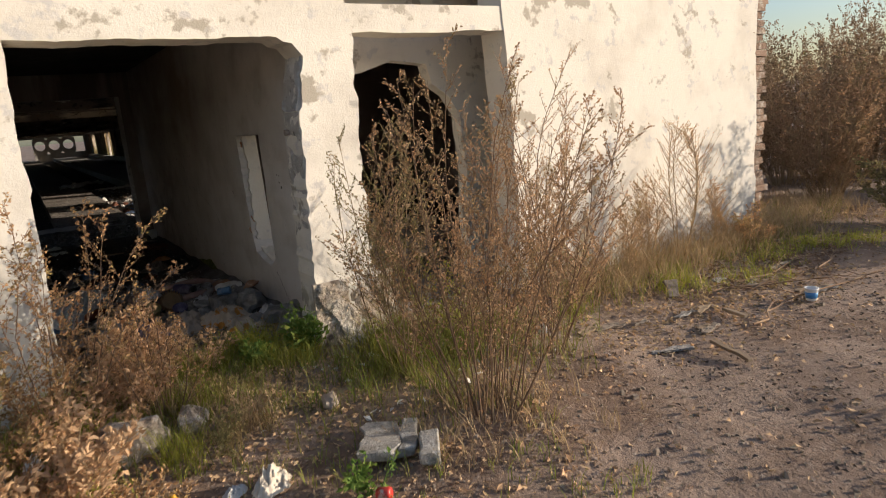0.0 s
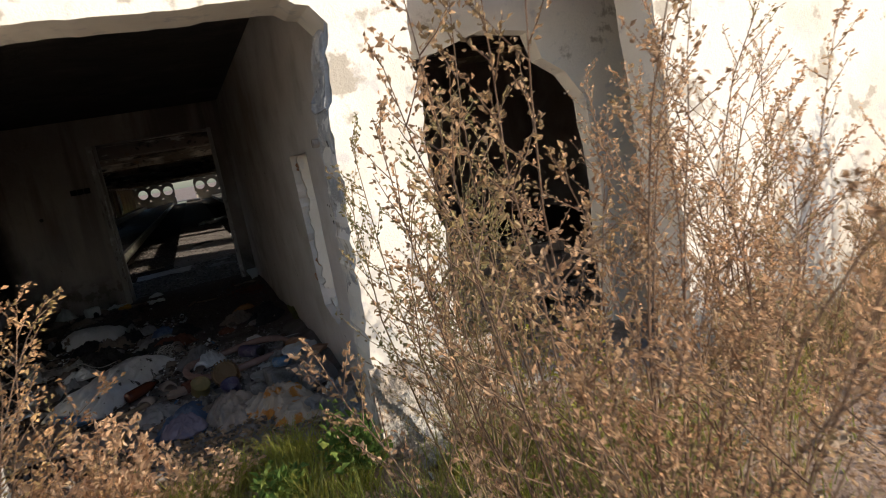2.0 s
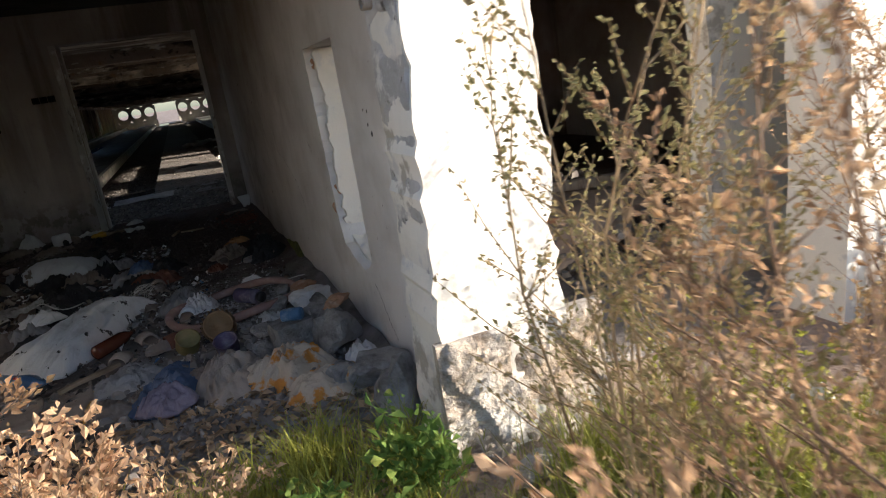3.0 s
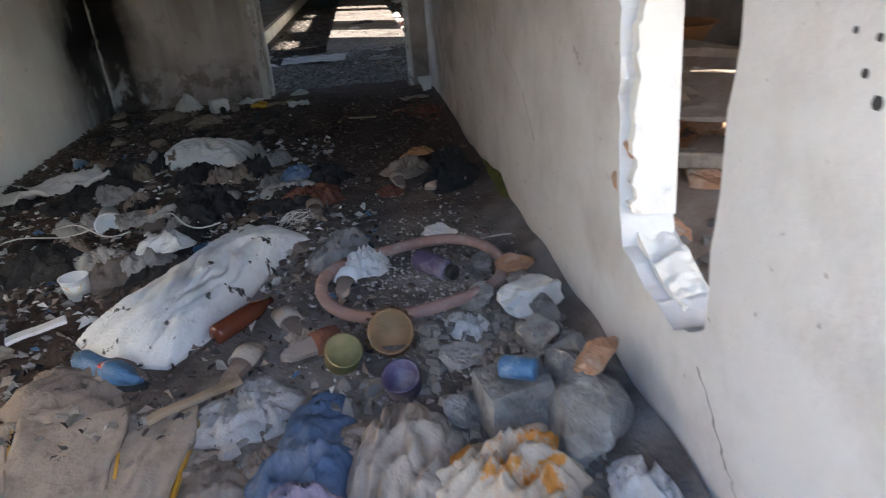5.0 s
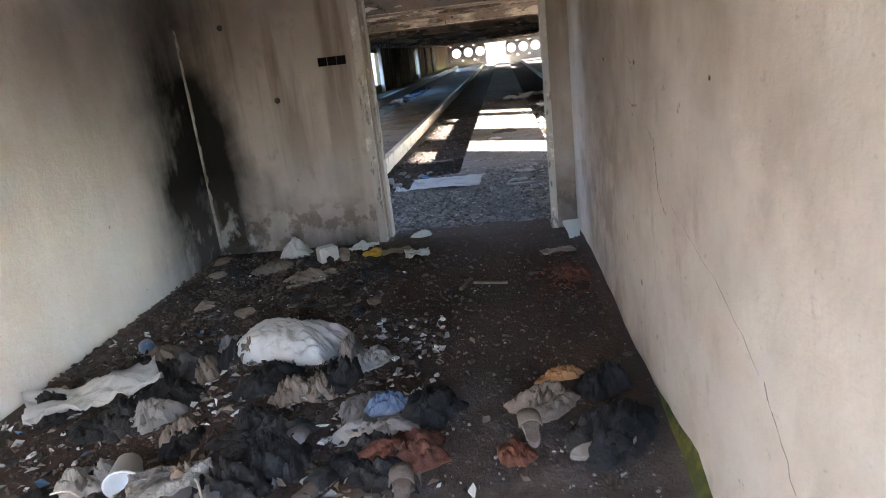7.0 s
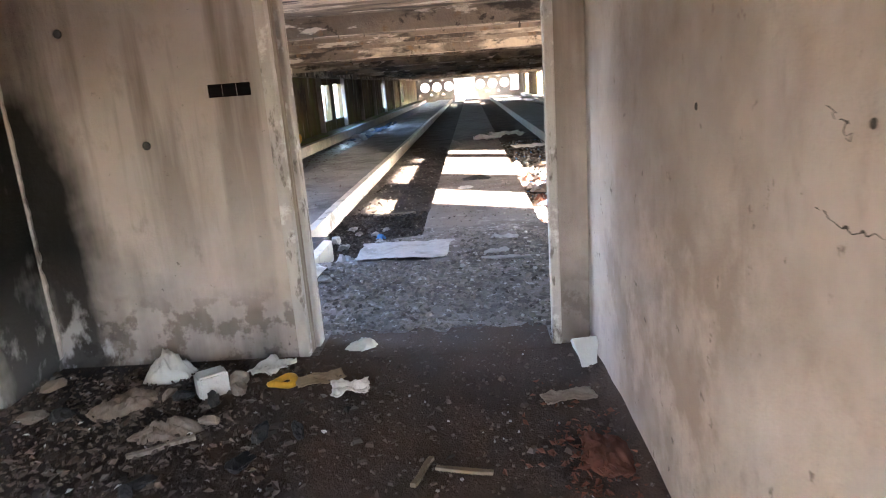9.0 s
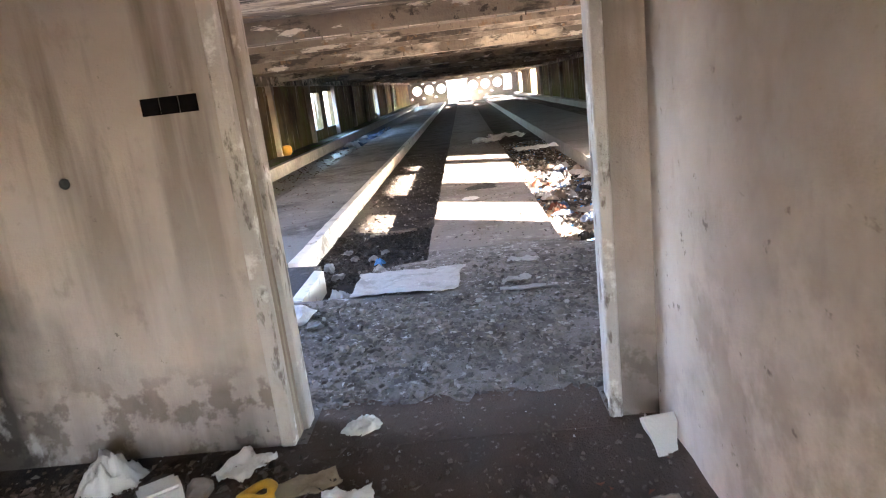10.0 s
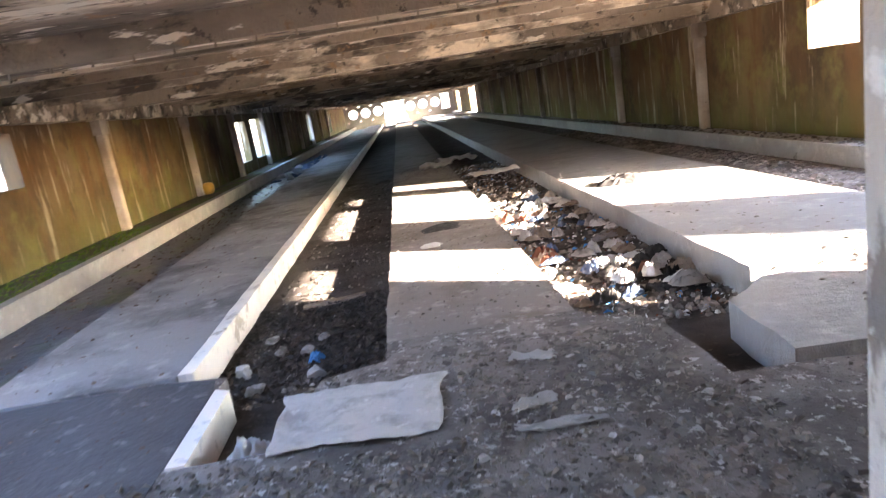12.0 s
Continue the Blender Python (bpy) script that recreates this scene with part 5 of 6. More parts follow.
for k, (x, y, rz, ln) in enumerate(((4.3, 2.45, 12, 0.9), (4.9, 2.7, -30, 1.0), (5.3, 3.0, 5, 1.3), (4.5, 2.9, 150, 0.7), (5.9, 2.9, 20, 1.4), (5.2, 2.4, -8, 1.1), (6.2, 3.3, 170, 1.2))):
    rnd = random.Random(300 + k)
    vs, fs = [], []
    pts = [Vector((ln * (f / 6 - 0.5), rnd.uniform(-0.04, 0.04), 0.02 + rnd.uniform(0, 0.03))) for f in range(7)]
    tube_into(vs, fs, pts, 0.008, 0.003, 5)
    for j in (2, 3, 4):
        tube_into(vs, fs, [pts[j], pts[j] + Vector((0.1, rnd.uniform(-0.15, 0.15), 0.03)), pts[j] + Vector((0.22, rnd.uniform(-0.25, 0.25), 0.02))], 0.006, 0.002, 4)
    ob = tagged(quads("fallen_branch", vs, fs, M["bark"], True), "dead fallen branch on the ground", "branch", "fallen branches")
    ob.matrix_world = pose(x, y, -0.03, 0, 0, rz)

r9 = random.Random(19)
for k in range(14):
    x, y = r9.uniform(2.9, 5.6), r9.gauss(2.85, 0.22)
    flat("rotten_board", r9.uniform(0.12, 0.34), r9.uniform(0.03, 0.08), x, y, r9.uniform(-30, 30), 700 + k, ("timber", "card", "lumps")[k % 3], "grey rotten board scrap flattened in the grass", "board", soil(x, y) + 0.006, 0.008, 0.01, 0, "rotten scraps in the yard")
scatter("stalk_litter", 1500, lambda r: (lambda x, y: (x, y, soil(x, y)))(r.gauss(4.2, 0.8), r.gauss(2.85, 0.28)), lambda r: r.uniform(0.012, 0.045), M["straw"], 186, "flattened grey-green stalks rotting on the ground", "litter", leaf=True)
scatter("stalk_litter", 900, lambda r: (lambda x, y: (x, y, soil(x, y)))(r.gauss(5.6, 0.8), r.gauss(3.1, 0.25)), lambda r: r.uniform(0.012, 0.05), M["bark"], 187, "dark rotten stalks by the thicket", "litter", leaf=True)
for k in range(9):
    x, y = r9.uniform(1.9, 3.3), r9.uniform(3.1, 3.9)
    rag("pale_scrap", r9.uniform(0.08, 0.18), r9.uniform(0.06, 0.12), r9.uniform(0.04, 0.09), x, y, r9.uniform(0, 180), 740 + k, "paper" if k % 3 else "beige_cloth", "crumpled pale paper scrap in the grass", "scrap", soil(x, y), 0.7, 12, "pale scraps below the window")


# ---- corridor: the large pieces on the floor ----
sack = thing("white_sack", (0.15, 6.74, 0.0), "long white woven sack with burnt spots", "sack")
bm = crumpled(1.30, 0.47, 0.2, 11, 60, 0.06, 3.4, True, 0.17)
for v in bm.verts:
    v.co.y *= 0.98 - 0.5 * v.co.x
    v.co.y += 0.05 * math.sin(v.co.x * 4.0)
bmesh.ops.rotate(bm, verts=bm.verts, cent=(0, 0, 0), matrix=Matrix.Rotation(radians(57), 3, "Z"))
part("body", bm, M["sack_stained"], sack, "", True)
vs, fs = [], []
rnd = random.Random(5)
for k in range(40):
    a = Vector((0.28 + rnd.uniform(-0.08, 0.08), 0.47 + rnd.uniform(-0.05, 0.05), rnd.uniform(0.02, 0.12)))
    tube_into(vs, fs, [a, a + Vector((rnd.uniform(0, 0.06), rnd.uniform(0, 0.06), 0.02)), a + Vector((rnd.uniform(0.02, 0.1), rnd.uniform(0.02, 0.1), rnd.uniform(-0.02, 0.03)))], 0.002, 0.001)
q = quads("frayed_mouth", vs, fs, M["cord"])
q.parent = sack
tagged(q, "frayed threads of the sack's mouth")
rag("white_bag", 0.42, 0.26, 0.16, 0.70, 6.92, 50, 12, "grey_cloth", "limp grey-white bag beside the sack", "bag")
rag("white_bag", 0.27, 0.22, 0.16, 0.82, 6.74, 20, 13, "white_sack", "knotted white plastic bag inside the hose ring", "bag")
bm = bmesh.new()
R, r = 0.385, 0.026
rings = []
for k in range(56):
    a = 2 * math.pi * k / 56
    wob = 1 + 0.05 * math.cos(2 * a + 0.7)
    c = Vector((math.cos(a) * R * wob, math.sin(a) * R * 0.85, r + 0.018 + 0.016 * math.sin(3 * a)))
    rings.append([bm.verts.new(c + (Vector((math.cos(a), math.sin(a), 0)) * math.cos(b) + Vector((0, 0, 1)) * math.sin(b)) * r) for b in [2 * math.pi * j / 10 for j in range(10)]])
for k in range(56):
    for j in range(10):
        bm.faces.new((rings[k][j], rings[(k + 1) % 56][j], rings[(k + 1) % 56][(j + 1) % 10], rings[k][(j + 1) % 10]))
solid("hose_ring", bm, M["hose"], (1.03, 6.54, 0.0), "ring of dusty pink rubber hose on the floor", "hose", "", (0, 0, 20), True)
jar = thing("purple_bottle", (1.12, 6.6, 0.05), "purple plastic bottle lying inside the hose ring", "bottle")
lay = Matrix.Rotation(radians(-52), 4, "Z") @ Matrix.Rotation(radians(90), 4, "Y")
bm = lathe(bmesh.new(), [(0.04, -0.1), (0.048, -0.09), (0.048, 0.05), (0.043, 0.056), (0.048, 0.062), (0.048, 0.08), (0.03, 0.1)])
bmesh.ops.transform(bm, matrix=lay, verts=bm.verts)
jar_body = part("body", bm, M["purple"], jar, "", True)
bm = lathe(bmesh.new(), [(0.034, 0.1), (0.034, 0.13), (0.03, 0.135)])
bmesh.ops.transform(bm, matrix=lay, verts=bm.verts)
part("cap", bm, M["black_plastic"], jar_body, "dark screw cap", True)
# wicker basket, tipped towards the door
basket = thing("wicker_basket", (0.91, 6.06, 0.07), "small round wicker basket tipped on its side", "basket")
tip = pose(0, 0, 0, 58, 0, -6)
bm = lathe(bmesh.new(), [(0.07, -0.07), (0.078, -0.06), (0.082, 0.06), (0.074, 0.06), (0.07, -0.05)], 24)
bmesh.ops.transform(bm, matrix=tip, verts=bm.verts)
part("wall", bm, M["wicker"], basket, "", True)
for k in range(22):
    a = 2 * math.pi * k / 22
    vs, fs = [], []
    tube_into(vs, fs, [tip @ Vector((math.cos(a) * q, math.sin(a) * q, z)) for q, z in ((0.08, -0.07), (0.087, 0.0), (0.088, 0.075))], 0.007, 0.007, 5)
    quads("stave", vs, fs, M["wicker"], True).parent = basket
can = thing("open_tin", (0.73, 5.97, 0.03), "open greenish tin with a rusty rim", "tin")
bm = lathe(bmesh.new(), [(0.055, -0.03), (0.062, -0.02), (0.062, 0.05), (0.066, 0.055), (0.058, 0.055), (0.055, 0.0)], 20)
bmesh.ops.transform(bm, matrix=pose(0, 0, 0.02, 35, 0, 20), verts=bm.verts)
part("body", bm, M["olive_leaf"], can, "", True)
bm = lathe(bmesh.new(), [(0.05, -0.025), (0.058, -0.01), (0.06, 0.06), (0.064, 0.066), (0.056, 0.066), (0.05, 0.0)], 20)
bmesh.ops.transform(bm, matrix=pose(0, 0, 0.035, 25, 0, -15), verts=bm.verts)
solid("purple_pot", bm, M["purple"], (0.93, 5.78, 0.0), "dark purple plastic pot among rubble", "pot", "", (0, 0, 0), True)
bottle = thing("brown_bottle", (0.34, 6.33, 0.055), "dark brown bottle lying beside the sack", "bottle")
lay = Matrix.Rotation(radians(52), 4, "Z") @ Matrix.Rotation(radians(90), 4, "Y")
bm = lathe(bmesh.new(), [(0.03, -0.15), (0.04, -0.14), (0.04, 0.05), (0.03, 0.09), (0.015, 0.12), (0.015, 0.15)])
bmesh.ops.transform(bm, matrix=lay, verts=bm.verts)
part("body", bm, M["brown_glass"], bottle, "", True)
bottle = thing("blue_bottle", (-0.1, 6.08, 0.045), "crushed blue plastic bottle with a red label", "bottle")
lay = Matrix.Rotation(radians(-35), 4, "Z") @ Matrix.Rotation(radians(90), 4, "Y")
bm = lathe(bmesh.new(), [(0.035, -0.14), (0.047, -0.12), (0.04, -0.04), (0.047, 0.03), (0.045, 0.08), (0.02, 0.13), (0.014, 0.16)])
for v in bm.verts:
    v.co *= 1 + 0.25 * noise.noise(v.co * 25)
bmesh.ops.transform(bm, matrix=lay, verts=bm.verts)
bottle_body = part("body", bm, M["blue_plastic"], bottle, "", True)
bm = bmesh.new()
bmesh.ops.create_uvsphere(bm, u_segments=10, v_segments=6, radius=0.022, matrix=Matrix.Translation((0.01, -0.02, 0.04)) @ Matrix.Diagonal((1.3, 1, 0.4, 1)))
part("label", bm, M["red_plastic"], bottle_body, "red and white round label", True)


def shoe(x, y, rz, mat, label, name="slipper", tilt=0, z=0.0, ln=0.25):
    """A worn slipper: waisted sole with a strap or upper over the toes."""
    root = thing(name, (x, y, z), label, "shoe", "loose shoes on the floor", rz)
    bm = bmesh.new()
    out = []
    for k in range(20):
        a = 2 * math.pi * k / 20
        u = math.cos(a)
        out.append((u * ln / 2, math.sin(a) * (0.042 + 0.008 * u - 0.012 * math.exp(-((u + 0.15) / 0.3) ** 2))))
    prism(bm, out, 0, 0.024)
    bmesh.ops.transform(bm, matrix=Matrix.Rotation(radians(tilt), 4, "X"), verts=bm.verts)
    part("sole", bm, M["sole"], root)
    bm = bmesh.new()
    prev = None
    for k in range(9):
        a = math.pi * k / 8
        cur = [bm.verts.new((xx, math.cos(a) * 0.05, 0.018 + math.sin(a) * hh)) for xx, hh in ((0.0, 0.04), (0.05, 0.05), (0.105, 0.03))]
        cur += [bm.verts.new((xx, math.cos(a) * 0.045, 0.014 + math.sin(a) * hh)) for xx, hh in ((0.105, 0.025), (0.05, 0.045), (0.0, 0.035))]
        if prev:
            for j in range(6):
                bm.faces.new((prev[j], prev[(j + 1) % 6], cur[(j + 1) % 6], cur[j]))
        prev = cur
    bmesh.ops.transform(bm, matrix=Matrix.Rotation(radians(tilt), 4, "X"), verts=bm.verts)
    part("upper", bm, M[mat], root, "", True)
    return root


shoe(0.52, 6.3, 115, "beige_cloth", "worn tan slipper on the rubble")
shoe(0.62, 6.08, 25, "red_cloth", "ribbed pinkish slipper on the rubble", tilt=25, z=0.03)
shoe(0.36, 6.05, 70, "beige_cloth", "dusty tan slipper among rubble")
shoe(0.73, 6.60, 80, "white_plastic", "white slipper beside the hose ring")
shoe(0.55, 7.55, 100, "brown_cloth", "scuffed brown shoe in the rags", "shoe")
shoe(0.20, 7.55, 60, "black_cloth", "dark worn shoe in the rags", "shoe")
shoe(1.32, 7.72, 20, "black_cloth", "dark worn boot beside the wall", "boot", 20, 0.02, 0.28)
shoe(1.05, 7.9, 95, "brown_cloth", "brown shoe on the dirt", "shoe")
shoe(0.02, 7.85, 85, "grey_cloth", "grey worn shoe in the rags", "shoe")
rag("blue_cloth", 0.38, 0.62, 0.16, 0.64, 5.52, -12, 21, "blue_cloth", "crumpled dusty blue denim at the threshold", fine=0.12, n=44)
rag("purple_cloth", 0.3, 0.24, 0.16, 0.64, 5.28, 30, 20, "purple_cloth", "crumpled greyish purple cloth on the denim", z=0.03, fine=0.12, n=30)
rag("beige_cloth", 0.62, 0.34, 0.17, 0.90, 5.44, 80, 22, "beige_cloth", "crumpled beige shirt at the threshold", fine=0.12, n=44)
rag("patterned_cloth", 0.56, 0.5, 0.22, 1.19, 5.32, 40, 23, "orange_print", "crumpled cream cloth with orange print", fine=0.12, n=48)
rag("patterned_cloth", 0.44, 0.34, 0.14, 1.28, 5.02, 10, 19, "orange_print", "loose end of cream cloth with orange print", fine=0.12, n=36)
rag("plastic_bag", 0.18, 0.32, 0.14, 1.52, 5.22, 30, 24, "white_sack", "white and lilac plastic bag beside the wall", "bag")
for k, (w, d, x, y, rz) in enumerate(((0.32, 0.62, -0.10, 5.66, 14), (0.24, 0.55, 0.16, 5.58, 3), (0.2, 0.5, -0.34, 5.62, 24))):
    pad = thing("stiff_mat", (x, y, 0.0), "stiff tan canvas mat with a yellow edge on rubble", "mat", "canvas mats at the threshold", )
    pad.matrix_world = pose(x, y, 0.015, -7, 4 - 5 * k, rz)
    cloth = part("cloth", sheet(w, d, 830 + k, 0.014, 22, 0.012), M["beige_cloth"], pad, smooth=True)
    bm = bmesh.new()
    box(bm, w / 2 - 0.006, w / 2 + 0.003, -d / 2, d / 2, -0.002, 0.016)
    part("edging", bm, M["yellow_plastic"], cloth, "faded yellow edge binding")
rag("tarpaulin", 0.5, 0.36, 0.14, -0.2, 6.04, 20, 26, "brown_cloth", "dusty brown tarpaulin heaped on the floor", "tarpaulin", fine=0.25)
rag("brown_cloth", 0.3, 0.3, 0.07, 0.36, 5.46, 20, 29, "brown_cloth", "dusty brown rag at the threshold")
rag("grey_cloth", 0.42, 0.34, 0.1, 0.42, 5.78, 10, 27, "grey_cloth", "dusty grey rag among rubble")
stick("lath", 0.3, 0.03, 0.02, 0.27, 5.8, 0.06, 25, "card", "pale lath lying over rags", "lath", -4, 21)
stick("rim_strip", 0.22, 0.06, 0.015, -0.48, 6.42, 0.05, 25, "white_plastic", "white plastic strip on the floor", "strip", -6, 22)
# plaster lumps against the east wall
rock("plaster_block", 0.25, 0.15, 0.14, 1.46, 6.22, 0.0, 25, 31, "white_block", "whitewashed block fragment by the wall", "block")
for k, (x, y, s, hh) in enumerate(((1.13, 5.9, 0.17, 0.11), (1.27, 6.28, 0.17, 0.1), (1.42, 5.98, 0.18, 0.12), (1.32, 5.78, 0.2, 0.11), (1.5, 5.8, 0.22, 0.16), (1.47, 5.50, 0.40, 0.26), (1.5, 6.12, 0.14, 0.12), (1.1, 5.62, 0.15, 0.1), (1.34, 6.62, 0.16, 0.1), (1.46, 6.42, 0.12, 0.07), (1.52, 4.9, 0.3, 0.2), (1.36, 5.05, 0.22, 0.14), (1.5, 4.6, 0.34, 0.3))):
    rock("plaster_lump", s * 0.85, s * 0.7, hh * 0.8, x, y, 0.0, 53 * k, 40 + k, "lumps", "grey lump of broken plaster by the wall", "rubble", "plaster lumps by the wall")
rock("brick", 0.2, 0.12, 0.09, 1.45, 6.52, 0.0, 20, 61, "brick", "broken red-brown brick by the wall", "brick")
rock("brick", 0.18, 0.1, 0.05, 1.5, 5.58, 0.19, 40, 62, "brick", "broken brick resting on a plaster lump", "brick")
bm = bmesh.new()
box(bm, -0.1, 0.1, -0.075, 0.075, 0, 0.17)
bmesh.ops.subdivide_edges(bm, edges=bm.edges[:], cuts=3, use_grid_fill=True)
for v in bm.verts:
    v.co += Vector((noise.noise(v.co * 17), noise.noise(v.co * 15 + Vector((3, 0, 0))), noise.noise(v.co * 13 + Vector((0, 5, 0))))) * 0.014
solid("cinder_block", bm, M["lumps"], (1.25, 5.58, -0.005), "dusty grey concrete block among rubble", "block", "", (0, 0, 12))
rag("torn_bag", 0.2, 0.2, 0.1, 1.2, 6.12, 30, 28, "white_sack", "torn white plastic bag between stones", "bag")
bm = lathe(bmesh.new(), [(0.03, 0.0), (0.034, 0.006), (0.034, 0.1), (0.03, 0.108)], 16)
solid("drink_can", bm, M["blue_plastic"], (1.22, 5.60, 0.19), "blue and red drinks can on the concrete block", "can", "", (85, 0, 60), True)
rock("plaster_lump", 0.16, 0.09, 0.07, 1.2, 7.0, 0.0, 10, 64, "white_block", "pale block fragment on the floor", "block")
# west side of the corridor
tub = thing("yoghurt_tub", (-0.47, 6.8, 0.0), "small white tub with a little yellow print", "tub")
tub_body = part("body", lathe(bmesh.new(), [(0.045, 0.0), (0.06, 0.1), (0.065, 0.105), (0.058, 0.105), (0.042, 0.01)], 20), M["white_plastic"], tub, "", True)
part("label", lathe(bmesh.new(), [(0.0505, 0.03), (0.0585, 0.08), (0.057, 0.08), (0.049, 0.03)], 20), M["tub_print"], tub_body, "white band with small yellow print", True)
bm = lathe(bmesh.new(), [(0.05, 0.0), (0.075, 0.13), (0.08, 0.135), (0.07, 0.135), (0.045, 0.01)], 20)
bmesh.ops.transform(bm, matrix=pose(0, 0, 0.07, 100, 10, 0), verts=bm.verts)
solid("white_cup", bm, M["white_plastic"], (-0.62, 7.7, 0.0), "white plastic cup lying on rags", "cup", "", (0, 0, 20), True)
tray = thing("black_crate", (-1.0, 6.3, 0.0), "shallow black plastic crate with a clear bag", "crate", "", 25)
for nm, a in (("floor", (-0.28, 0.28, -0.2, 0.2, 0, 0.012)), ("side", (-0.28, 0.28, -0.2, -0.185, 0.012, 0.15)), ("side", (-0.28, 0.28, 0.185, 0.2, 0.012, 0.15)), ("end", (-0.28, -0.265, -0.185, 0.185, 0.012, 0.15)), ("end", (0.265, 0.28, -0.185, 0.185, 0.012, 0.15))):
    bm = bmesh.new()
    box(bm, *a)
    bmesh.ops.bevel(bm, geom=bm.edges[:], offset=0.003, segments=1, affect="EDGES")
    part(nm, bm, M["black_plastic"], tray)
rag("clear_bag", 0.4, 0.3, 0.14, -1.0, 6.3, 20, 71, "grey_cloth", "crumpled cloudy bag inside the crate", "bag", 0.015)
rag("black_rag", 0.6, 0.45, 0.2, -0.72, 7.15, 20, 72, "black_cloth", "heap of black charred cloth")
rag("black_rag", 0.5, 0.4, 0.18, -1.25, 7.0, 80, 73, "black_cloth", "heap of black charred cloth by the wall")
rag("grey_rag", 0.35, 0.28, 0.16, -0.25, 7.05, 40, 74, "grey_cloth", "grey bundled rags on the floor")
rag("crumpled_sheet", 0.3, 0.22, 0.12, -0.15, 7.12, 10, 75, "white_sack", "crumpled cloudy plastic on grey rags", "bag", 0.07)
flat("paper_sheet", 0.42, 0.25, -1.3, 6.75, 20, 76, "paper", "torn white paper with a pale blue print", "paper", 0.02, 0.04)
flat("paper_sheet", 0.3, 0.2, -1.12, 6.62, 60, 77, "bright_blue", "torn pale blue wrapper on the heap", "wrapper", 0.03, 0.04)
rag("orange_skin", 0.14, 0.11, 0.06, -0.95, 6.85, 0, 78, "orange_cloth", "orange peel coloured scrap on the heap", "scrap", 0.05)
rag("white_bag", 0.4, 0.3, 0.2, -1.45, 7.5, 20, 79, "white_sack", "white plastic bags against the wall", "bag")
flat("grey_sheet", 0.62, 0.32, -1.15, 8.3, 35, 80, "white_sack", "crumpled grey-white plastic sheet", "sheet", 0.03, 0.08)
solid("pale_sack", crumpled(0.76, 0.46, 0.2, 81, 52, 0.07, 3.0, True, 0.2), M["white_sack"], (-0.32, 8.88, 0.0), "slumped pale woven sack on the heap", "sack", "", (0, 0, -10), True)
flat("pale_scrap", 0.32, 0.17, -0.36, 7.55, 30, 82, "lumps", "pale stiff scrap on the rags", "sheet", 0.05, 0.04)
flat("paper_scrap", 0.14, 0.1, -0.12, 7.5, 60, 83, "paper", "small white paper scrap", "paper", 0.02, 0.02)
r2 = random.Random(91)
cloths = ("grey_cloth", "black_cloth", "brown_cloth", "black_cloth", "black_cloth")
words = {"grey_cloth": "crumpled dusty grey rag on the heap", "black_cloth": "crumpled black rag on the heap", "brown_cloth": "crumpled dusty brown rag on the heap"}
for k in range(62):
    x, y = r2.uniform(-1.45, 0.45), r2.uniform(6.9, 8.9)
    if x > 0.25 and y > 8.2:
        continue
    m = cloths[k % 5]
    rag("rag", r2.uniform(0.22, 0.48), r2.uniform(0.18, 0.36), r2.uniform(0.06, 0.17), x, y, r2.uniform(0, 360), 100 + k, m, words[m], z=0.0, n=24, group="rags on the heap")
rag("brown_jacket", 0.42, 0.3, 0.15, 0.52, 7.75, 20, 141, "red_cloth", "crumpled russet jacket on the heap")
rag("blue_scrap", 0.28, 0.12, 0.12, 0.42, 8.05, 10, 142, "blue_cloth", "crumpled blue denim scrap", z=0.05)
rag("dark_rag", 0.4, 0.3, 0.16, 0.6, 8.1, 40, 143, "black_cloth", "dark crumpled cloth on the heap")
rag("blue_packet", 0.26, 0.12, 0.08, 0.22, 7.2, 40, 144, "blue_plastic", "crumpled blue packet beside the sack", "packet")
rag("red_packet", 0.14, 0.1, 0.09, 0.36, 7.12, 10, 145, "red_plastic", "red and white packet at the sack's mouth", "packet")
rag("blue_packet", 0.2, 0.12, 0.05, -0.0, 7.18, 60, 146, "blue_plastic", "flattened blue packet on the floor", "packet")
rag("dark_rag", 0.5, 0.4, 0.2, 1.38, 7.85, 60, 147, "black_cloth", "dark rags piled against the wall")
rag("dark_rag", 0.34, 0.26, 0.14, 1.12, 8.1, 20, 148, "brown_cloth", "dark brown rags on the dirt")
rag("dark_rag", 0.36, 0.26, 0.16, 1.42, 8.25, 80, 149, "black_cloth", "sooty rags against the wall")
rag("orange_cloth", 0.26, 0.09, 0.08, 1.2, 8.2, 15, 150, "orange_cloth", "strip of orange cloth on dark rags", z=0.08)
rag("reddish_scrap", 0.16, 0.22, 0.07, 0.98, 7.75, 20, 151, "red_cloth", "reddish cloth scrap on the dirt")
for k, (x, y, rz, ln) in enumerate(((-0.85, 7.35, 30, 0.5), (-0.6, 7.4, -10, 0.45), (-0.1, 7.4, -30, 0.4), (1.3, 6.9, 5, 0.5))):
    rnd = random.Random(400 + k)
    vs, fs = [], []
    tube_into(vs, fs, [Vector((ln * (f / 9 - 0.5), 0.05 * math.sin(f * 0.5 + k), 0.09 + 0.02 * math.sin(f * 0.7)) if k < 3 else (ln * (f / 9 - 0.5), 0.01 * math.sin(f), 0.008)) for f in range(10)], 0.0045, 0.004, 6)
    ob = tagged(quads("cord", vs, fs, M["cord"], True), "pale stiff cord lying over the rags" if k < 3 else "thin pale rod on the floor", "cord")
    ob.matrix_world = pose(x, y, 0, 0, 0, rz)
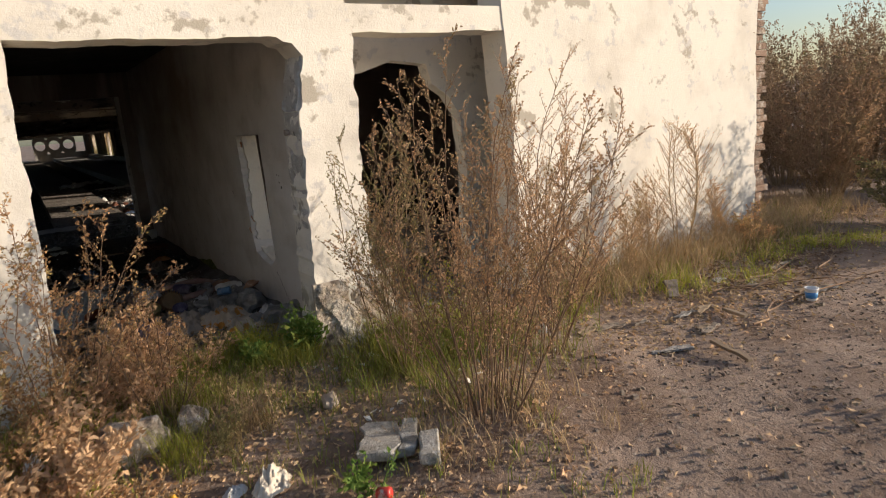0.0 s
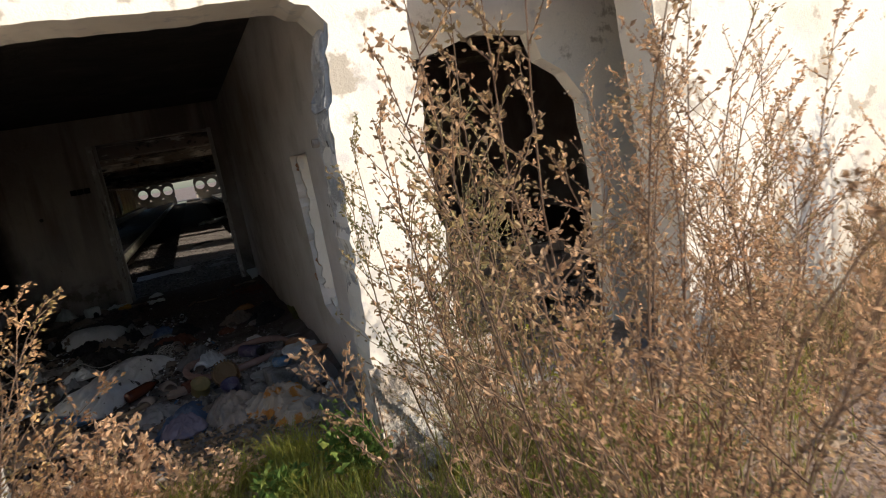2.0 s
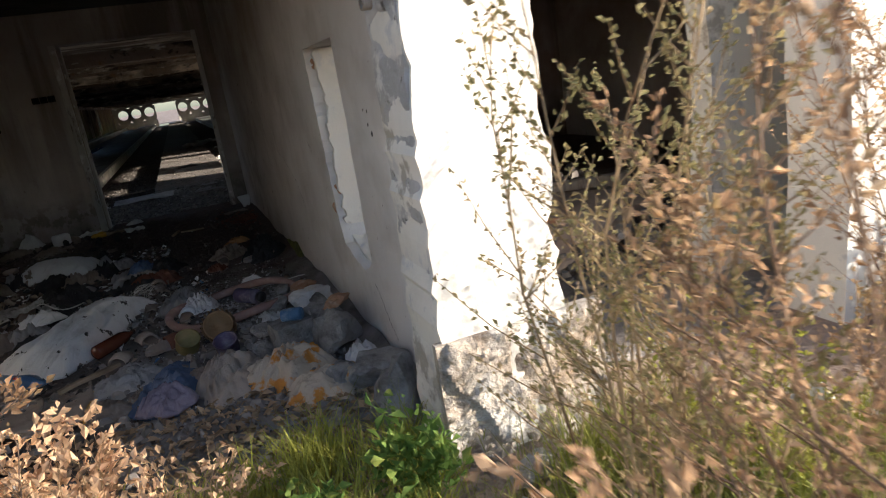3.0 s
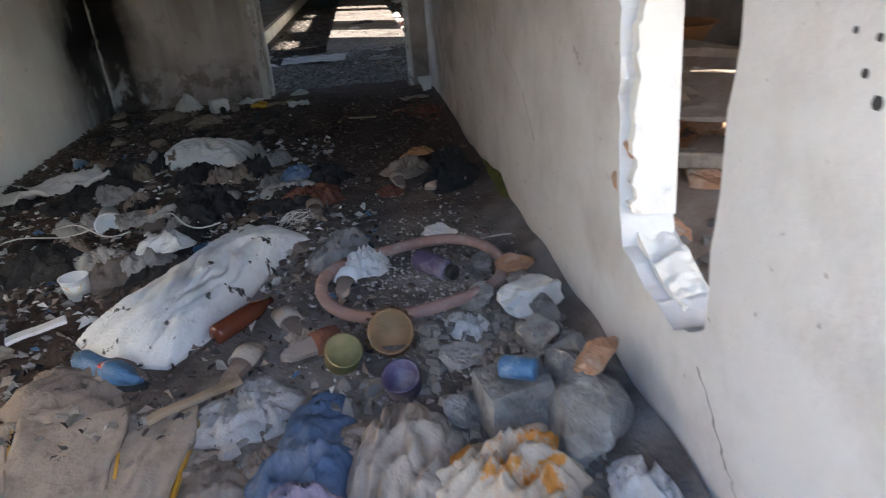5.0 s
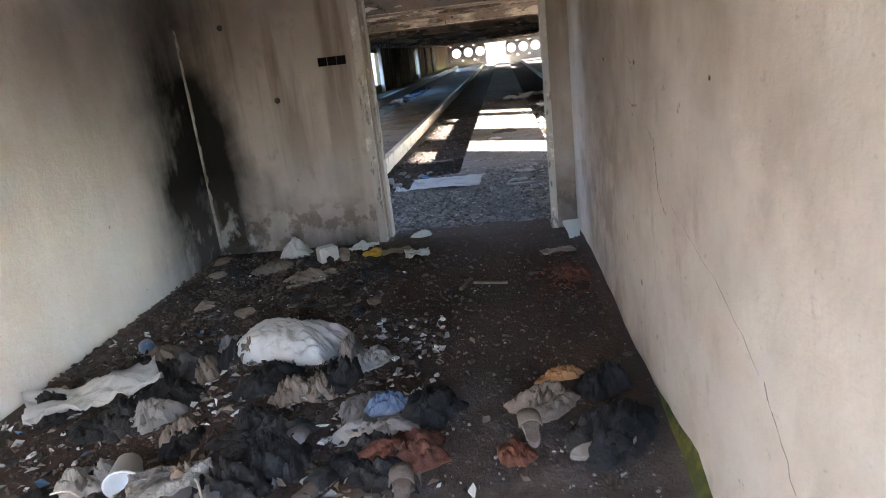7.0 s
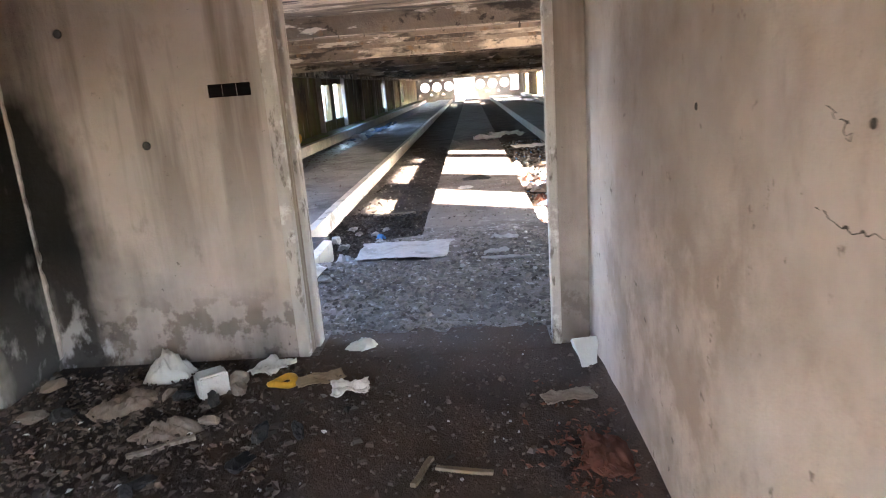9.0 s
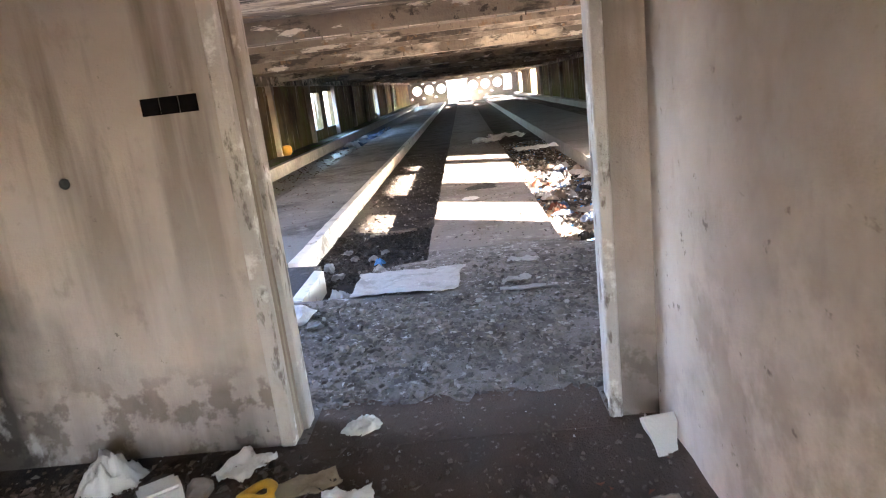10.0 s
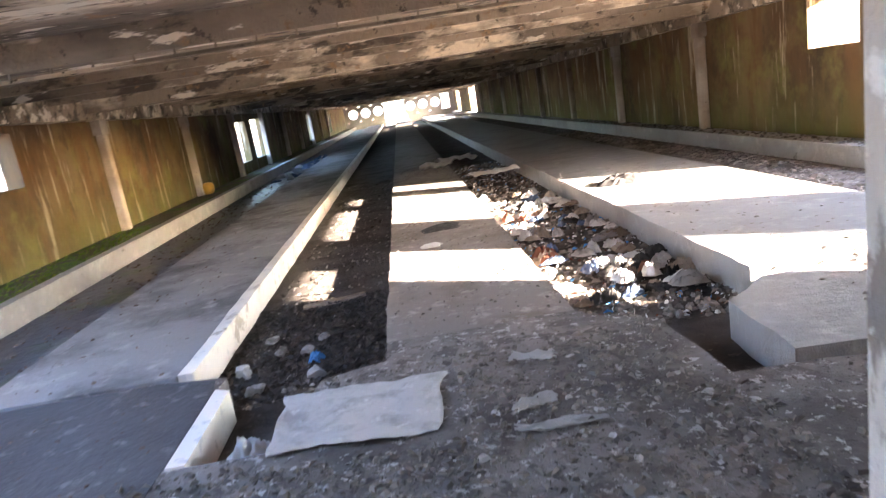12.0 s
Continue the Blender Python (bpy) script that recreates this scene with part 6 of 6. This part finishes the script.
# the far end of the corridor
solid("white_bag", crumpled(0.36, 0.25, 0.22, 163, 26, 0.22, 1.5), M["paper"], (-0.88, 10.8, 0.0), "stuffed white bag slumped by the wall", "bag", "", (0, 0, 30), True)
bm = bmesh.new()
box(bm, -0.08, 0.08, -0.06, 0.06, 0, 0.13)
bmesh.ops.bevel(bm, geom=bm.edges[:], offset=0.012, segments=2, affect="EDGES")
solid("foam_block", bm, M["white_block"], (-0.52, 10.55, 0.0), "small white block on the dirt", "block", "", (0, 0, 35))
bm = bmesh.new()
prev = first = None
for k in range(20):
    a = 2 * math.pi * k / 20
    cur = [bm.verts.new(((0.045 + 0.018 * math.cos(b)) * math.cos(a) * 1.4, (0.045 + 0.018 * math.cos(b)) * math.sin(a), 0.026 + 0.02 * math.sin(b) + 0.012 * math.sin(2 * a))) for b in [math.pi * j / 4 for j in range(8)]]
    if prev:
        for j in range(8):
            bm.faces.new((prev[j], cur[j], cur[(j + 1) % 8], prev[(j + 1) % 8]))
    first, prev = first or cur, cur
for j in range(8):
    bm.faces.new((prev[j], first[j], first[(j + 1) % 8], prev[(j + 1) % 8]))
solid("yellow_collar", bm, M["yellow_plastic"], (-0.15, 10.6, 0.0), "yellow plastic ring on the dirt", "ring", "", (0, 0, 20), True)
flat("paper_sheet", 0.2, 0.14, 0.24, 10.5, 10, 162, "paper", "white paper scrap on the dirt", "paper", 0.0, 0.03)
flat("paper_sheet", 0.22, 0.18, -0.28, 10.82, 60, 163, "paper", "crumpled paper at the wall's foot", "paper", 0.0, 0.03)
flat("card_sheet", 0.26, 0.14, 0.05, 10.65, 20, 164, "card", "worn brown card on the dirt", "card", 0.0, 0.02)
rag("crumpled_paper", 0.22, 0.2, 0.07, 0.2, 11.1, 40, 165, "paper", "crumpled pale paper on the sill", "paper")
rag("grey_rag", 0.4, 0.28, 0.1, -0.95, 10.45, 30, 166, "brown_cloth", "dusty brown rag on the ash")
rag("grey_rag", 0.36, 0.22, 0.09, -0.6, 10.15, 10, 167, "brown_cloth", "dusty brown rag on the dirt")
stick("board_scrap", 0.3, 0.03, 0.02, -0.55, 10.0, 0.0, 30, "timber", "splintered board scrap on the dirt", "board", 0, 31)
stick("board_scrap", 0.26, 0.12, 0.025, 1.52, 10.7, 0.01, 100, "paper", "pale board scrap propped in the corner", "board", -50, 32)
flat("card_sheet", 0.26, 0.12, 1.36, 10.3, 10, 168, "brown_cloth", "dusty grey-brown card scrap by the wall", "card", 0.0, 0.02)
rag("russet_cloth", 0.24, 0.36, 0.07, 1.44, 9.8, 15, 169, "red_cloth", "flat russet cloth along the wall")
scatter("russet_shreds", 260, lambda r: (min(r.gauss(1.38, 0.12), 1.57), r.gauss(9.75, 0.28), 0.004), lambda r: r.uniform(0.012, 0.05), M["red_cloth"], 171, "russet shreds trodden along the wall", "rubbish", leaf=True)
stick("lath", 0.24, 0.025, 0.015, 0.85, 9.72, 0.0, -12, "card", "splintered pale lath on the dirt", "lath", 0, 33)
stick("lath", 0.2, 0.025, 0.02, 0.68, 9.72, 0.0, 70, "card", "short splintered lath on the dirt", "lath", 0, 34)
# slots stand proud of the wall; the shade of their hollows is painted black
bm = bmesh.new()
for k in range(3):
    box(bm, -0.12 + 0.08 * k, -0.047 + 0.08 * k, -0.004, 0.012, -0.035, 0.035)
solid("wall_vent", bm, M["vent_black"], (-0.345, 10.992, 1.59), "slotted vent, its hollow slots painted black", "vent")
for x, z in ((-0.87, 1.32), (-1.25, 1.95)):
    bm = lathe(bmesh.new(), [(0.025, 0.0), (0.022, 0.006), (0.012, 0.004)], 12)
    solid("wall_socket", bm, M["black_plastic"], (x, 10.999, z), "dark hole of an old wall box", "socket", "old wall boxes", (90, 0, 0))


for y, z, s in ((4.92, 1.16, 0.007), (4.935, 1.107, 0.008), (4.90, 1.07, 0.012), (4.97, 1.165, 0.006), (9.3, 1.42, 0.012), (8.48, 1.42, 0.01), (7.45, 1.4, 0.008)):
    bm = lathe(bmesh.new(), [(s, 0.0), (s * 0.9, 0.002), (s * 0.4, 0.001)], 10)
    solid("wall_pit", bm, M["crack"], (east_x(y) + 0.0005, y, z), "small dark pit in the plaster", "pit", "pits in the plaster", (0, -90, 0))


def heap_floor(r):
    return r.uniform(-1.6, 0.6), r.uniform(6.6, 9.2), 0.0


def whole_floor(r):
    return r.uniform(-1.62, 1.57), r.uniform(4.3, 11.2), 0.0


def threshold(r):
    y = r.uniform(4.3, 6.3)
    return r.uniform(-0.4 if y < 5.9 else 1.0, 1.55), y, 0.0


scatter("grit", 5200, whole_floor, lambda r: r.uniform(0.006, 0.03) * (2 if r.random() < 0.05 else 1), M["dark_chips"], 201, "grit and crumbs on the corridor floor", "grit")
scatter("plaster_crumbs", 300, whole_floor, lambda r: r.uniform(0.006, 0.022), M["pale_chips"], 202, "pale plaster crumbs on the corridor floor", "grit")
def mid_floor(r):
    return r.uniform(-1.5, 0.9), r.uniform(5.6, 7.6), 0.0


for k, (m, cnt, txt) in enumerate((("grey_cloth", 420, "grey shreds"), ("black_cloth", 420, "black shreds"), ("brown_cloth", 420, "brown shreds"), ("paper", 90, "pale paper shreds"), ("blue_plastic", 50, "blue plastic shreds"))):
    scatter("shreds", cnt, mid_floor, lambda r: r.uniform(0.02, 0.07), M[m], 220 + k, txt + " trodden into the heap", "rubbish", leaf=True)
    scatter("shreds", cnt, heap_floor, lambda r: r.uniform(0.02, 0.07), M[m], 230 + k, txt + " scattered over the heap", "rubbish", leaf=True)
for k in range(34):
    r7 = random.Random(1200 + k)
    x, y = r7.uniform(-1.3, 0.9), r7.uniform(5.5, 6.8)
    if abs(x - y + 6.5) < 0.4 or (x > 0.6 and y > 6.15):
        continue
    m = ("grey_cloth", "brown_cloth", "black_cloth", "beige_cloth")[k % 4]
    rag("rag", r7.uniform(0.14, 0.32), r7.uniform(0.1, 0.24), r7.uniform(0.03, 0.09), x, y, r7.uniform(0, 360), 1200 + k, m, "trodden " + m.replace("_cloth", "") + " rag among the rubbish", group="trodden rags")
scatter("rubbish_bits", 1500, heap_floor, lambda r: 0.015 + 0.06 * r.random() ** 2, M["dark_chips"], 203, "shreds and bits of rubbish in the heap", "rubbish", 0.35)
def ash_floor(r):
    x = r.gauss(-0.9, 0.55)
    return min(max(x, -1.62), 0.9), r.uniform(8.6, 10.9), 0.0


scatter("ash_rubbish", 1600, ash_floor, lambda r: 0.01 + 0.06 * r.random() ** 2, M["dark_chips"], 206, "ash, crumbs and shreds before the sooty wall", "rubbish", 0.4)
scatter("ash_scraps", 1700, ash_floor, lambda r: r.uniform(0.015, 0.055), M["dark_chips"], 207, "grey shreds before the sooty wall", "rubbish", leaf=True)
scatter("ash_scraps", 260, ash_floor, lambda r: r.uniform(0.012, 0.05), M["chips"], 211, "mixed grey flakes before the sooty wall", "rubbish", leaf=True)
scatter("ash_scraps", 60, ash_floor, lambda r: r.uniform(0.012, 0.04), M["paper"], 208, "white paper shreds before the sooty wall", "rubbish", leaf=True)
for k in range(22):
    r6 = random.Random(900 + k)
    x, y = r6.uniform(-1.5, 0.1), r6.uniform(8.9, 10.7)
    rock("ash_lump", r6.uniform(0.06, 0.16), r6.uniform(0.05, 0.12), r6.uniform(0.03, 0.08), x, y, 0.0, r6.uniform(0, 180), 900 + k, ("black_cloth", "brown_cloth", "black_cloth", "black_cloth", "brown_cloth")[k % 5], "sooty plaster crumb on the dirt", "rubble", "sooty lumps")
bm = lathe(bmesh.new(), [(0.035, 0.0), (0.045, 0.01), (0.045, 0.12), (0.02, 0.16), (0.014, 0.19)], 16)
bmesh.ops.transform(bm, matrix=pose(0, 0, 0.046, 90, 0, 40), verts=bm.verts)
solid("blue_bottle", bm, M["blue_plastic"], (-1.25, 8.95, 0.0), "pale blue plastic bottle lying on ash", "bottle", "", (0, 0, 0), True)
scatter("rubble_bits", 750, threshold, lambda r: r.uniform(0.02, 0.08), M["chips"], 204, "broken plaster and earth at the threshold", "rubble", 0.6)
scatter("ring_gravel", 1500, lambda r: (min(r.gauss(1.12, 0.28), 1.62), r.gauss(6.5, 0.5), 0.0), lambda r: r.uniform(0.006, 0.024), M["pale_chips"], 209, "pale gravel and plaster dust round the hose ring", "gravel")
scatter("pale_bits", 200, heap_floor, lambda r: r.uniform(0.015, 0.06), M["paper"], 205, "torn pale scraps in the heap", "rubbish", 0.25)

# ---- side room seen through the broken wall ----
stick("timber_beam", 2.2, 0.1, 0.08, 2.75, 6.5, 0.32, -25, "timber", "grey timber beam lying on rubble", "beam", 0, 41)
rock("rubble_mound", 2.2, 1.6, 0.4, 2.9, 6.4, 0.0, 20, 205, "brown_cloth", "heap of broken plaster and ash", "rubble")
rock("rubble_mound", 1.8, 1.8, 0.4, 3.0, 8.0, 0.0, 60, 206, "brick", "heap of broken brick", "rubble")
rock("concrete_slab", 1.2, 0.8, 0.16, 2.9, 7.3, 0.42, -20, 207, "brown_cloth", "tilted broken concrete slab on rubble", "slab")
tub = thing("orange_basin", (3.3, 9.0, 0.5), "orange plastic basin on the rubble", "basin")
part("body", lathe(bmesh.new(), [(0.2, 0.0), (0.3, 0.16), (0.33, 0.165), (0.29, 0.16), (0.19, 0.012)], 24), M["orange_cloth"], tub, "", True)
rock("rubble_mound", 1.6, 1.2, 0.6, 3.3, 9.1, 0.0, 10, 208, "brown_cloth", "earthy rubbish heap against the wall", "rubble")


def room_floor(r):
    return r.uniform(1.8, 4.2), r.uniform(5.1, 9.5), r.uniform(0.02, 0.25)


scatter("room_rubble", 2200, room_floor, lambda r: r.uniform(0.02, 0.12), M["chips"], 210, "broken bricks, laths and ash in the side room", "rubble", 0.5)
for k in range(48):
    r3 = random.Random(500 + k)
    rock("brick", 0.22, 0.11, 0.08, r3.uniform(1.9, 2.9), r3.uniform(5.5, 7.4), r3.uniform(0.05, 0.3), r3.uniform(0, 180), 500 + k, "brick", "broken brick on the side room's rubble", "brick", "bricks in the rubble")

# ---- hall ----
solid("sacking_mat", sheet(0.86, 0.68, 301, 0.02, 40, 0.005, 0.06), M["mat"], (0.24, 13.43, 0.003), "flattened white woven sack on the floor", "sack", "", (0, 0, -2), True)
rock("white_lump", 0.26, 0.2, 0.14, -0.5, 12.7, 0.0, 10, 302, "white_block", "pale plaster lump on the floor", "rubble")
rock("white_lump", 0.12, 0.1, 0.06, -0.35, 12.55, 0.0, 40, 303, "lumps", "small plaster lump on the floor", "rubble")
flat("concrete_flake", 0.26, 0.09, 1.22, 13.75, -25, 304, "concrete", "grey concrete flake on the floor", "flake", 0.0, 0.02)
flat("concrete_flake", 0.42, 0.08, 1.2, 12.95, -6, 305, "concrete", "long grey concrete flake on the floor", "flake", 0.0, 0.02)
flat("concrete_flake", 0.22, 0.1, 1.12, 13.2, 15, 306, "concrete", "worn concrete flake on the floor", "flake", 0.0, 0.02)
G = -0.2
for k, (x, y, s, hh) in enumerate(((-0.72, 14.75, 0.2, 0.14), (-0.55, 14.4, 0.18, 0.12), (-0.5, 15.1, 0.16, 0.1), (-0.2, 15.3, 0.2, 0.08), (-0.15, 14.5, 0.16, 0.18), (-0.3, 15.05, 0.14, 0.1), (-0.62, 15.4, 0.15, 0.1))):
    rock("gutter_stone", s * 0.7, s * 0.5, hh * 0.7, x, y, G, 40 * k, 310 + k, "concrete" if k % 4 == 0 else "lumps", "grey stone lying in the gutter", "stone", "stones in the gutter")
rag("blue_plastic", 0.17, 0.12, 0.1, -0.2, 14.85, 20, 320, "bright_blue", "bright blue plastic scrap in the gutter", "scrap", G)
rag("lilac_bag", 0.3, 0.2, 0.2, -0.33, 13.35, 20, 321, "white_sack", "lilac-white plastic bag in the slot", "bag", G + 0.08)
stick("gutter_board", 0.6, 0.1, 0.03, -0.2, 16.3, G, 10, "timber", "grey board across the gutter", "board", 0, 42)
rag("dark_cloth", 0.62, 0.5, 0.06, 1.0, 18.1, 20, 322, "black_cloth", "dark blue-black cloth on the aisle")
rag("dark_cloth", 0.75, 0.6, 0.16, 3.5, 18.8, 10, 323, "black_cloth", "dark cloth on the stall platform", z=0.06)
rag("white_scrap", 0.3, 0.2, 0.05, 0.8, 17.15, 20, 324, "paper", "crumpled white scrap on the aisle", "paper")
flat("white_sheet", 0.75, 0.6, 1.35, 25.2, 0, 325, "paper", "pale sheet lying on the aisle", "sheet", 0.0, 0.1)
flat("white_sheet", 0.9, 0.6, 1.9, 26.0, 20, 326, "paper", "pale sheet over the gutter edge", "sheet", 0.005, 0.1)
flat("grey_board", 0.9, 0.5, 2.3, 22.6, 10, 327, "paper", "pale board in the gutter", "board", G + 0.2, 0.05)
colours = ("white_sack", "black_cloth", "red_cloth", "blue_cloth", "grey_cloth", "black_cloth", "paper", "brown_cloth", "grey_cloth", "beige_cloth")
names = {"white_sack": "white plastic bag", "paper": "crumpled paper", "red_cloth": "reddish rag", "blue_cloth": "blue rag", "beige_cloth": "beige rag", "black_cloth": "black bag", "white_plastic": "white packet", "orange_cloth": "orange rag", "grey_cloth": "grey rag", "brown_cloth": "brown rag"}
r4 = random.Random(77)
for k in range(110):
    c = colours[k % 10] if k % 6 else "white_sack"
    x, y = r4.uniform(1.78, 2.85), 14.9 + 5.6 * r4.random() ** 1.1
    rag(names[c].replace(" ", "_"), r4.uniform(0.12, 0.4), r4.uniform(0.1, 0.28), r4.uniform(0.06, 0.14), x, y, r4.uniform(0, 360), 600 + k, c, names[c] + " in the rubbish-filled gutter", "rubbish", G + r4.uniform(0.0, 0.06), fine=0.7, n=16, group="rubbish in the gutter")
for k in range(16):
    rag("blue_bag" if k % 3 else "white_bag", r4.uniform(0.3, 0.6), r4.uniform(0.2, 0.4), r4.uniform(0.1, 0.25), r4.uniform(-3.5, -2.6), r4.uniform(29, 39), r4.uniform(0, 360), 700 + k, "blue_cloth" if k % 3 else "white_sack", "rubbish bag beside the wall" if k % 3 else "white rubbish bag beside the wall", "bag", -0.12, n=10, group="bags along the wall")
bm = lathe(bmesh.new(), [(0.1, -0.12), (0.15, -0.05), (0.16, 0.08), (0.12, 0.15), (0.05, 0.17)], 20)
solid("yellow_canister", bm, M["yellow_plastic"], (-4.35, 27.0, 0.25), "dented yellow plastic canister on the mossy ledge", "canister", "", (0, 0, 0), True)


def hall_floor_spot(r):
    x = r.uniform(-0.9, 2.1)
    if -0.25 < x < 0.75 and r.random() < 0.45:
        return x, r.uniform(11.3, 13.0), 0.0
    if -0.25 < x < 0.75:
        return x, r.uniform(11.3, 13.0) if r.random() < 0.9 else r.uniform(13.83, 13.95), 0.0
    return x, r.uniform(11.3, 13.1) if r.random() < 0.7 else r.uniform(13.1, 14.0) if 0 < x < 2.0 else 12.8, 0.0


def aisle_spot(r):
    return r.uniform(0.4, 1.62), r.uniform(14.0, 26), 0.0


def west_gutter(r):
    return r.uniform(-0.8, 0.34), 14.2 + 12 * r.random() ** 1.5, G


def east_gutter(r):
    return r.uniform(1.68, 2.95), 14.4 + 12 * r.random() ** 1.4, G


def east_channel(r):
    return r.uniform(4.9, 5.95), r.uniform(13.3, 30), -0.06


def east_slab(r):
    return r.uniform(1.65, 4.6), r.uniform(11.4, 13.1), 0.0


scatter("hall_leaves", 2600, hall_floor_spot, lambda r: r.uniform(0.015, 0.06), M["chips"], 329, "dry flakes and leaves on the hall floor", "grit", leaf=True)
scatter("hall_grit", 4200, hall_floor_spot, lambda r: 0.008 + 0.06 * r.random() ** 3, M["chips"], 330, "loose grit and flakes on the hall floor", "grit", 0.35)
scatter("hall_grit", 260, hall_floor_spot, lambda r: 0.008 + 0.06 * r.random() ** 3, M["pale_chips"], 331, "pale flakes of plaster on the hall floor", "grit", 0.3)
scatter("hall_grit", 900, east_slab, lambda r: 0.008 + 0.06 * r.random() ** 3, M["chips"], 332, "loose grit on the broken floor edge", "grit", 0.35)
scatter("aisle_grit", 700, aisle_spot, lambda r: r.uniform(0.01, 0.04), M["chips"], 333, "grit on the aisle", "grit", 0.3)
scatter("aisle_leaves", 900, aisle_spot, lambda r: r.uniform(0.012, 0.045), M["chips"], 340, "leaf crumbs on the aisle", "leaves", leaf=True)
scatter("gutter_leaves", 2400, lambda r: (r.uniform(-0.9, 0.34), 14.2 + 2.2 * r.random(), G), lambda r: r.uniform(0.02, 0.08), M["wet_leaf"], 342, "dark leaf litter at the gutter's start", "leaves", leaf=True)
scatter("gutter_leaves", 500, west_gutter, lambda r: r.uniform(0.02, 0.08), M["wet_leaf"], 341, "dark leaf litter in the gutter", "leaves", leaf=True)
for k, m in enumerate(("paper", "red_cloth", "bright_blue", "beige_cloth", "white_plastic")):
    scatter("shreds", 170, east_gutter, lambda r: r.uniform(0.025, 0.08), M[m], 350 + k, "torn " + ("white paper", "reddish cloth", "blue plastic", "beige card", "white plastic")[k] + " shreds in the gutter", "rubbish", leaf=True)
scatter("gutter_silt", 600, west_gutter, lambda r: r.uniform(0.01, 0.05), M["chips"], 334, "crumbled silt and chips in the gutter", "rubble", 0.5)
scatter("gutter_rubbish", 1600, east_gutter, lambda r: r.uniform(0.02, 0.09), M["chips"], 335, "shredded rubbish in the gutter", "rubbish", 0.5)
scatter("gutter_rubbish", 260, east_gutter, lambda r: r.uniform(0.02, 0.06), M["paper"], 336, "pale shreds in the gutter", "rubbish", 0.5)
scatter("channel_litter", 1500, east_channel, lambda r: r.uniform(0.02, 0.12), M["chips"], 337, "litter in the channel", "rubbish", 0.3)

# bricks bared in the side of the broken opening
for k, (z, w) in enumerate(((0.585, 0.10), (0.70, 0.075), (1.36, 0.09))):
    solid("bared_brick", lump(w, 0.05, w, 800 + k), M["brick"], (1.700, 5.848 + 0.09 * (z - 0.55), z), "bare orange brick in the broken wall edge", "brick", "bared bricks", (0, 0, 10 * k))

scatter("platform_dust", 900, lambda r: (r.uniform(3.08, 4.8), r.uniform(13.3, 20.0), 0.055), lambda r: 0.01 + 0.05 * r.random() ** 3, M["chips"], 360, "grit on the broken stall platform", "grit", 0.3)
scatter("platform_dust", 420, lambda r: (r.triangular(-2.4, -1.1, -2.2), r.uniform(14.5, 22.0), 0.02), lambda r: 0.005 + 0.045 * r.random() ** 5, M["dark_chips"], 361, "grit on the stall platform", "grit", 0.3)
scatter("platform_dust", 700, lambda r: (r.uniform(-2.6, -0.75), r.uniform(11.8, 14.2), 0.0), lambda r: 0.006 + 0.04 * r.random() ** 4, M["dark_chips"], 362, "grit on the hall floor beside the slot", "grit", 0.3)
scatter("channel_litter", 500, lambda r: (r.uniform(-3.6, -2.5), r.uniform(15.0, 30.0), -0.12), lambda r: r.uniform(0.015, 0.07), M["dark_chips"], 363, "litter in the wet channel", "rubbish", 0.3)
scatter("ledge_moss", 1600, lambda r: (r.uniform(-4.55, -3.85), 15.0 + 7.0 * r.random(), 0.13), lambda r: r.uniform(0.02, 0.06), M["green_leaf"], 364, "green moss and seedlings on the ledge", "moss", leaf=True)
scatter("ledge_litter", 700, lambda r: (r.uniform(6.03, 6.38), r.uniform(14.0, 30.0), 0.2), lambda r: r.uniform(0.02, 0.08), M["chips"], 365, "litter on the ledge", "rubbish", 0.4)
